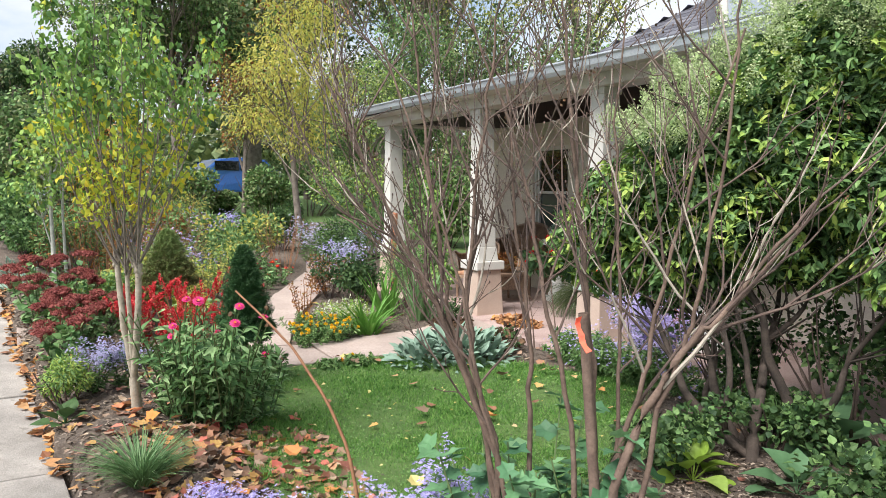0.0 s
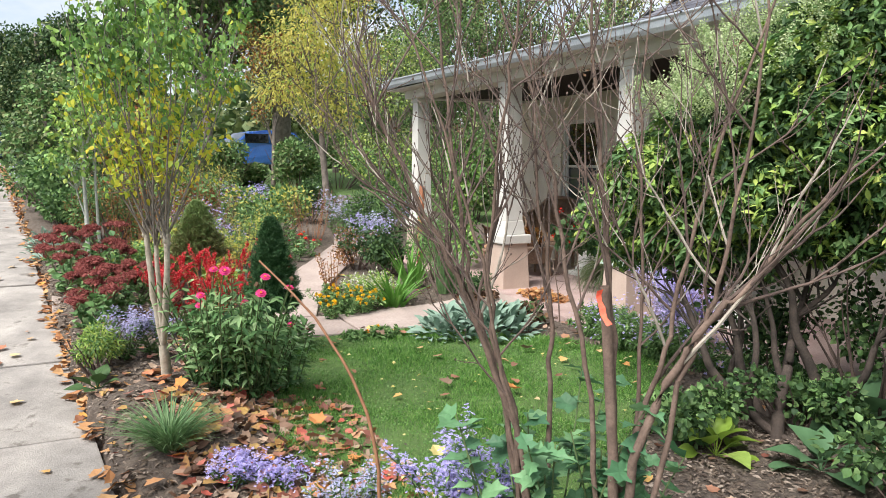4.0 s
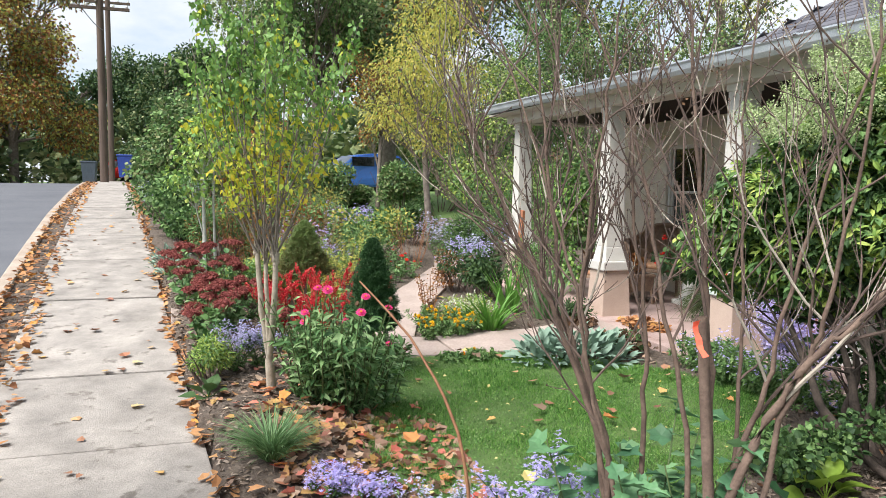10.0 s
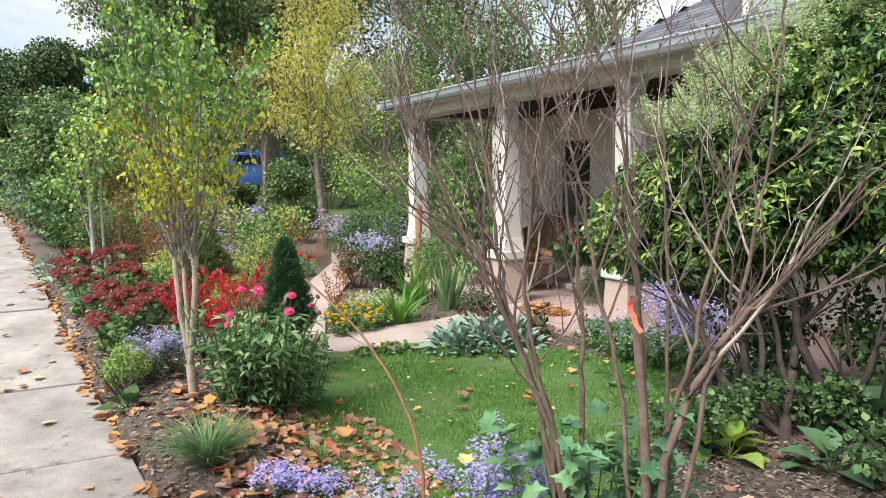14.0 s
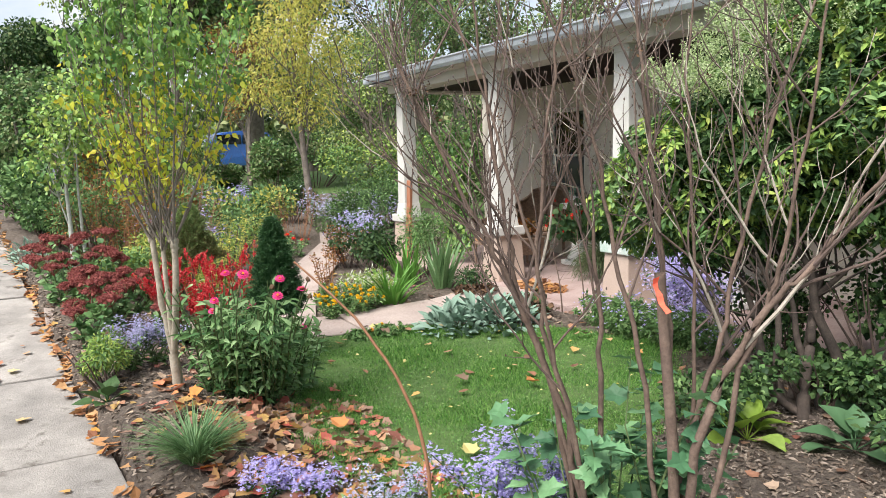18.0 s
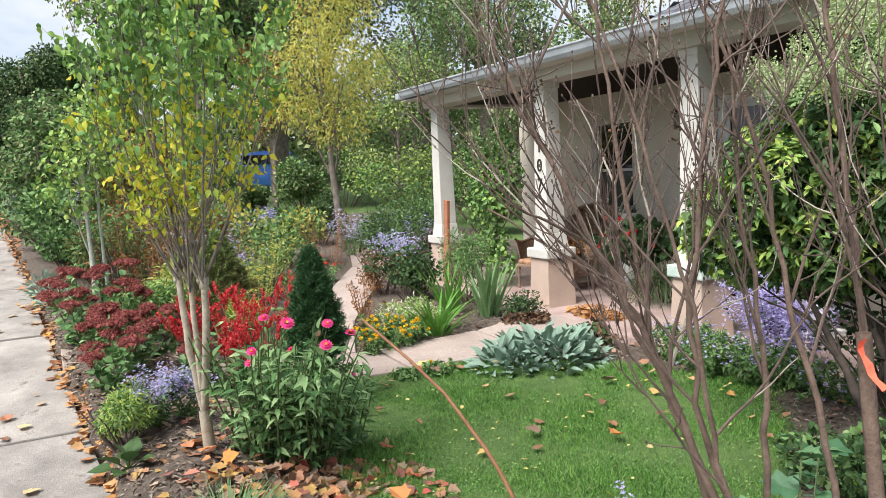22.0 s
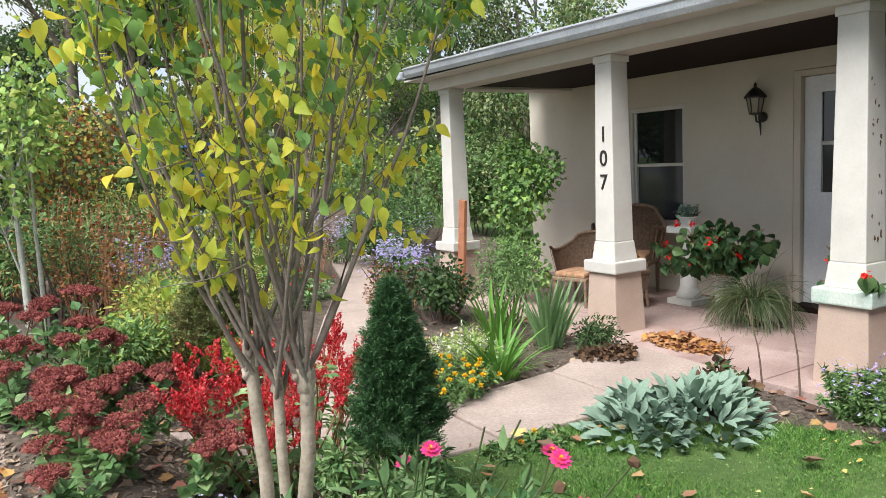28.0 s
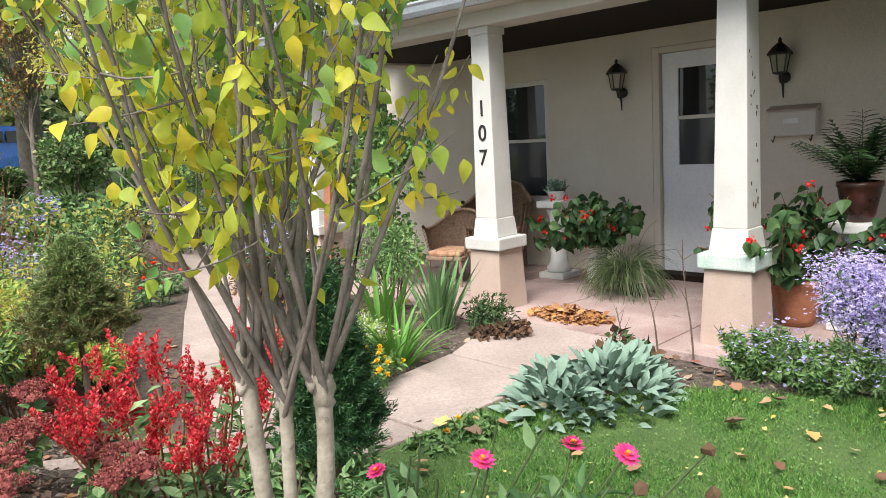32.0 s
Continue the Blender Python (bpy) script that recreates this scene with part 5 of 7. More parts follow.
# shade plants under the big shrub
for x, y, h, r, lb in ((3.1, -2.45, 0.3, 0.3, "dark leafy ground cover under the shrub"), (3.75, -2.6, 0.38, 0.35, "dark leafy ground cover under the shrub"), (3.3, -3.6, 0.34, 0.35, "dark leafy ground cover under the shrub"), (3.9, -3.4, 0.45, 0.4, "dark leafy ground cover under the shrub"), (4.15, -2.0, 0.7, 0.32, "dark leafy bush between shrub and porch"), (4.2, -2.75, 0.95, 0.34, "dark leafy bush between shrub and porch"), (4.1, -3.5, 1.0, 0.36, "dark leafy bush between shrub and porch"), (3.95, -4.3, 1.0, 0.4, "dark leafy bush between shrub and porch")):
    shrub("shade_perennial", x, y, h, r, 900, 0.05, "l_dark", lb, "shade perennials", 12, [("l_dark", 0.7), ("l_mid", 0.4)], T_OVATE, "perennial")

# hosta and mulch by the big shrub
rosette("hosta_plant", 3.05, -2.66, 11, 0.2, 0.26, T_BROAD, [M["l_hosta"]] * 3 + [M["l_lime"]], 0.15, "yellowing hosta on bark mulch", "hosta", group="hostas")
rosette("hosta_plant", 3.35, -3.02, 11, 0.24, 0.22, T_BROAD, M["l_hosta_blue"], 0.16, "blue-green hosta on bark mulch", "hosta", group="hostas")
rosette("hosta_plant", 3.98, -2.75, 12, 0.28, 0.3, T_BROAD, M["l_hosta_blue"], 0.22, "large blue-green hosta beneath the shrub", "hosta", group="hostas")

# ---- the bare shrub ----
BX, BY = 1.82, -3.38
bare = thing("bare_shrub", BX, BY, gz(BX, BY), "leafless many-stemmed shrub with brown twigs", "shrub")
RIGHT, AWAY = np.array([0.87, -0.49, 0.0]), np.array([0.49, 0.87, 0.0])


def smooth_line(ctrl, n=22, wob=0.006):
    """A rounded line through a few stations."""
    c = np.asarray(ctrl, float)
    t = np.linspace(0, len(c) - 1, n)
    p = np.stack([np.interp(t, np.arange(len(c)), c[:, q]) for q in range(3)], -1)
    for _ in range(3):
        p[1:-1] = (p[:-2] + 2 * p[1:-1] + p[2:]) / 4
    p[1:-1] += rng.normal(0, wob, (n - 2, 3))
    return p


def fork_out(p, d, length, r, level, out, parent_out):
    """A limb that bends upwards and divides in a Y; fine twigs leave it on the way."""
    ln = bent(p, d, length, 6, 0.07, 0.22)
    out.append((ln, r, r * 0.66, level))
    if level >= 4:
        return
    dd = unit(ln[-1] - ln[-2])
    for sgn in (-1, 1):
        turn = unit(np.cross(dd, sphere_dirs(1)[0]) * 0.5 + RIGHT * sgn * 0.75)
        k = rng.uniform(0.2, 0.42) if level < 2 else rng.uniform(0.14, 0.42)
        fork_out(ln[-1], unit(dd + turn * k + (0, 0, 0.14)), length * rng.uniform(0.6, 0.9), r * 0.62, level + 1, out, parent_out)
    if level >= 1 and rng.random() < 0.35:
        i = int(rng.integers(2, 5))
        fork_out(ln[i], unit(dd + rng.normal(0, 0.45, 3) + (0, 0, 0.2)), length * 0.55, r * 0.5, max(level + 1, 3), out, parent_out)


# each main stem: foot depth, top depth, radius, share of pale twigs, then (sideways, height) stations
for f0, f1, r, pal, line in ((0.0, 0.1, 0.0145, 0.1, ((0.0, 0), (-0.01, 0.87), (-0.04, 1.25), (-0.08, 1.61), (-0.12, 2.1))),
                             (-0.03, -0.15, 0.02, 0.25, ((0.02, 0), (0.05, 0.57), (0.19, 0.91), (0.27, 1.02), (0.36, 1.13), (0.56, 1.38))),
                             (0.02, 0.05, 0.0145, 0.22, ((0.0, 0), (0.02, 0.49), (0.14, 0.77), (0.18, 1.02), (0.29, 1.51), (0.46, 2.0))),
                             (-0.03, -0.2, 0.012, 0.25, ((0.04, 0), (0.2, 0.9), (0.27, 1.04), (0.29, 1.25), (0.34, 1.65), (0.36, 2.1))),
                             (0.04, 0.2, 0.0125, 0.1, ((-0.03, 0), (-0.08, 0.75), (-0.17, 1.17), (-0.28, 1.7), (-0.42, 2.1))),
                             (0.05, 0.15, 0.01, 0.2, ((0.03, 0), (0.08, 0.7), (0.1, 1.02), (0.06, 1.6), (0.1, 2.1))),
                             (0.12, 0.1, 0.015, 0.1, ((-0.25, 0), (-0.33, 0.62), (-0.48, 0.97), (-0.57, 1.17), (-0.78, 1.6), (-0.9, 1.85))),
                             (0.14, 0.25, 0.0135, 0.1, ((-0.27, 0), (-0.36, 0.66), (-0.48, 0.98), (-0.52, 1.25), (-0.58, 1.7), (-0.62, 2.1))),
                             (0.1, 0.0, 0.012, 0.1, ((-0.24, 0), (-0.32, 0.6), (-0.42, 0.95), (-0.43, 1.33), (-0.36, 1.8), (-0.32, 2.1))),
                             (0.12, 0.3, 0.0105, 0.1, ((-0.26, 0), (-0.38, 0.72), (-0.48, 0.98), (-0.62, 1.22), (-0.9, 1.4))),
                             (0.16, 0.2, 0.0125, 0.15, ((-0.2, 0), (-0.21, 0.78), (-0.2, 1.02), (-0.27, 1.42), (-0.29, 1.95))),
                             (0.1, -0.1, 0.011, 0.1, ((-0.25, 0), (-0.3, 0.5), (-0.4, 0.9), (-0.47, 1.3), (-0.7, 1.95)))):
    k = len(line) - 1
    main = smooth_line([RIGHT * a + AWAY * (f0 + (f1 - f0) * i / k) + (0, 0, h - 0.03) for i, (a, h) in enumerate(line)])
    stem = part("stem", tube(main, r * 0.88, r * 0.26, 9), M["bark_brown"], bare, smooth=True)
    out = []
    for i in range(8, 22, 2):
        d = unit(main[i] - main[i - 1])
        fork_out(main[i], unit(d + RIGHT * rng.choice((-1, 1)) * rng.uniform(0.3, 0.7) + rng.normal(0, 0.25, 3)), rng.uniform(0.2, 0.42), r * (0.5 - 0.012 * i), 3 if rng.random() < 0.7 else 2, out, None)
    g, pale = [], []
    for ln, r0, r1, lev in out:
        (pale if rng.random() < pal else g).append(tube(ln, r0, r1 if lev < 4 else 0.0012, 6))
        for q in range(2 if lev >= 3 else 1):
            j = int(rng.integers(1, 6))
            t2 = bent(ln[j], unit(ln[j] - ln[j - 1]) + rng.normal(0, 0.5, 3) + (0, 0, 0.25), rng.uniform(0.08, 0.26), 5, 0.1, 0.5)
            (pale if rng.random() < pal else g).append(tube(t2, 0.002, 0.0009, 4))
            g.append(moved(blob(0.003, 8, 1.8, 0.2), t2[-1]))
            g.append(moved(blob(0.0025, 8, 1.6, 0.2), t2[3]))
    part("twig_spray", join(*g), M["twig"], stem)
    if pale:
        part("pale_twig_spray", join(*pale), M["twig_pale"], stem, "paler grey twigs")
    for ln, r0, r1, lev in out:
        if lev == 4 and rng.random() < 0.25 and ln[-1][2] > 1.4:
            part("dried_tuft", scatter(T_SMALL, ln[-1] + rng.normal(0, 0.012, (14, 3)), sphere_dirs(14) + (0, 0, 0.5), rng.uniform(0.007, 0.015, 14)), M["f_brown"], bare, "dark dried flower cluster")
stub = part("cut_stem", tube(np.array([(0.0, -0.01, -0.02), (-0.02, -0.01, 0.5), (-0.05, 0.02, 1.06)]), 0.019, 0.017, 10), M["bark_brown"], bare, "sawn-off dead stem", True)
tape = bent((-0.085, 0.0, 1.05), (0.16, -0.12, -1), 0.12, 6, 0.16)
bm = bmesh.new()
w0 = [bm.verts.new(p + np.array([-0.011, 0.004 * math.sin(i * 2), 0])) for i, p in enumerate(tape)]
w1 = [bm.verts.new(p + np.array([0.009, -0.006 * math.cos(i * 2), 0.006])) for i, p in enumerate(tape)]
for i in range(len(tape) - 1):
    bm.faces.new((w0[i], w1[i], w1[i + 1], w0[i + 1]))
part("marker_tape", bm, M["orange_tape"], bare, "torn strip of orange marking tape")
cane = thing("reddish_cane", 1.15, -2.94, gz(1.15, -2.94), "single bare reddish-brown cane leaning over the lawn", "plant stem")
part("stem", tube(smooth_line([(0, 0, -0.02), (0.01, 0.01, 0.3), (-0.01, 0.03, 0.57), (-0.1, 0.12, 0.8), (-0.2, 0.22, 0.96), (-0.32, 0.34, 1.1)], 20, 0.002), 0.008, 0.0035, 7), M["twig_red"], cane, smooth=True)

# leafy plant at the foot of the bare shrub
for x, y, h in ((1.58, -3.2, 0.62), (1.74, -3.16, 0.7), (1.92, -3.24, 0.52)):
    c = thing("lobed_leaf_plant", x, y, gz(x, y), "green plant with lobed leaves under the bare shrub", "perennial", "lobed leafy plants")
    st = stems_of(7, h, 0.18, 0.25, 0.06, 0.4)
    part("stemwork", stem_mesh(st, 0.005, 0.003), M["stem_green"], c)
    P, D = along(st, 18, 0.15, 1.0)
    part("leafage", scatter(T_LOBED, P, outward(D, 1, 0.15), rng.uniform(0.06, 0.11, len(P)), 0.4), M["l_blue"], c)

# ---- the big panicle shrub before the house ----
SX, SY = 3.72, -2.58
big = thing("panicle_shrub", SX, SY, gz(SX, SY), "large leafy shrub with spent pale panicles and dark bare trunks", "shrub")
cents = [(a - SX, b - SY, c + 0.17, q, q, w) for a, b, c, q, w in ((3.25, -1.78, 0.98, 0.35, 0.32), (3.42, -2.05, 0.95, 0.34, 0.3), (4.05, -2.65, 1.0, 0.42, 0.3), (3.9, -3.35, 0.95, 0.36, 0.28), (4.25, -2.2, 1.05, 0.4, 0.34), (3.55, -1.95, 0.85, 0.32, 0.3), (3.75, -2.2, 0.9, 0.34, 0.3), (3.3, -2.0, 1.2, 0.38, 0.28), (3.45, -2.2, 1.36, 0.4, 0.3), (3.65, -2.35, 1.55, 0.44, 0.34), (3.85, -2.6, 1.75, 0.48, 0.4), (4.05, -2.85, 1.92, 0.52, 0.44), (3.75, -2.75, 1.45, 0.42, 0.34), (4.12, -2.4, 1.55, 0.42, 0.38), (4.15, -3.3, 1.75, 0.52, 0.48), (3.95, -3.1, 1.25, 0.4, 0.28), (4.2, -3.6, 1.35, 0.48, 0.48), (3.55, -2.45, 1.12, 0.34, 0.24))]
g = []
for k in range(9):
    p0 = np.array([rng.normal(0, 0.13), rng.normal(0, 0.17), -0.05])
    e = np.array(cents[k % len(cents)][:3])
    m1 = p0 * (1, 1, 0) + (e - p0) * (0.42, 0.42, 0) + (0, 0, e[2] * rng.uniform(0.42, 0.56)) + rng.normal(0, 0.05, 3)
    ctrl = np.array([p0, p0 + (m1 - p0) * (0.62, 0.62, 0.33) + rng.normal(0, 0.06, 3), m1 + (p0 - m1) * (0.1, 0.1, 0.3), m1, (m1 + e) / 2 + rng.normal(0, 0.06, 3), e])
    tt = np.linspace(0, 5, 26)
    curve_ = np.stack([np.interp(tt, np.arange(6), ctrl[:, q]) for q in range(3)], -1)
    curve_[1:-1] = (curve_[:-2] + curve_[1:-1] * 2 + curve_[2:]) / 4
    curve_[1:-1] = (curve_[:-2] + curve_[1:-1] * 2 + curve_[2:]) / 4
    part("trunk", tube(curve_, rng.uniform(0.022, 0.038), 0.007, 9), M["trunk_dark"], big, smooth=True)
    for j in range(6):
        q = e + sphere_dirs(1)[0] * 0.42
        m1 = curve_[int(rng.integers(13, 22))]
        g.append(tube(np.array([m1, (m1 + q) / 2 + rng.normal(0, 0.05, 3), q]), 0.008, 0.002, 4))
part("branching", join(*g), M["trunk_dark"], big)
cr = np.array(cents)
for mm, n in (("l_mid", 3500), ("l_lime", 3200), ("l_dark", 3200)):
    P, D = clumps(cr[:, :3], cr[:, 3:], n, 0.5)
    P, D = np.repeat(P, 9, 0), np.repeat(unit(D + (0, 0, 0.5)), 9, 0)
    part("foliage", scatter(T_PLAIN, P + rng.normal(0, 0.012, P.shape), outward(D, 1.0, 0.45), rng.uniform(0.035, 0.068, len(P)), 0.6), M[mm], big)
top = cr[[8, 9, 10, 11, 13, 14]]
for k in range(230):
    c = top[k % len(top)]
    a = rng.uniform(0, 2 * np.pi)
    q = math.sqrt(rng.random()) * 0.92
    p = c[:3] + np.array([math.cos(a) * q * c[3], math.sin(a) * q * c[4], c[5] * math.sqrt(max(1 - q * q, 0)) * 1.02])
    n = 330
    t = rng.random(n)
    aa = rng.uniform(0, 2 * np.pi, n)
    axis_d = unit(np.array([math.cos(a) * q, math.sin(a) * q, 0.75]))
    w = (0.085 * (1 - t) ** 0.7 + 0.008) * np.sqrt(rng.random(n))
    pp = p + axis_d * (t * 0.24)[:, None] + np.stack([np.cos(aa) * w, np.sin(aa) * w, rng.normal(0, 0.02, n)], -1)
    part("panicle", scatter(T_SMALL, pp, sphere_dirs(n), rng.uniform(0.009, 0.018, n)), M["l_pale"], big)

# ---- across the lawn: lamb's ears, marigolds, porch-side flowers ----
for x, y, n, r, h in ((2.93, 0.16, 105, 0.24, 0.2), (3.18, 0.02, 140, 0.32, 0.27), (3.42, 0.02, 100, 0.24, 0.23), (3.1, 0.3, 70, 0.2, 0.2)):
    mound("lambs_ear_plant", x, y, n, r, h, T_EAR, "l_silver", 0.115, "silvery woolly lamb's ears by the lawn edge", "lamb's ear", "lamb's ears")
for x, y in ((-0.08, 3.1), (-0.12, 3.55), (0.02, 2.7)):
    mound("lambs_ear_plant", x, y, 40, 0.2, 0.13, T_EAR, "l_silver", 0.09, "silvery lamb's ears at the pavement edge", "lamb's ear", "lamb's ears")


def marigold(x, y, r, h, blooms, label, mat="f_yellow"):
    c = thing("marigold_plant", x, y, gz(x, y), label, "marigold", "marigolds")
    st = stems_of(24, h, r, 0.4, 0.08, 0.5)
    part("stemwork", stem_mesh(st, 0.004, 0.002), M["stem_green"], c)
    P, D = along(st, 34, 0.1, 0.98)
    part("leafage", scatter(T_LANCE, P, outward(D, 1, 0.5), rng.uniform(0.03, 0.055, len(P)), 0.8), M["l_mid"], c)
    for s in st[:blooms]:
        n = 40
        part("flower", scatter(T_NEEDLE_W, np.repeat(s[-1:], n, 0), sphere_dirs(n) + (0, 0, 0.6), rng.uniform(0.016, 0.026, n), 0.4), M[mat], c)
    return c


marigold(2.3, 1.2, 0.22, 0.26, 22, "yellow marigolds beside the path")
marigold(2.58, 1.32, 0.24, 0.26, 18, "yellow marigolds among pale leaves")
marigold(2.42, 1.52, 0.2, 0.32, 8, "marigold going over beside the path")
marigold(2.45, 0.32, 0.12, 0.12, 1, "small marigold at the lawn edge")
marigold(2.2, 0.36, 0.1, 0.1, 1, "small marigold at the lawn edge", "f_orange")
shrub("white_flowered_mound", 2.85, 1.75, 0.36, 0.28, 900, 0.04, "l_lime", "pale green mound with small white florets", mats=[("l_lime", 0.8), ("f_white", 0.5)], category="perennial", tpl=T_LANCE)
blades("daylily_clump", 3.0, 1.5, 70, 0.42, 0.4, "blade", "arching green daylily leaves", "daylily", 1.3, 0.7)
blades("iris_clump", 3.75, 1.85, 34, 0.62, 0.3, "blade_blue", "tall sword-shaped iris leaves by the porch", "iris", 1.3, 0.25)
blades("iris_clump", 3.5, 2.2, 26, 0.55, 0.3, "blade", "tall sword-shaped iris leaves by the porch", "iris", 1.3, 0.3)
shrub("dark_perennial", 3.95, 1.55, 0.28, 0.24, 700, 0.05, "l_dark", "low dark green perennial by the porch column", category="perennial", tpl=T_LANCE)
shrub("airy_perennial", 3.85, 2.5, 0.75, 0.36, 2200, 0.045, "l_mid", "feathery green perennial by the porch", category="perennial", tpl=T_LANCE)
shrub("dark_rose_bush", 3.5, 3.1, 0.62, 0.4, 1300, 0.055, "l_dark", "dark green leafy bush beside the path", category="shrub")
shrub("rusty_perennial", 3.35, 3.6, 0.6, 0.3, 1300, 0.035, "l_rust", "rust-brown seed heads on a dying perennial", category="perennial", mats=[("l_rust", 0.7), ("f_brown", 0.5)], tpl=T_SMALL)
aster(3.7, 4.1, 0.6, 0.2, 16, 30, "tall lilac aster beside the path", False, 0.018)
aster(4.1, 5.0, 0.6, 0.25, 14, 22, "pale aster beyond the path", True, 0.022)
dry = thing("dried_celosia", 2.5, 1.95, gz(2.5, 1.95), "dried brown-red flower stalks beside marigolds", "celosia")
st = stems_of(7, 0.52, 0.1, 0.15, 0.05)
part("stemwork", stem_mesh(st, 0.006, 0.003), M["twig_red"], dry)
P, D = along(st, 60, 0.4, 1.0)
part("seed_plume", scatter(T_SMALL, P + rng.normal(0, 0.015, P.shape), outward(D), rng.uniform(0.015, 0.03, len(P))), M["l_rust"], dry)

aster(4.45, -0.9, 0.84, 0.1, 28, 240, "tall violet-blue aster in full bloom", False, 0.0105, 20, mat="f_lilac", loose=0.02, lean=0.18)
aster(4.42, -1.12, 0.62, 0.1, 18, 200, "tall violet-blue aster in full bloom", False, 0.0105, 20, mat="f_lilac", loose=0.02, lean=0.22)
for x, y in ((4.1, -0.42), (3.98, -0.8), (4.1, -1.2), (4.3, -1.55)):
    aster(x, y, 0.34, 0.3, 40, 4, "low green aster mound with violet flowers", False, 0.013, 120)
for x, y, h in ((4.12, 0.22, 0.62), (4.2, 0.02, 0.8), (4.05, 0.4, 0.35)):
    c = thing("dead_stalk", x, y, gz(x, y), "dried brown stalk by the porch column", "plant stem", "dead stalks")
    ln = bent((0, 0, -0.03), (rng.normal(0, 0.2), 0.15, 1), h, 6, 0.06)
    g = [tube(ln, 0.008, 0.003, 6)] + [tube(bent(ln[i], rng.normal(0, 0.6, 3) + (0, 0, 0.8), 0.12, 3, 0.1), 0.003, 0.001, 4) for i in (3, 4, 5, 5)]
    part("stem", join(*g), M["bark_brown"], c)
shrub("blackened_perennial", 3.75, 0.35, 0.22, 0.24, 320, 0.07, "f_brown", "frost-blackened leaves by the path", category="perennial", mats=[("f_brown", 0.6), ("l_dark", 0.5)])
shrub("blackened_perennial", 3.85, 1.3, 0.12, 0.22, 260, 0.06, "f_brown", "frost-blackened leaves by the porch", category="perennial")

# ---- porch things ----
def pedestal(x, y, h, label):
    c = thing("plant_pedestal", x, y, PORCH_Z, label, "pedestal", "plant pedestals")
    part("foot", box_bm(-0.15, -0.15, 0, 0.15, 0.15, 0.06, 0.01), M["stone_white"], c)
    part("shaft", lathe_bm([(0.12, 0.06), (0.125, 0.1), (0.1, 0.13), (0.085, 0.17), (0.075, h * 0.6), (0.085, h - 0.16), (0.11, h - 0.1), (0.105, h - 0.07)], 20), M["stone_white"], c, "turned column shaft", True)
    part("top", box_bm(-0.15, -0.15, h - 0.07, 0.15, 0.15, h, 0.012), M["stone_white"], c)
    return c


def pot(x, y, z, r, h, mat, label):
    c = thing("flower_pot", x, y, z, label, "flower pot", "flower pots")
    part("bowl", lathe_bm([(r * 0.6, 0), (r * 0.72, h * 0.15), (r * 0.95, h * 0.7), (r, h * 0.85), (r * 1.06, h * 0.87), (r * 1.06, h), (r * 0.94, h), (r * 0.9, h * 0.85)], 24), mat, c, smooth=True)
    part("soil", lathe_bm([(r * 0.9, h * 0.84), (r * 0.9, h * 0.86)], 24), M["mulch"], c, "dark potting soil")
    return c


def begonia(x, y, z, r, h, label, n=70):
    c = thing("begonia_plant", x, y, z, label, "begonia", "potted begonias")
    st = stems_of(26, h, r, 0.9, 0.12, 0.25)
    part("stemwork", stem_mesh(st, 0.006, 0.003), M["twig_red"], c)
    P, D = along(st, 24, 0.2, 1.0)
    part("leafage", scatter(T_BROAD, P, outward(D, 1, 0.1) + (0, 0, -0.45), rng.uniform(0.06, 0.12, len(P)), 0.5), M["l_palm"], c)
    P, D = along(st, 3, 0.5, 1.0)
    for p in P[rng.permutation(len(P))[:26]]:
        k = 12
        part("flower", scatter(T_OVATE, np.repeat((p + rng.normal(0, 0.05, 3))[None], k, 0) + rng.normal(0, 0.012, (k, 3)), sphere_dirs(k) + (0, 0, -0.9), rng.uniform(0.02, 0.034, k)), M["f_scarlet"], c)
    return c


pedestal(5.95, 2.3, 0.78, "white cast-stone pedestal holding a potted plant")
pot(5.95, 2.3, PORCH_Z + 0.78, 0.09, 0.09, M["stone_white"], "white stone pot on a pedestal")
shrub("grey_leaved_pot_plant", 5.95, 2.3, 0.14, 0.12, 130, 0.05, "l_silver", "grey-green leafy plant in a white pot", z=PORCH_Z + 0.85, category="pot plant", stems=6)
pot(5.78, 1.75, PORCH_Z, 0.11, 0.42, M["stone_white"], "slim white pot beside the pedestal on the porch")
begonia(5.7, 1.72, PORCH_Z + 0.4, 0.42, 0.56, "red-flowered begonia spilling from a pot")
pot(5.58, 1.3, PORCH_Z, 0.12, 0.22, M["glazed_dark"], "dark glazed pot on the porch floor")
spider = thing("spider_plant", 5.56, 1.3, PORCH_Z + 0.2, "olive striped spider plant arching from a pot", "spider plant")
geos = []
for k in range(640):
    a, o = rng.uniform(0, 2 * np.pi), rng.uniform(0.2, 2.4)
    geos.append(tube(bent((math.cos(a) * 0.05, math.sin(a) * 0.05, 0.0), (math.cos(a) * o, math.sin(a) * o, 1.0), rng.uniform(0.18, 0.56), 9, 0.12, -2.4), 0.0045, 0.001, 3))
part("leaf_fan", join(*geos), M["blade_olive"], spider)
pedestal(5.38, -0.58, 0.74, "white cast-stone pedestal holding a palm")
pot(5.38, -0.58, PORCH_Z + 0.74, 0.135, 0.27, M["glazed_dark"], "dark red glazed pot on a pedestal")
palm = thing("parlour_palm", 5.38, -0.58, PORCH_Z + 0.96, "dark green feathery palm in a glazed pot", "palm")
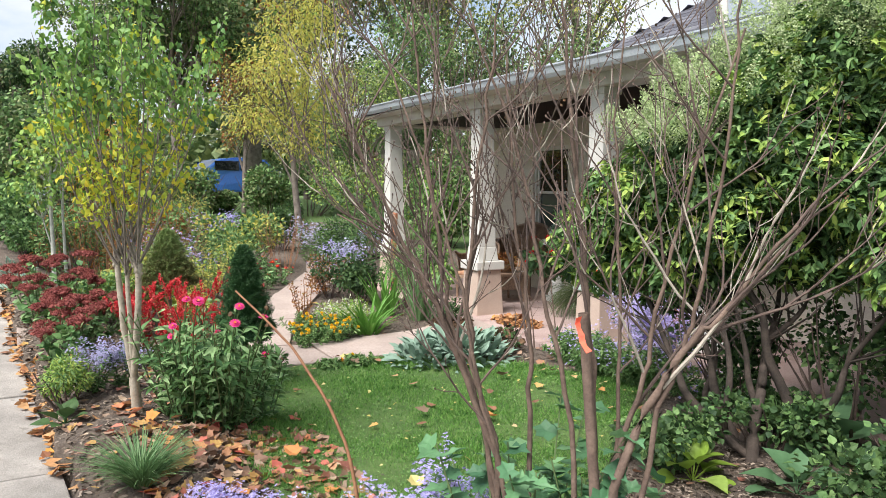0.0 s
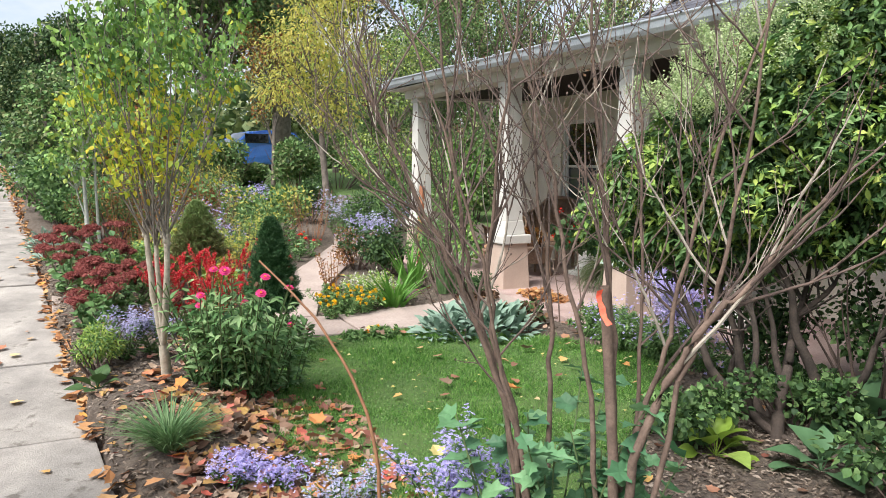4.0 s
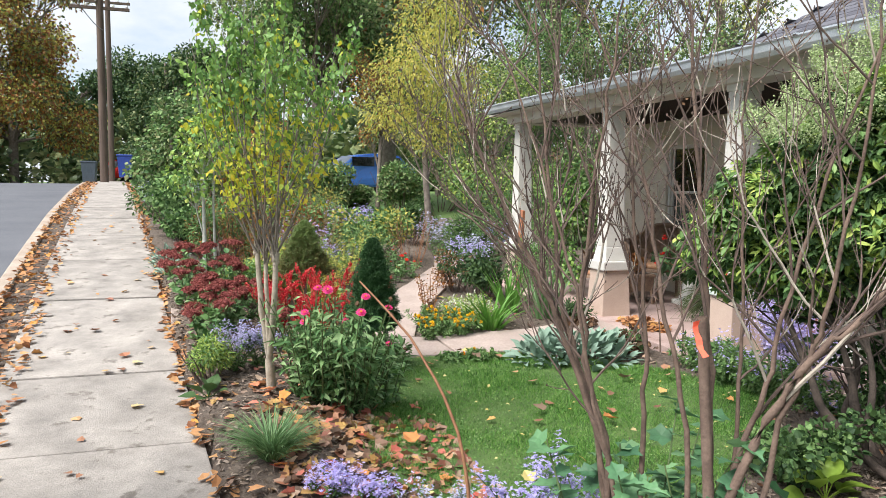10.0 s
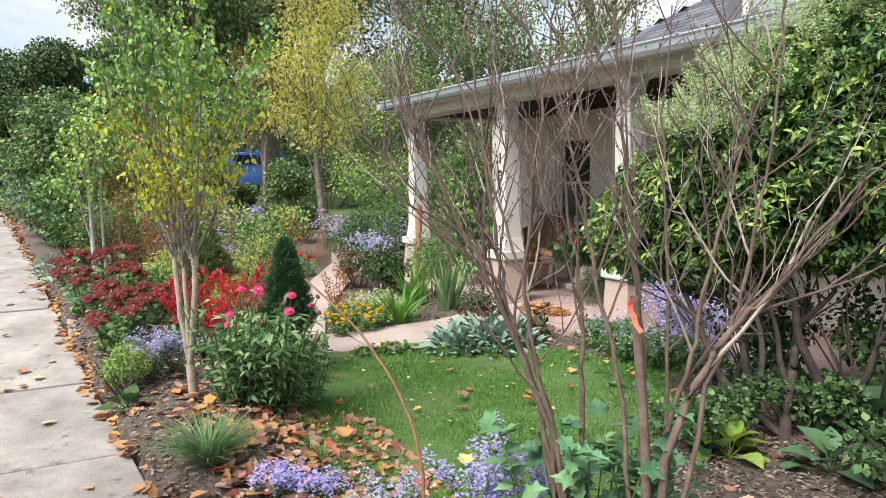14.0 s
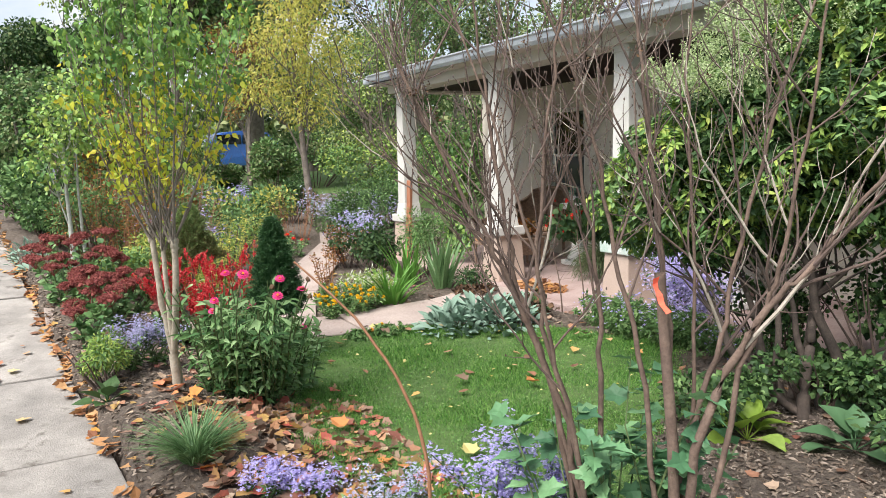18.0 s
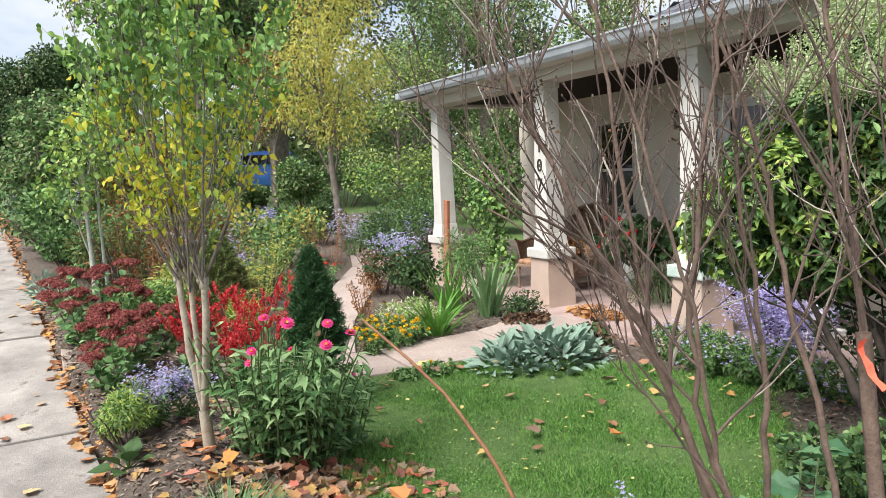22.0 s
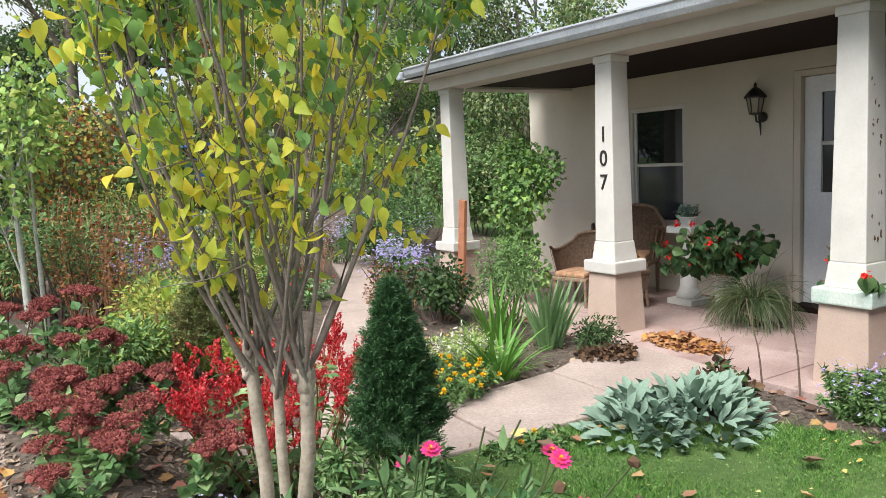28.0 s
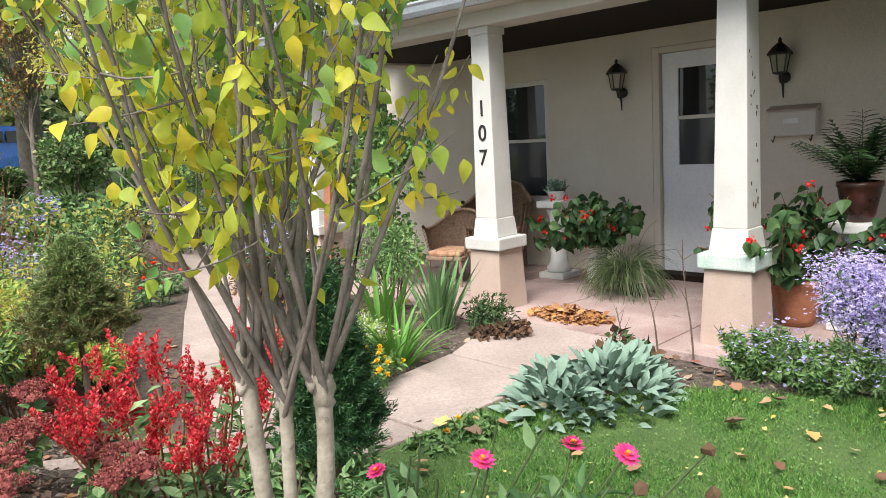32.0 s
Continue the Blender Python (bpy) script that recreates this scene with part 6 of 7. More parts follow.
for k in range(22):
    a = k * 2.4
    o = 0.2 + 0.5 * (k % 5) / 4
    ln = bent((0, 0, 0), (math.cos(a) * o, math.sin(a) * o, 1.0), rng.uniform(0.38, 0.56), 8, 0.03, -0.75)
    fr = part("frond", tube(ln, 0.004, 0.0015, 4), M["l_dark"], palm)
    P, D, S = [], [], []
    for i in range(2, 9):
        t = unit(ln[min(i, 8)] - ln[i - 1])
        side = unit(np.cross(t, (0, 0, 1)))
        for sgn in (-1, 1):
            for o in (0, 0.5):
                P.append(ln[i - 1] * (1 - o) + ln[i] * o)
                D.append(side * sgn + t * 0.7 + (0, 0, -0.15))
                S.append(0.13 * math.sin(math.pi * (i + o) / 10.5) + 0.03)
    part("leaf_fan", scatter(T_BLADE_W, P, D, S, 0.1), M["l_palm"], fr)
pot(5.3, -0.22, PORCH_Z, 0.18, 0.34, M["terracotta"], "terracotta pot on the porch")
begonia(5.28, -0.22, PORCH_Z + 0.32, 0.5, 0.78, "red-flowered begonia in a terracotta pot")

# wicker chair and ottoman
def wicker_chair(x, y, turn, label):
    c = thing("wicker_chair", x, y, PORCH_Z, label, "chair", "wicker chairs")
    c.rotation_euler = (0, 0, turn)
    n = 26
    back = bmesh.new()
    rows = []
    for j in range(9):
        z = 0.38 + j * 0.07
        rows.append([back.verts.new((math.cos(a) * (0.3 + 0.012 * j), math.sin(a) * (0.28 + 0.01 * j), z - 0.22 * abs(math.sin(a)) ** 2 * j / 8 * (1 if math.cos(a) < 0.7 else 0.5))) for a in np.linspace(-2.1, 2.1, n)])
    for a, b in zip(rows, rows[1:]):
        for i in range(n - 1):
            back.faces.new((a[i], a[i + 1], b[i + 1], b[i]))
    bmesh.ops.solidify(back, geom=back.faces[:], thickness=0.025)
    part("backrest", back, M["wicker"], c, "woven curved back", True)
    part("rim", tube(np.array([(math.cos(a) * 0.4, math.sin(a) * 0.37, 0.94 - 0.22 * abs(math.sin(a)) ** 2 * (1 if math.cos(a) < 0.7 else 0.5)) for a in np.linspace(-2.1, 2.1, 24)]), 0.022, 0.022, 7), M["wicker"], c, smooth=True)
    part("seat", box_bm(-0.27, -0.27, 0.34, 0.3, 0.27, 0.39, 0.015), M["wicker"], c)
    part("cushion", box_bm(-0.25, -0.24, 0.39, 0.26, 0.24, 0.46, 0.03), M["cushion"], c, "patterned rust cushion")
    for sx in (-0.24, 0.26):
        for sy in (-0.24, 0.24):
            part("leg", tube(np.array([(sx, sy, 0), (sx, sy, 0.36)]), 0.02, 0.024, 7), M["wicker"], c)
    for k in range(24):
        a = -2.0 + 4.0 * k / 23
        part("weave_strand", tube(np.array([(math.cos(a) * 0.325, math.sin(a) * 0.305, 0.38), (math.cos(a) * 0.415, math.sin(a) * 0.385, 0.9 - 0.2 * abs(math.sin(a)) ** 2)]), 0.006, 0.006, 4), M["wicker"], c)
    return c


wicker_chair(5.9, 3.05, 0.5, "brown wicker armchair with a rust cushion")
ott = thing("wicker_table", 5.35, 2.62, PORCH_Z, "small brown wicker table on the porch", "table")
part("top", box_bm(-0.2, -0.2, 0.33, 0.2, 0.2, 0.37, 0.012), M["wicker"], ott)
part("apron", frustum_bm(0, 0, 0.16, 0.33, 0.34, 0.34, 0.38, 0.38, 0.01), M["wicker"], ott, "woven apron")
for sx in (-0.16, 0.16):
    for sy in (-0.16, 0.16):
        part("leg", tube(np.array([(sx * 1.1, sy * 1.1, 0), (sx, sy, 0.2)]), 0.014, 0.018, 6), M["wicker"], ott)
bask = thing("dried_flower_basket", 5.35, 2.62, PORCH_Z + 0.37, "basket of dried brown flowers on the table", "basket")
part("bowl", lathe_bm([(0.08, 0), (0.12, 0.08), (0.125, 0.1), (0.11, 0.1), (0.09, 0.05)], 18), M["wicker"], bask, smooth=True)
P, D = clumps([(0, 0, 0.12)], [(0.14, 0.14, 0.1)], 260, 0.2)
part("dried_flower_mass", scatter(T_OVATE, P, D, 0.05), M["l_rust"], bask)
wicker_chair(5.2, 3.06, 0.25, "small brown wicker armchair behind the porch column").scale = (0.76, 0.76, 0.76)


def lantern(y, label):
    c = thing("wall_lantern", WALL_X, y, 1.62, label, "lantern", "porch lanterns")
    part("back_plate", lathe_bm([(0.045, 0), (0.05, 0.02), (0.03, 0.05), (0.02, 0.055)], 14), M["black_iron"], c).matrix_local = pose(-0.002, 0, 0.02, 0, -90, 0)
    part("arm", tube(np.array([(-0.02, 0, 0.02), (-0.07, 0, -0.03), (-0.11, 0, -0.02), (-0.13, 0, 0.05)]), 0.011, 0.009, 7), M["black_iron"], c)
    part("tail", tube(np.array([(-0.06, 0, 0.0), (-0.05, 0, -0.08), (-0.045, 0, -0.15)]), 0.014, 0.005, 7), M["black_iron"], c)
    body = part("glass_body", lathe_bm([(0.05, 0.06), (0.075, 0.2)], 6, -0.13, 0), M["lamp_glass"], c, "cloudy glass panes")
    part("floor_plate", lathe_bm([(0.03, 0.04), (0.055, 0.05), (0.055, 0.062)], 6, -0.13, 0), M["black_iron"], c)
    for k in range(6):
        a = 2 * math.pi * k / 6
        part("bar", tube(np.array([(-0.13 + 0.051 * math.cos(a), 0.051 * math.sin(a), 0.055), (-0.13 + 0.078 * math.cos(a), 0.078 * math.sin(a), 0.205)]), 0.006, 0.006, 5), M["black_iron"], c)
    part("roof", lathe_bm([(0.1, 0.195), (0.1, 0.21), (0.06, 0.26), (0.04, 0.28), (0.012, 0.3), (0.018, 0.315), (0.004, 0.34)], 6, -0.13, 0), M["black_iron"], c)
    return c


lantern(1.8, "black iron wall lantern with cloudy glass")
lantern(0.28, "black iron wall lantern with cloudy glass")
mail = thing("mailbox", WALL_X, 0.2, 1.16, "cream metal wall mailbox with a hinged lid", "mailbox")
part("body", box_bm(-0.09, -0.19, 0, 0.0, 0.19, 0.2, 0.008), M["soffit"], mail)
part("lid", prism_bm([(-0.105, -0.2), (0.0, -0.2), (0.0, 0.2), (-0.105, 0.2)], lambda x, y: 0.2 + 0.25 * (x + 0.105), lambda x, y: 0.215 + 0.35 * (x + 0.105), 0.004), M["base_tan"], mail, "brownish hinged lid")
part("emblem", box_bm(-0.094, -0.06, 0.1, -0.09, 0.06, 0.14), M["stone_white"], mail, "small raised plate")
part("paper_hook", tube(np.array([(-0.04, 0.15, 0), (-0.06, 0.15, -0.04), (-0.08, 0.15, -0.05), (-0.1, 0.15, -0.03)]), 0.005, 0.005, 5), M["black_iron"], mail)
part("paper_hook", tube(np.array([(-0.04, -0.15, 0), (-0.06, -0.15, -0.04), (-0.08, -0.15, -0.05), (-0.1, -0.15, -0.03)]), 0.005, 0.005, 5), M["black_iron"], mail)
tree("leafy_climber", 4.85, 3.5, 1.7, 0.014, [(0, 0, 1.35, 0.26, 0.34, 0.3), (0.05, 0.16, 1.62, 0.22, 0.26, 0.2), (-0.05, -0.12, 1.15, 0.22, 0.3, 0.22), (0, 0.3, 1.05, 0.2, 0.26, 0.3), (0.05, -0.3, 1.45, 0.2, 0.22, 0.22), (0, 0.1, 0.6, 0.2, 0.3, 0.25), (0, -0.1, 0.35, 0.18, 0.25, 0.2)], 2500, 0.055, "l_mid", "tall leafy green climber by the porch wall", M["stem_green"], z=-0.2, tpl=T_OVATE, mats=[("l_mid", 0.5), ("l_green", 0.5)], category="climber", shell=0.2)
plank = thing("brown_board", 4.5, 4.22, PORCH_Z, "reddish-brown board leaning by the far column", "board")
part("board", box_bm(-0.02, -0.05, 0.0, 0.02, 0.06, 1.1, 0.006), M["terracotta"], plank)
plank.rotation_euler = (radians(6), 0, 0)
heap = thing("leaf_heap", 4.62, 1.25, PORCH_Z, "heap of dry orange-brown leaves on the porch", "leaf heap")
a, q = rng.uniform(0, 2 * np.pi, 420), np.sqrt(rng.random(420))
P = np.stack([np.cos(a) * q * 0.2, np.sin(a) * q * 0.38, 0.07 * (1 - q * q) * rng.random(420) + 0.006], -1)
part("leafage", scatter(T_OVATE, P, rng.normal(0, 1, P.shape) * (1, 1, 0.3), rng.uniform(0.035, 0.07, 420), 0.5), M["l_drift"], heap)

# ---- street: poles, wires, bins, cars ----
pole = thing("utility_pole", -0.7, -2.43, gz(-0.7, -2.43) + 0.02, "dark wooden utility pole with a black sleeve", "utility pole")
pv, pf = tube(np.array([(0, 0, z) for z in np.linspace(-0.1, 9, 30)]), 0.192, 0.15, 22)
pv[:, :2] *= (1 + 0.02 * np.sin(np.arctan2(pv[:, 1], pv[:, 0]) * 9 + pv[:, 2] * 0.4))[:, None]
part("shaft", (pv, pf), M["pole_wood"], pole, "cracked dark timber shaft", True)
part("sleeve", tube(np.array([(0, 0, -0.08), (0, 0, 0.5), (0, 0, 1.0), (0, 0, 1.56)]), 0.217, 0.214, 28), M["sleeve"], pole, "black plastic sleeve round the foot", True)


PX = -3.55


def far_pole(x, y, h, r, arms, label, lean=0):
    c = thing("utility_pole", x, y, gz(x, y), label, "utility pole", "distant utility poles")
    part("shaft", tube(np.array([(0, 0, -0.3), (lean * 0.5, 0, h * 0.5), (lean, 0, h)]), r, r * 0.7, 10), M["pole_far"], c, smooth=True)
    for z in arms:
        part("crossarm", box_bm(-1.1 + lean * z / h, -0.06, z, 1.1 + lean * z / h, 0.06, z + 0.12, 0.01), M["pole_far"], c)
        for k in (-1.0, -0.5, 0.5, 1.0):
            part("insulator", lathe_bm([(0.03, z + 0.12), (0.05, z + 0.17), (0.03, z + 0.24)], 8, k + lean * z / h), M["stone_white"], c)
    return c


far_pole(PX, 27.5, 12, 0.17, (7.0, 10.5), "weathered wooden utility pole beside the road")
far_pole(-4.4, 38, 13, 0.16, (9.5,), "weathered wooden utility pole far up the road")
tr_ = thing("transformer_can", PX - 0.35, 27.4, 8.9, "grey transformer can hung on a utility pole", "transformer")
part("can", lathe_bm([(0.2, -0.4), (0.22, -0.35), (0.22, 0.35), (0.18, 0.42)], 16), M["bin_grey"], tr_, smooth=True)
for k, (dx, z) in enumerate(((-0.4, 7.3), (-1.0, 10.8), (-0.5, 10.8), (0.5, 10.8), (0.1, 6.2))):
    w = thing("overhead_wire", PX + dx, 27.5, gz(PX, 27.5) + z, "black overhead wire between poles", "wire", "overhead wires")
    pts = np.array([(1.0 * t * 1.5, -30 * t, -3.0 * t * (1 - t) * 1.2 - 0.4 * t * (2 if z < 7 else -1.5)) for t in np.linspace(0, 1, 16)])
    part("cable", tube(pts, 0.014, 0.014, 5), M["sleeve"], w)
for x, y, mm, lb in ((-2.9, 29, "bin_blue", "blue wheeled bin at the roadside"), (-4.3, 29, "bin_grey", "grey wheeled bin at the roadside")):
    b = thing("wheeled_bin", x, y, gz(x, y) + 0.15, lb, "bin", "roadside bins")
    part("body", frustum_bm(0, 0, 0.05, 0.95, 0.45, 0.5, 0.58, 0.62, 0.02), M[mm], b)
    part("lid", box_bm(-0.31, -0.33, 0.95, 0.31, 0.35, 1.02, 0.02), M[mm], b)
    for s in (-0.22, 0.22):
        part("wheel", moved(tube(np.array([(s - 0.03, 0.25, 0.1), (s + 0.03, 0.25, 0.1)]), 0.1, 0.1, 12), (0, 0, 0)), M["tyre"], b)


def car(x, y, turn, paint, label):
    c = thing("parked_car", x, y, gz(x, y), label, "car", "parked cars")
    c.rotation_euler = (0, 0, turn)
    prof = [(-2.1, 0.35), (-2.15, 0.75), (-1.9, 0.98), (-1.2, 1.08), (-0.55, 1.55), (0.2, 1.66), (1.3, 1.62), (1.95, 1.1), (2.12, 0.95), (2.1, 0.35)]
    bm = bmesh.new()
    A = [bm.verts.new((px, -0.86 + (0.16 if pz > 1.2 else 0), pz)) for px, pz in prof]
    B = [bm.verts.new((px, 0.86 - (0.16 if pz > 1.2 else 0), pz)) for px, pz in prof]
    for i in range(len(prof)):
        k = (i + 1) % len(prof)
        bm.faces.new((A[i], A[k], B[k], B[i]))
    bm.faces.new(A[::-1])
    bm.faces.new(B)
    bmesh.ops.bevel(bm, geom=bm.edges[:], offset=0.06, segments=2, affect="EDGES")
    body = part("body", bm, paint, c, smooth=False)
    for q in ([(-1.12, 1.1), (-0.55, 1.52)], [(1.4, 1.58), (1.92, 1.12)]):
        (x0, z0), (x1, z1) = q
        bm = bmesh.new()
        s = -1 if x0 < 0 else 1
        vs = [bm.verts.new(p) for p in ((x0 + s * 0.03, -0.66, z0 + 0.03), (x0 + s * 0.03, 0.66, z0 + 0.03), (x1 + s * 0.03, 0.6, z1 + 0.03), (x1 + s * 0.03, -0.6, z1 + 0.03))]
        bm.faces.new(vs)
        bmesh.ops.solidify(bm, geom=bm.faces[:], thickness=0.02)
        # Windscreen glass gets its sky reflection from the pale base colour.
        part("windscreen", bm, M["pane_sky_painted"], c, "glass with a sky reflection painted in its colour")
    for sy in (-1, 1):
        for x0, x1 in ((-0.75, 0.2), (0.3, 1.35)):
            part("side_window", prism_bm([(x0, sy * 0.8 - 0.02), (x1, sy * 0.8 - 0.02), (x1, sy * 0.8 + 0.02), (x0, sy * 0.8 + 0.02)], 1.15, 1.5), M["pane_dark"], c)
        for wx in (-1.35, 1.35):
            w = part("wheel", tube(np.array([(wx, sy * 0.7, 0.32), (wx, sy * 0.88, 0.32)]), 0.32, 0.32, 20), M["tyre"], c)
            part("rim", lathe_bm([(0.19, 0), (0.17, 0.02), (0.03, 0.03)], 14), M["chrome"], w).matrix_local = pose(wx, sy * 0.885, 0.32, -90 * sy, 0, 0)
        part("headlight", moved(blob(0.12, 12, 0.7, 0.05), (-2.05, sy * 0.6, 0.8)), M["pane_sky_painted"], c)
    return c


car(6.3, 24.0, 0.25, M["car_blue"], "bright blue car parked beyond the garden")
car(1.0, 17.2, 1.3, M["car_red"], "pale red car parked beyond the garden")
car(-5.3, 52, 1.5, M["f_scarlet"], "small red car far along the road")

# ---- garden beyond: birch sapling, shrubs, fill ----
tree("white_birch_sapling", 0.28, 3.4, 1.7, 0.03, [(0, 0, 1.35, 0.35, 0.35, 0.35), (0.15, 0.1, 1.7, 0.3, 0.3, 0.3), (-0.15, 0, 1.0, 0.3, 0.3, 0.25)], 900, 0.05, "l_lime", "slender white-barked birch sapling", M["bark_white"], tpl=T_OVATE, mats=[("l_lime", 0.6), ("l_green", 0.4)])
tree("white_birch_sapling", 0.4, 3.5, 1.6, 0.022, [(0, 0, 1.5, 0.3, 0.3, 0.35)], 300, 0.05, "l_lime", "slender white-barked birch sapling", M["bark_white"], tpl=T_OVATE)
tree("small_street_tree", -0.15, 9.0, 2.6, 0.06, [(0, 0, 1.4, 0.75, 0.75, 0.6), (0.2, 0.2, 2.0, 0.7, 0.7, 0.5), (-0.3, 0, 1.0, 0.6, 0.6, 0.4), (0.5, 0.3, 1.5, 0.6, 0.6, 0.5)], 5200, 0.075, "l_lime", "small bushy green tree by the pavement", M["bark_grey"], tpl=T_OVATE, mats=[("l_mid", 0.55), ("l_deep", 0.45)])
tree("small_street_tree", 1.2, 10.0, 2.4, 0.05, [(0, 0, 1.4, 0.8, 0.8, 0.6), (0.3, 0.2, 1.9, 0.6, 0.6, 0.5)], 2600, 0.075, "l_rust", "small tree turning rusty orange", M["bark_grey"], tpl=T_OVATE, mats=[("l_rust", 0.4), ("l_gold", 0.3), ("l_mid", 0.3)])
tree("young_yellow_tree", 4.2, 7.5, 4.8, 0.075, [(0, 0, 2.2, 0.7, 0.7, 0.5), (0.3, 0.2, 3.0, 0.9, 0.9, 0.6), (-0.4, -0.2, 3.3, 0.8, 0.8, 0.6), (0.1, 0, 4.1, 0.8, 0.8, 0.7), (-0.7, 0.3, 2.5, 0.6, 0.6, 0.4), (-0.2, 0, 4.9, 0.6, 0.6, 0.6)], 8500, 0.075, "l_gold", "young tree with sparse golden-yellow leaves", M["bark_grey"], shell=0.15, tpl=T_LANCE, mats=[("l_gold", 0.9), ("l_lime", 0.2)])
for x, y, h, r, mats, lb in ((0.15, 4.4, 0.75, 0.42, [("l_mid", 0.7), ("l_dark", 0.4)], "tall leafy green perennials by the pavement"), (0.5, 3.9, 0.9, 0.4, [("l_mid", 0.7), ("l_rust", 0.2)], "tall perennials, green and browning"),
                             (0.0, 5.5, 0.9, 0.5, [("l_mid", 0.8), ("l_dark", 0.3)], "tall leafy green perennials by the pavement"), (0.75, 5.0, 1.0, 0.5, [("l_mid", 0.5), ("l_rust", 0.4)], "tall perennials browning in autumn"), (-0.1, 6.8, 0.9, 0.5, [("l_dark", 0.7), ("l_mid", 0.4)], "dark green perennials by the pavement"),
                             (0.85, 2.6, 0.5, 0.4, [("l_mid", 0.5), ("l_lime", 0.7)], "green leafy perennials behind sedum"), (0.6, 1.95, 0.42, 0.34, [("l_mid", 0.8), ("l_lime", 0.3)], "green leafy perennials behind sedum"), (1.5, 2.55, 0.34, 0.26, [("l_gold", 0.3), ("l_lime", 0.9)], "green leafy perennials beside the path"),
                             (1.4, 3.3, 0.75, 0.55, [("l_lime", 0.7), ("l_gold", 0.5)], "green and golden perennials in the bed"), (1.9, 3.9, 0.7, 0.5, [("l_lime", 0.7), ("l_mid", 0.4)], "bright green perennials beside the path"), (1.2, 6.4, 1.1, 0.7, [("l_mid", 0.6), ("l_rust", 0.4)], "tall perennials browning in autumn"),
                             (2.4, 5.2, 0.8, 0.6, [("l_mid", 0.8), ("l_dark", 0.3)], "leafy green garden perennials in a clump"), (3.0, 6.6, 0.9, 0.7, [("l_mid", 0.6), ("l_gold", 0.3)], "green and golden garden perennials"), (4.6, 6.0, 0.8, 0.6, [("l_dark", 0.7), ("l_mid", 0.5)], "dark green shrubs beside the path"),
                             (5.6, 7.2, 1.1, 0.8, [("l_mid", 0.8), ("l_dark", 0.4)], "green shrubs behind the house corner"), (2.2, 8.2, 1.0, 0.8, [("l_mid", 0.7), ("l_rust", 0.2)], "mixed green and rusty garden shrubs"), (3.6, 9.8, 0.6, 0.8, [("l_dark", 0.7), ("l_mid", 0.4)], "dark green shrubs in the garden"), (6.4, 9.4, 1.4, 1.0, [("l_mid", 0.7), ("l_lime", 0.4)], "fresh green shrubs in the garden"), (2.4, 11, 1.3, 1.0, [("l_gold", 0.5), ("l_mid", 0.6)], "golden-leaved shrubs in the garden")):
    shrub("garden_perennials", x, y, h, r, 1700, 0.055 if y < 5 else 0.075, "l_mid", lb, "garden perennials", 14, mats, T_LANCE if rng.random() < 0.6 else T_OVATE, "perennial")
for x, y, h, r, pale in ((1.5, 5.6, 0.8, 0.4, False), (2.6, 8.9, 0.8, 0.5, False), (3.3, 9.4, 0.75, 0.5, False), (1.9, 5.0, 0.6, 0.4, False), (4.2, 6.9, 0.8, 0.5, True), (-0.35, 11.5, 0.9, 0.6, False), (5.0, 6.6, 0.7, 0.5, False)):
    aster(x, y, h, r, 22, 24, "drift of lilac-blue asters in the garden", pale, 0.022, 26)
for x, y, h, r in ((7.4, 8.0, 1.6, 0.9), (8.6, 10.2, 2.0, 1.1), (9.8, 13.0, 2.2, 1.3), (2.4, 13.2, 1.5, 1.0), (3.3, 13.6, 1.5, 0.8), (5.2, 13.6, 1.5, 0.8), (4.2, 14.4, 0.7, 0.7), (1.0, 13.0, 1.5, 0.9), (6.6, 14.5, 1.8, 1.2)):
    shrub("boundary_shrub", x, y, h, r, 2600, 0.1, "l_mid", "loose green shrub along the garden's far edge", "boundary shrubs", 12, [("l_mid", 0.6), ("l_deep", 0.5)])
shrub("clipped_round_shrub", 4.0, 8.4, 1.0, 0.45, 1800, 0.05, "l_dark", "rounded clipped dark green shrub", mats=[("l_dark", 1.0), ("l_mid", 0.5)])
for x, y in ((3.0, 4.9), (3.1, 5.4), (2.7, 4.5)):
    zinnia(x, y, 0.3, 0.25, 10, 8, "low red-flowered bedding plants by the path", "f_scarlet")

for x, y, h, r in ((0.75, 3.5, 0.95, 0.25), (1.15, 4.3, 1.0, 0.3), (0.5, 5.0, 1.1, 0.3), (1.6, 4.6, 0.9, 0.3), (1.0, 5.8, 1.2, 0.4), (2.0, 6.6, 1.1, 0.4), (0.95, 2.1, 0.6, 0.2), (3.3, 5.6, 0.9, 0.3)):
    c = thing("dry_stalk_clump", x, y, gz(x, y), "clump of dry brown stalks gone to seed", "perennial", "dry stalks")
    st = stems_of(26, h, r, 0.2, 0.05, 0.5, 0.3)
    part("stemwork", stem_mesh(st, 0.004, 0.002), M["twig_red"], c)
    P, D = along(st, 16, 0.45, 1.0)
    part("leafage", scatter(T_SMALL, P + rng.normal(0, 0.03, P.shape), outward(D), rng.uniform(0.02, 0.04, len(P))), M["l_rust"] if rng.random() < 0.6 else M["f_brown"], c)
for x, y, h in ((1.35, 3.6, 0.8), (1.7, 2.9, 0.75), (2.3, 4.6, 0.8), (0.9, 2.7, 0.6), (1.3, 2.75, 0.65), (0.7, 2.25, 0.45)):
    c = thing("goldenrod_plant", x, y, gz(x, y), "goldenrod with yellowing plumes", "perennial", "goldenrods")
    st = stems_of(12, h, 0.22, 0.3, 0.06, 0.4)
    part("stemwork", stem_mesh(st, 0.004, 0.002), M["stem_green"], c)
    P, D = along(st, 40, 0.4, 1.0)
    part("leafage", scatter(T_LANCE, P, outward(D), rng.uniform(0.025, 0.05, len(P))), M["l_gold"], c)

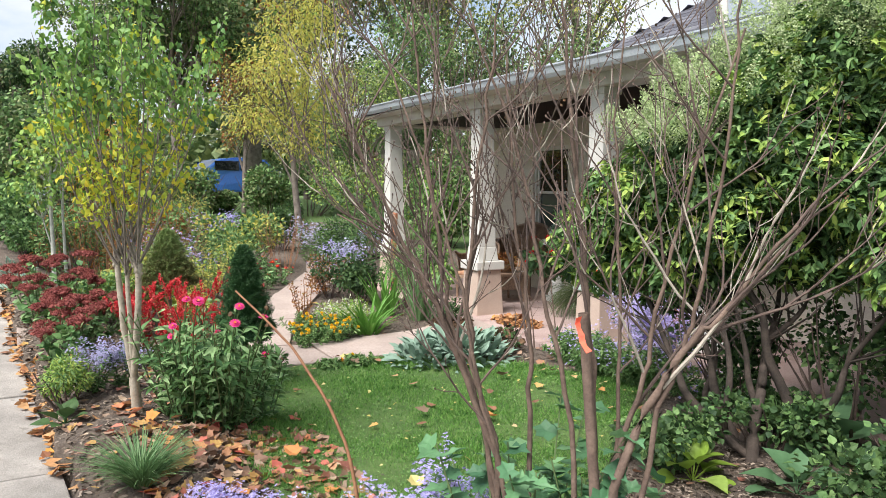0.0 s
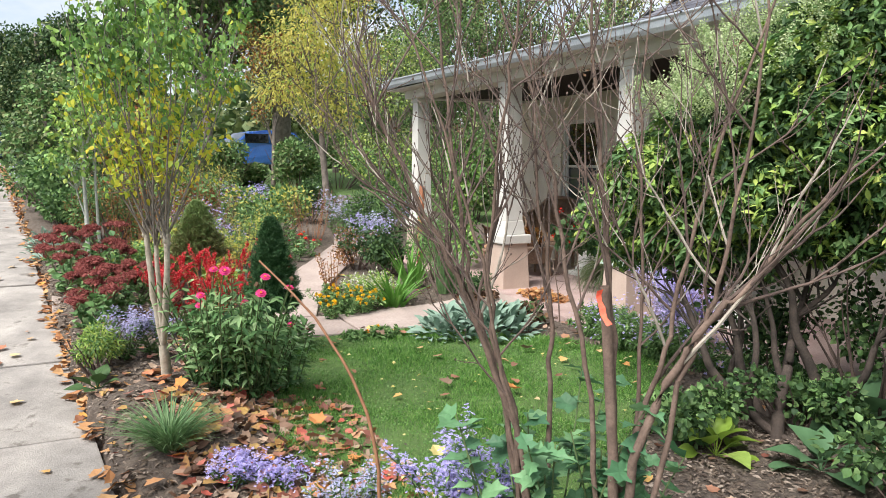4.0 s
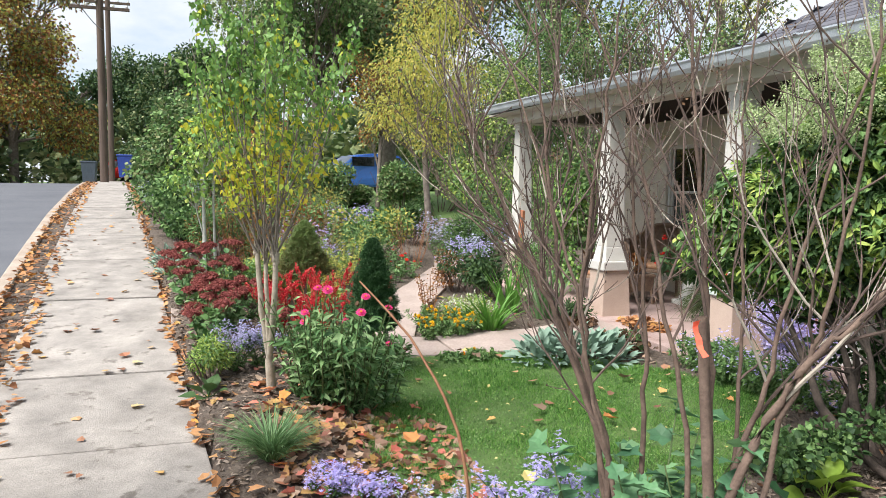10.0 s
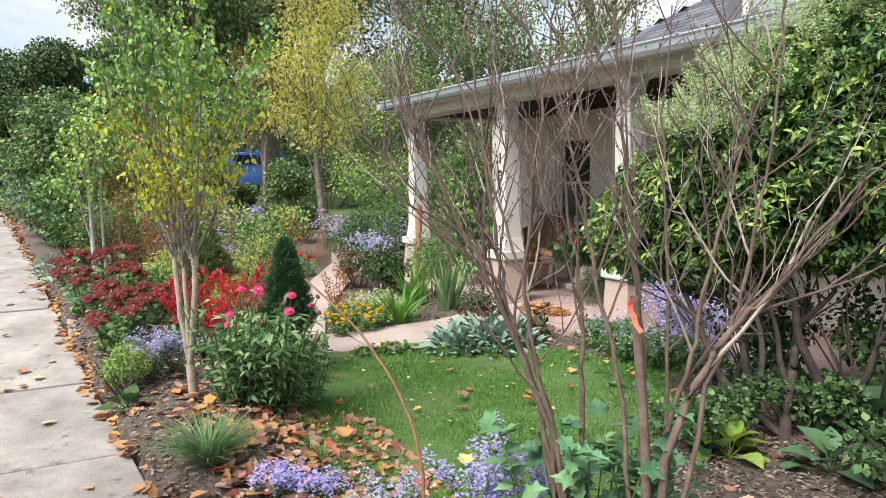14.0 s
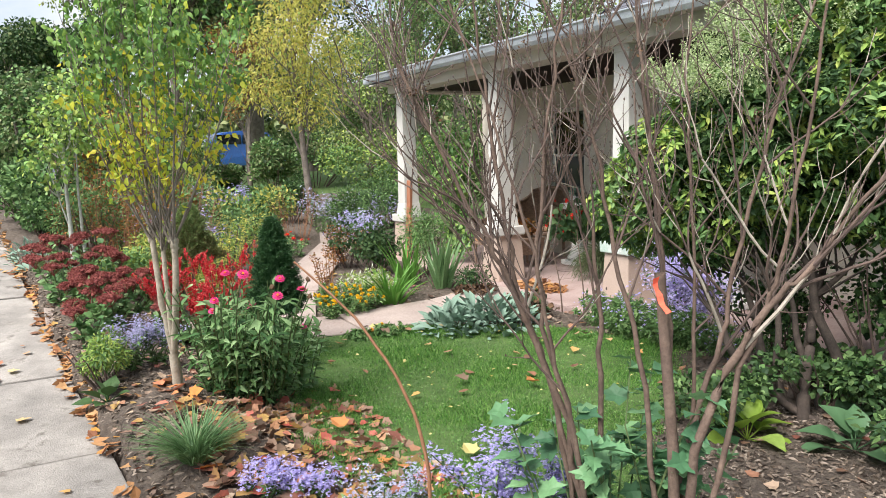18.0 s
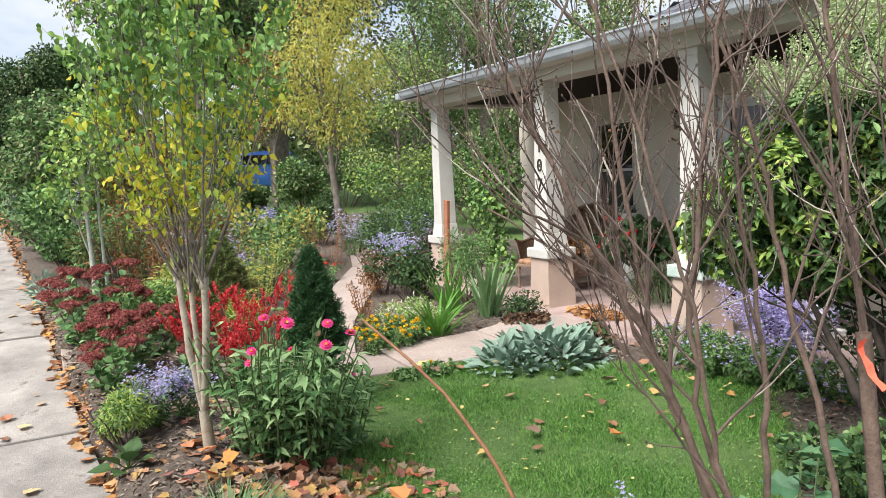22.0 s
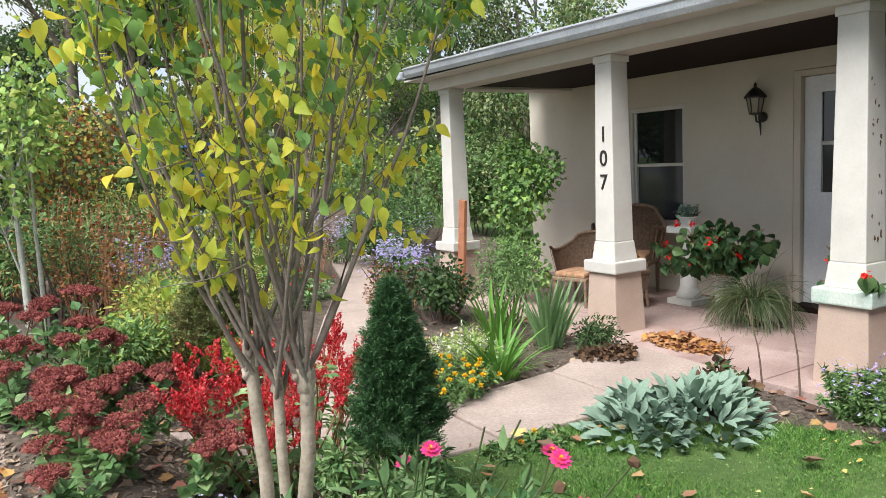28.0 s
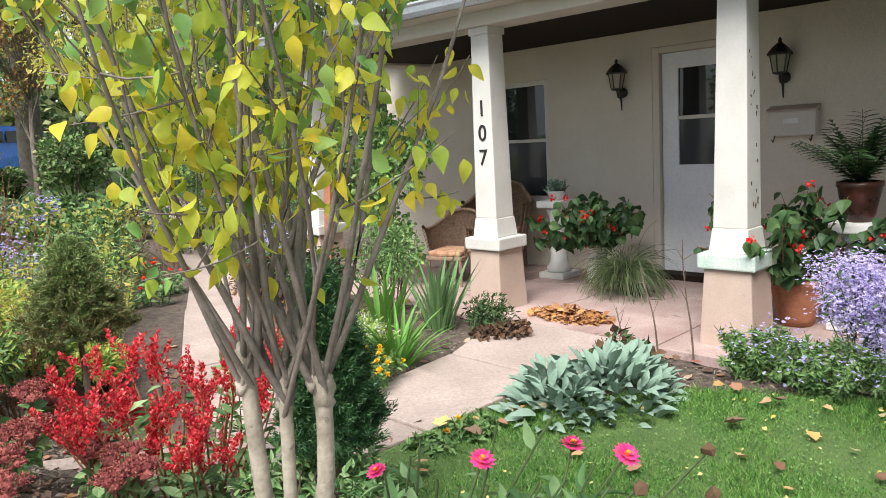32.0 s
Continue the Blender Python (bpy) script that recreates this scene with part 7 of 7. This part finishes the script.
# ---- large trees and the wooded distance ----
def big_tree(x, y, h, r, n, mats, label, trunk=0.3, low=0.35, z=None, leaf=0.24, k=17, name="large_tree"):
    cr = []
    for i in range(k):
        a = i * 2.4
        q = math.sqrt((i + 0.5) / k) * r * 0.75
        cr.append((math.cos(a) * q, math.sin(a) * q, h * (low + (1 - low) * rng.uniform(0.12, 0.9)), r * 0.36, r * 0.36, h * (1 - low) * 0.12))
    return tree(name, x, y, h, trunk, cr, int(n * 2.6), leaf * 0.72, "l_deep", label, M["bark_grey"], z, limbs=6, shell=0.2, mats=mats, group="background trees", tpl=T_SMALL)


big_tree(6.1, 18.8, 14, 4.2, 12000, [("l_deep", 0.62), ("l_rust", 0.2), ("l_dark", 0.18)], "large maple with dark green and rusty foliage", 0.34, 0.22)
big_tree(4.7, 14.0, 4.6, 1.0, 1500, [("l_rust", 0.5), ("l_gold", 0.25), ("l_deep", 0.25)], "small tree with rusty orange leaves", 0.07, 0.35, leaf=0.11)
big_tree(2.4, 21, 11, 2.8, 4200, [("l_deep", 0.8), ("l_lime", 0.2)], "tall airy tree with pale green leaves", 0.2, 0.4, leaf=0.17)
big_tree(3.4, 15.5, 8, 2.4, 7000, [("l_deep", 0.5), ("l_mid", 0.5)], "tall green tree behind the garden", 0.14, 0.35, leaf=0.17)
big_tree(13.1, 21.4, 16, 4.2, 3600, [("l_deep", 0.8), ("l_gold", 0.2)], "tall locust tree with airy foliage", 0.3, 0.3, leaf=0.2)
big_tree(15.4, 21.7, 17, 4.2, 3400, [("l_deep", 0.8), ("l_gold", 0.2)], "tall locust tree with airy foliage", 0.28, 0.3, leaf=0.2)
big_tree(19.5, 19, 15, 4.5, 3200, [("l_deep", 0.75), ("l_gold", 0.25)], "tall locust tree behind the house", 0.28, 0.35, leaf=0.2)
big_tree(10.0, 25, 13, 4.0, 4500, [("l_deep", 0.8), ("l_gold", 0.2)], "green tree in the wooded distance", 0.25, 0.2)
big_tree(9.0, 14.5, 5.5, 2.6, 6500, [("l_mid", 0.6), ("l_deep", 0.5)], "bushy tree behind the house corner", 0.1, 0.1, leaf=0.13)
big_tree(7.2, 12.0, 4.2, 1.8, 4500, [("l_deep", 0.6), ("l_lime", 0.4)], "slender scrub tree behind the garden", 0.07, 0.15, leaf=0.11)
big_tree(12.5, 13, 6, 2.8, 6000, [("l_deep", 0.8), ("l_mid", 0.3)], "bushy tree beyond the house", 0.12, 0.05, leaf=0.16)
big_tree(-1.4, 42, 9, 3.2, 9000, [("l_dark", 0.7), ("l_deep", 0.4)], "dark green pine at the crest of the road", 0.22, 0.05, leaf=0.3)
big_tree(2.2, 44, 10, 4, 8000, [("l_dark", 0.6), ("l_deep", 0.5)], "dark green tree at the crest of the road", 0.22, 0.05, leaf=0.32)
big_tree(-4.2, 60, 12, 4, 6000, [("l_dark", 0.8), ("l_deep", 0.3)], "dark tree far along the road", 0.25, 0.05, leaf=0.4)
big_tree(-10.8, 46, 15, 5.4, 15000, [("l_gold", 0.3), ("l_rust", 0.5), ("l_deep", 0.3)], "tall tree with orange and green foliage across the road", 0.3, 0.1, leaf=0.32)
big_tree(-9.6, 58, 9, 4.0, 8000, [("l_dark", 0.9), ("l_deep", 0.3)], "dark green trees across the road", 0.3, 0.02, leaf=0.36)
big_tree(-14.5, 36, 10, 4.0, 6000, [("l_dark", 0.7), ("l_gold", 0.3)], "dark tree across the road", 0.3, 0.05, leaf=0.3)
P, D = [], []
for k in range(60):
    a = radians(-30 + 110 * k / 59)
    dist = rng.uniform(48, 70)
    c = np.array([math.sin(a) * dist, math.cos(a) * dist - 5, rng.uniform(1.5, 5.5)])
    q, dd = clumps([c], [(4.5, 4.5, rng.uniform(2.5, 4.5))], 900, 0.4)
    P.append(q)
    D.append(dd)
woods = part("far_woods", scatter(T_SMALL, np.concatenate(P), np.concatenate(D) + rng.normal(0, 0.5, (54000, 3)), rng.uniform(0.4, 0.9, 54000), 1.0), M["l_deep"], None)
tagged(woods, "dense dark green woods closing the distance", "woods", kind="stuff")

# ---- fallen leaves ----
def litter(name, xs, ys, size, mat, label, lift=0.012, tpl=T_MAPLE, flat=0.25):
    n = len(xs)
    P = np.stack([xs, ys, ground_z(xs, ys) + lift], -1)
    D = np.stack([rng.normal(0, 1, n), rng.normal(0, 1, n), rng.normal(0, 0.15, n)], -1)
    ob = part(name, scatter(tpl, P, D, size * rng.uniform(0.6, 1.2, n), flat), M[mat], None)
    return tagged(ob, label, "fallen leaves", kind="stuff")


n = 620
ys = rng.uniform(-3.0, 1.6, n)
us = rng.uniform(0.08, 1.25, n)
litter("fallen_leaves_bed", us - 0.105 * (ys - 0.7), ys, 0.05, "l_litter", "brown and orange maple leaves over the flower bed")
n = 900
xs, ys = rng.uniform(0.55, 1.6, n), rng.uniform(-3.0, -1.1, n)
litter("fallen_leaves_front", xs, ys, 0.062, "l_litter", "thick maple leaf litter at the bed's end", 0.022, T_MAPLE, 0.7)
n = 170
xs, ys = rng.uniform(0.45, 1.6, n), rng.uniform(-3.0, -0.7, n)
litter("fallen_red_leaves", xs, ys, 0.068, "l_litter_red", "scattered red and orange maple leaves", 0.03, T_MAPLE, 0.4)
n = 2600
ys = rng.uniform(-3, 1, n) + 25 * rng.random(n) ** 1.6
litter_u = np.where(rng.random(n) < 0.62, -1.32 + 0.4 * rng.random(n) ** 1.5, rng.uniform(0.0, 0.16, n))
xs = litter_u - 0.105 * (ys - 0.7)
P = np.stack([xs, ys, street_z(ys) + 0.02], -1)
ob = part("fallen_leaves_edges", scatter(T_MAPLE, P, rng.normal(0, 1, P.shape) * (1, 1, 0.2), rng.uniform(0.03, 0.08, n), 0.4), M["l_drift"], None)
tagged(ob, "leaf drifts along the curb and the sidewalk edge", "fallen leaves", kind="stuff")
n = 760
xs, ys = rng.uniform(1.3, 4.4, n), rng.uniform(-4.6, 3.2, n)
ok = ~inside(xs, ys, LAWN)
litter("fallen_leaves_beds", xs[ok], ys[ok], 0.06, "l_litter", "brown leaves in the porch beds", 0.015)
n = 320
xs, ys = rng.uniform(1.1, 4.0, n), rng.uniform(-3.4, 0.5, n)
ok = inside(xs, ys, LAWN)
litter("small_yellow_leaves", xs[ok][::2], ys[ok][::2], 0.026, "l_litter_yellow", "tiny yellow leaves over the lawn", 0.045, T_OVATE)
lawn_leaf = [fast_mesh("maple_leaf", *scatter((T_MAPLE[0] * (1, 1, s), T_MAPLE[1]), np.zeros((1, 3)), np.array([[0.2, 1, 0.05]]), 0.1, 0.05)) for s in (1.0, 1.8, -0.9)]
for k in range(36):
    while True:
        x, y = rng.uniform(1.1, 4.0), rng.uniform(-3.4, 0.5)
        if inside(np.array(x), np.array(y), LAWN):
            break
    ob = new("maple_leaf", lawn_leaf[k % 3])
    if not lawn_leaf[k % 3].materials:
        lawn_leaf[k % 3].materials.append(M["leaf_single"])
    s = rng.uniform(0.35, 0.72)
    ob.matrix_world = Matrix.Translation((x, y, gz(x, y) + 0.055)) @ Euler((rng.normal(0, 0.25), rng.normal(0, 0.25), rng.uniform(0, 6.28))).to_matrix().to_4x4() @ Matrix.Diagonal((s, s, s, 1))
    tagged(ob, "dry curled maple leaf lying on the lawn", "fallen leaf", "leaves on the lawn")
for x, y, s, mm in ((2.64, -1.45, 0.95, "l_litter_red"), (3.64, -0.69, 0.8, "l_litter"), (1.34, -1.6, 1.0, "l_litter_red"), (2.4, 0.22, 0.9, "l_litter"), (3.2, -0.62, 1.0, "l_litter"), (2.3, -1.2, 0.9, "l_litter"), (1.75, -2.2, 0.9, "l_litter_yellow"), (2.75, 0.3, 0.9, "l_litter_red"), (2.35, 0.45, 0.9, "l_litter_yellow")):
    me = fast_mesh("maple_leaf", *scatter((T_MAPLE[0] * (1, 1, 2.2), T_MAPLE[1]), np.zeros((1, 3)), np.array([[0.2, 1, 0.05]]), 0.1, 0.05))
    me.materials.append(M[mm])
    ob = new("maple_leaf", me)
    ob.matrix_world = Matrix.Translation((x, y, gz(x, y) + 0.058)) @ Euler((0.15, -0.1, rng.uniform(0, 6.28))).to_matrix().to_4x4() @ Matrix.Diagonal((s, s, s, 1))
    tagged(ob, "bright curled maple leaf lying on the lawn", "fallen leaf", "leaves on the lawn")
for k in range(70):
    u, y = rng.uniform(-1.0, 0.0), rng.uniform(-3.5, 9)
    x = u - 0.105 * (y - 0.7)
    ob = new("maple_leaf", lawn_leaf[k % 3])
    s = rng.uniform(0.25, 0.85)
    ob.matrix_world = Matrix.Translation((x, y, float(street_z(y)) + 0.012)) @ Euler((rng.normal(0, 0.15), rng.normal(0, 0.15), rng.uniform(0, 6.28))).to_matrix().to_4x4() @ Matrix.Diagonal((s, s, s, 1))
    tagged(ob, "dry brown leaf lying on the sidewalk", "fallen leaf", "leaves on the sidewalk")
# shreds of bark over the nearest mulch
n = 38000
ys = np.where(rng.random(n) < 0.5, rng.uniform(-3.4, 2.8, n), rng.uniform(-4.8, -2.2, n))
xs = np.where(rng.random(n) < 0.5, rng.uniform(0.06, 1.15, n) - 0.105 * (ys - 0.7), rng.uniform(1.8, 4.1, n))
ok = ~inside(xs, ys, LAWN)
xs, ys = xs[ok], ys[ok]
chips = part("bark_chips", scatter(T_LANCE, np.stack([xs, ys, ground_z(xs, ys) + 0.008], -1), rng.normal(0, 1, (len(xs), 3)) * (1, 1, 0.2), rng.uniform(0.014, 0.045, len(xs)), 0.5), M["mulch_chip"], None)
tagged(chips, "grey-brown shredded bark chips", "bark mulch", kind="stuff")
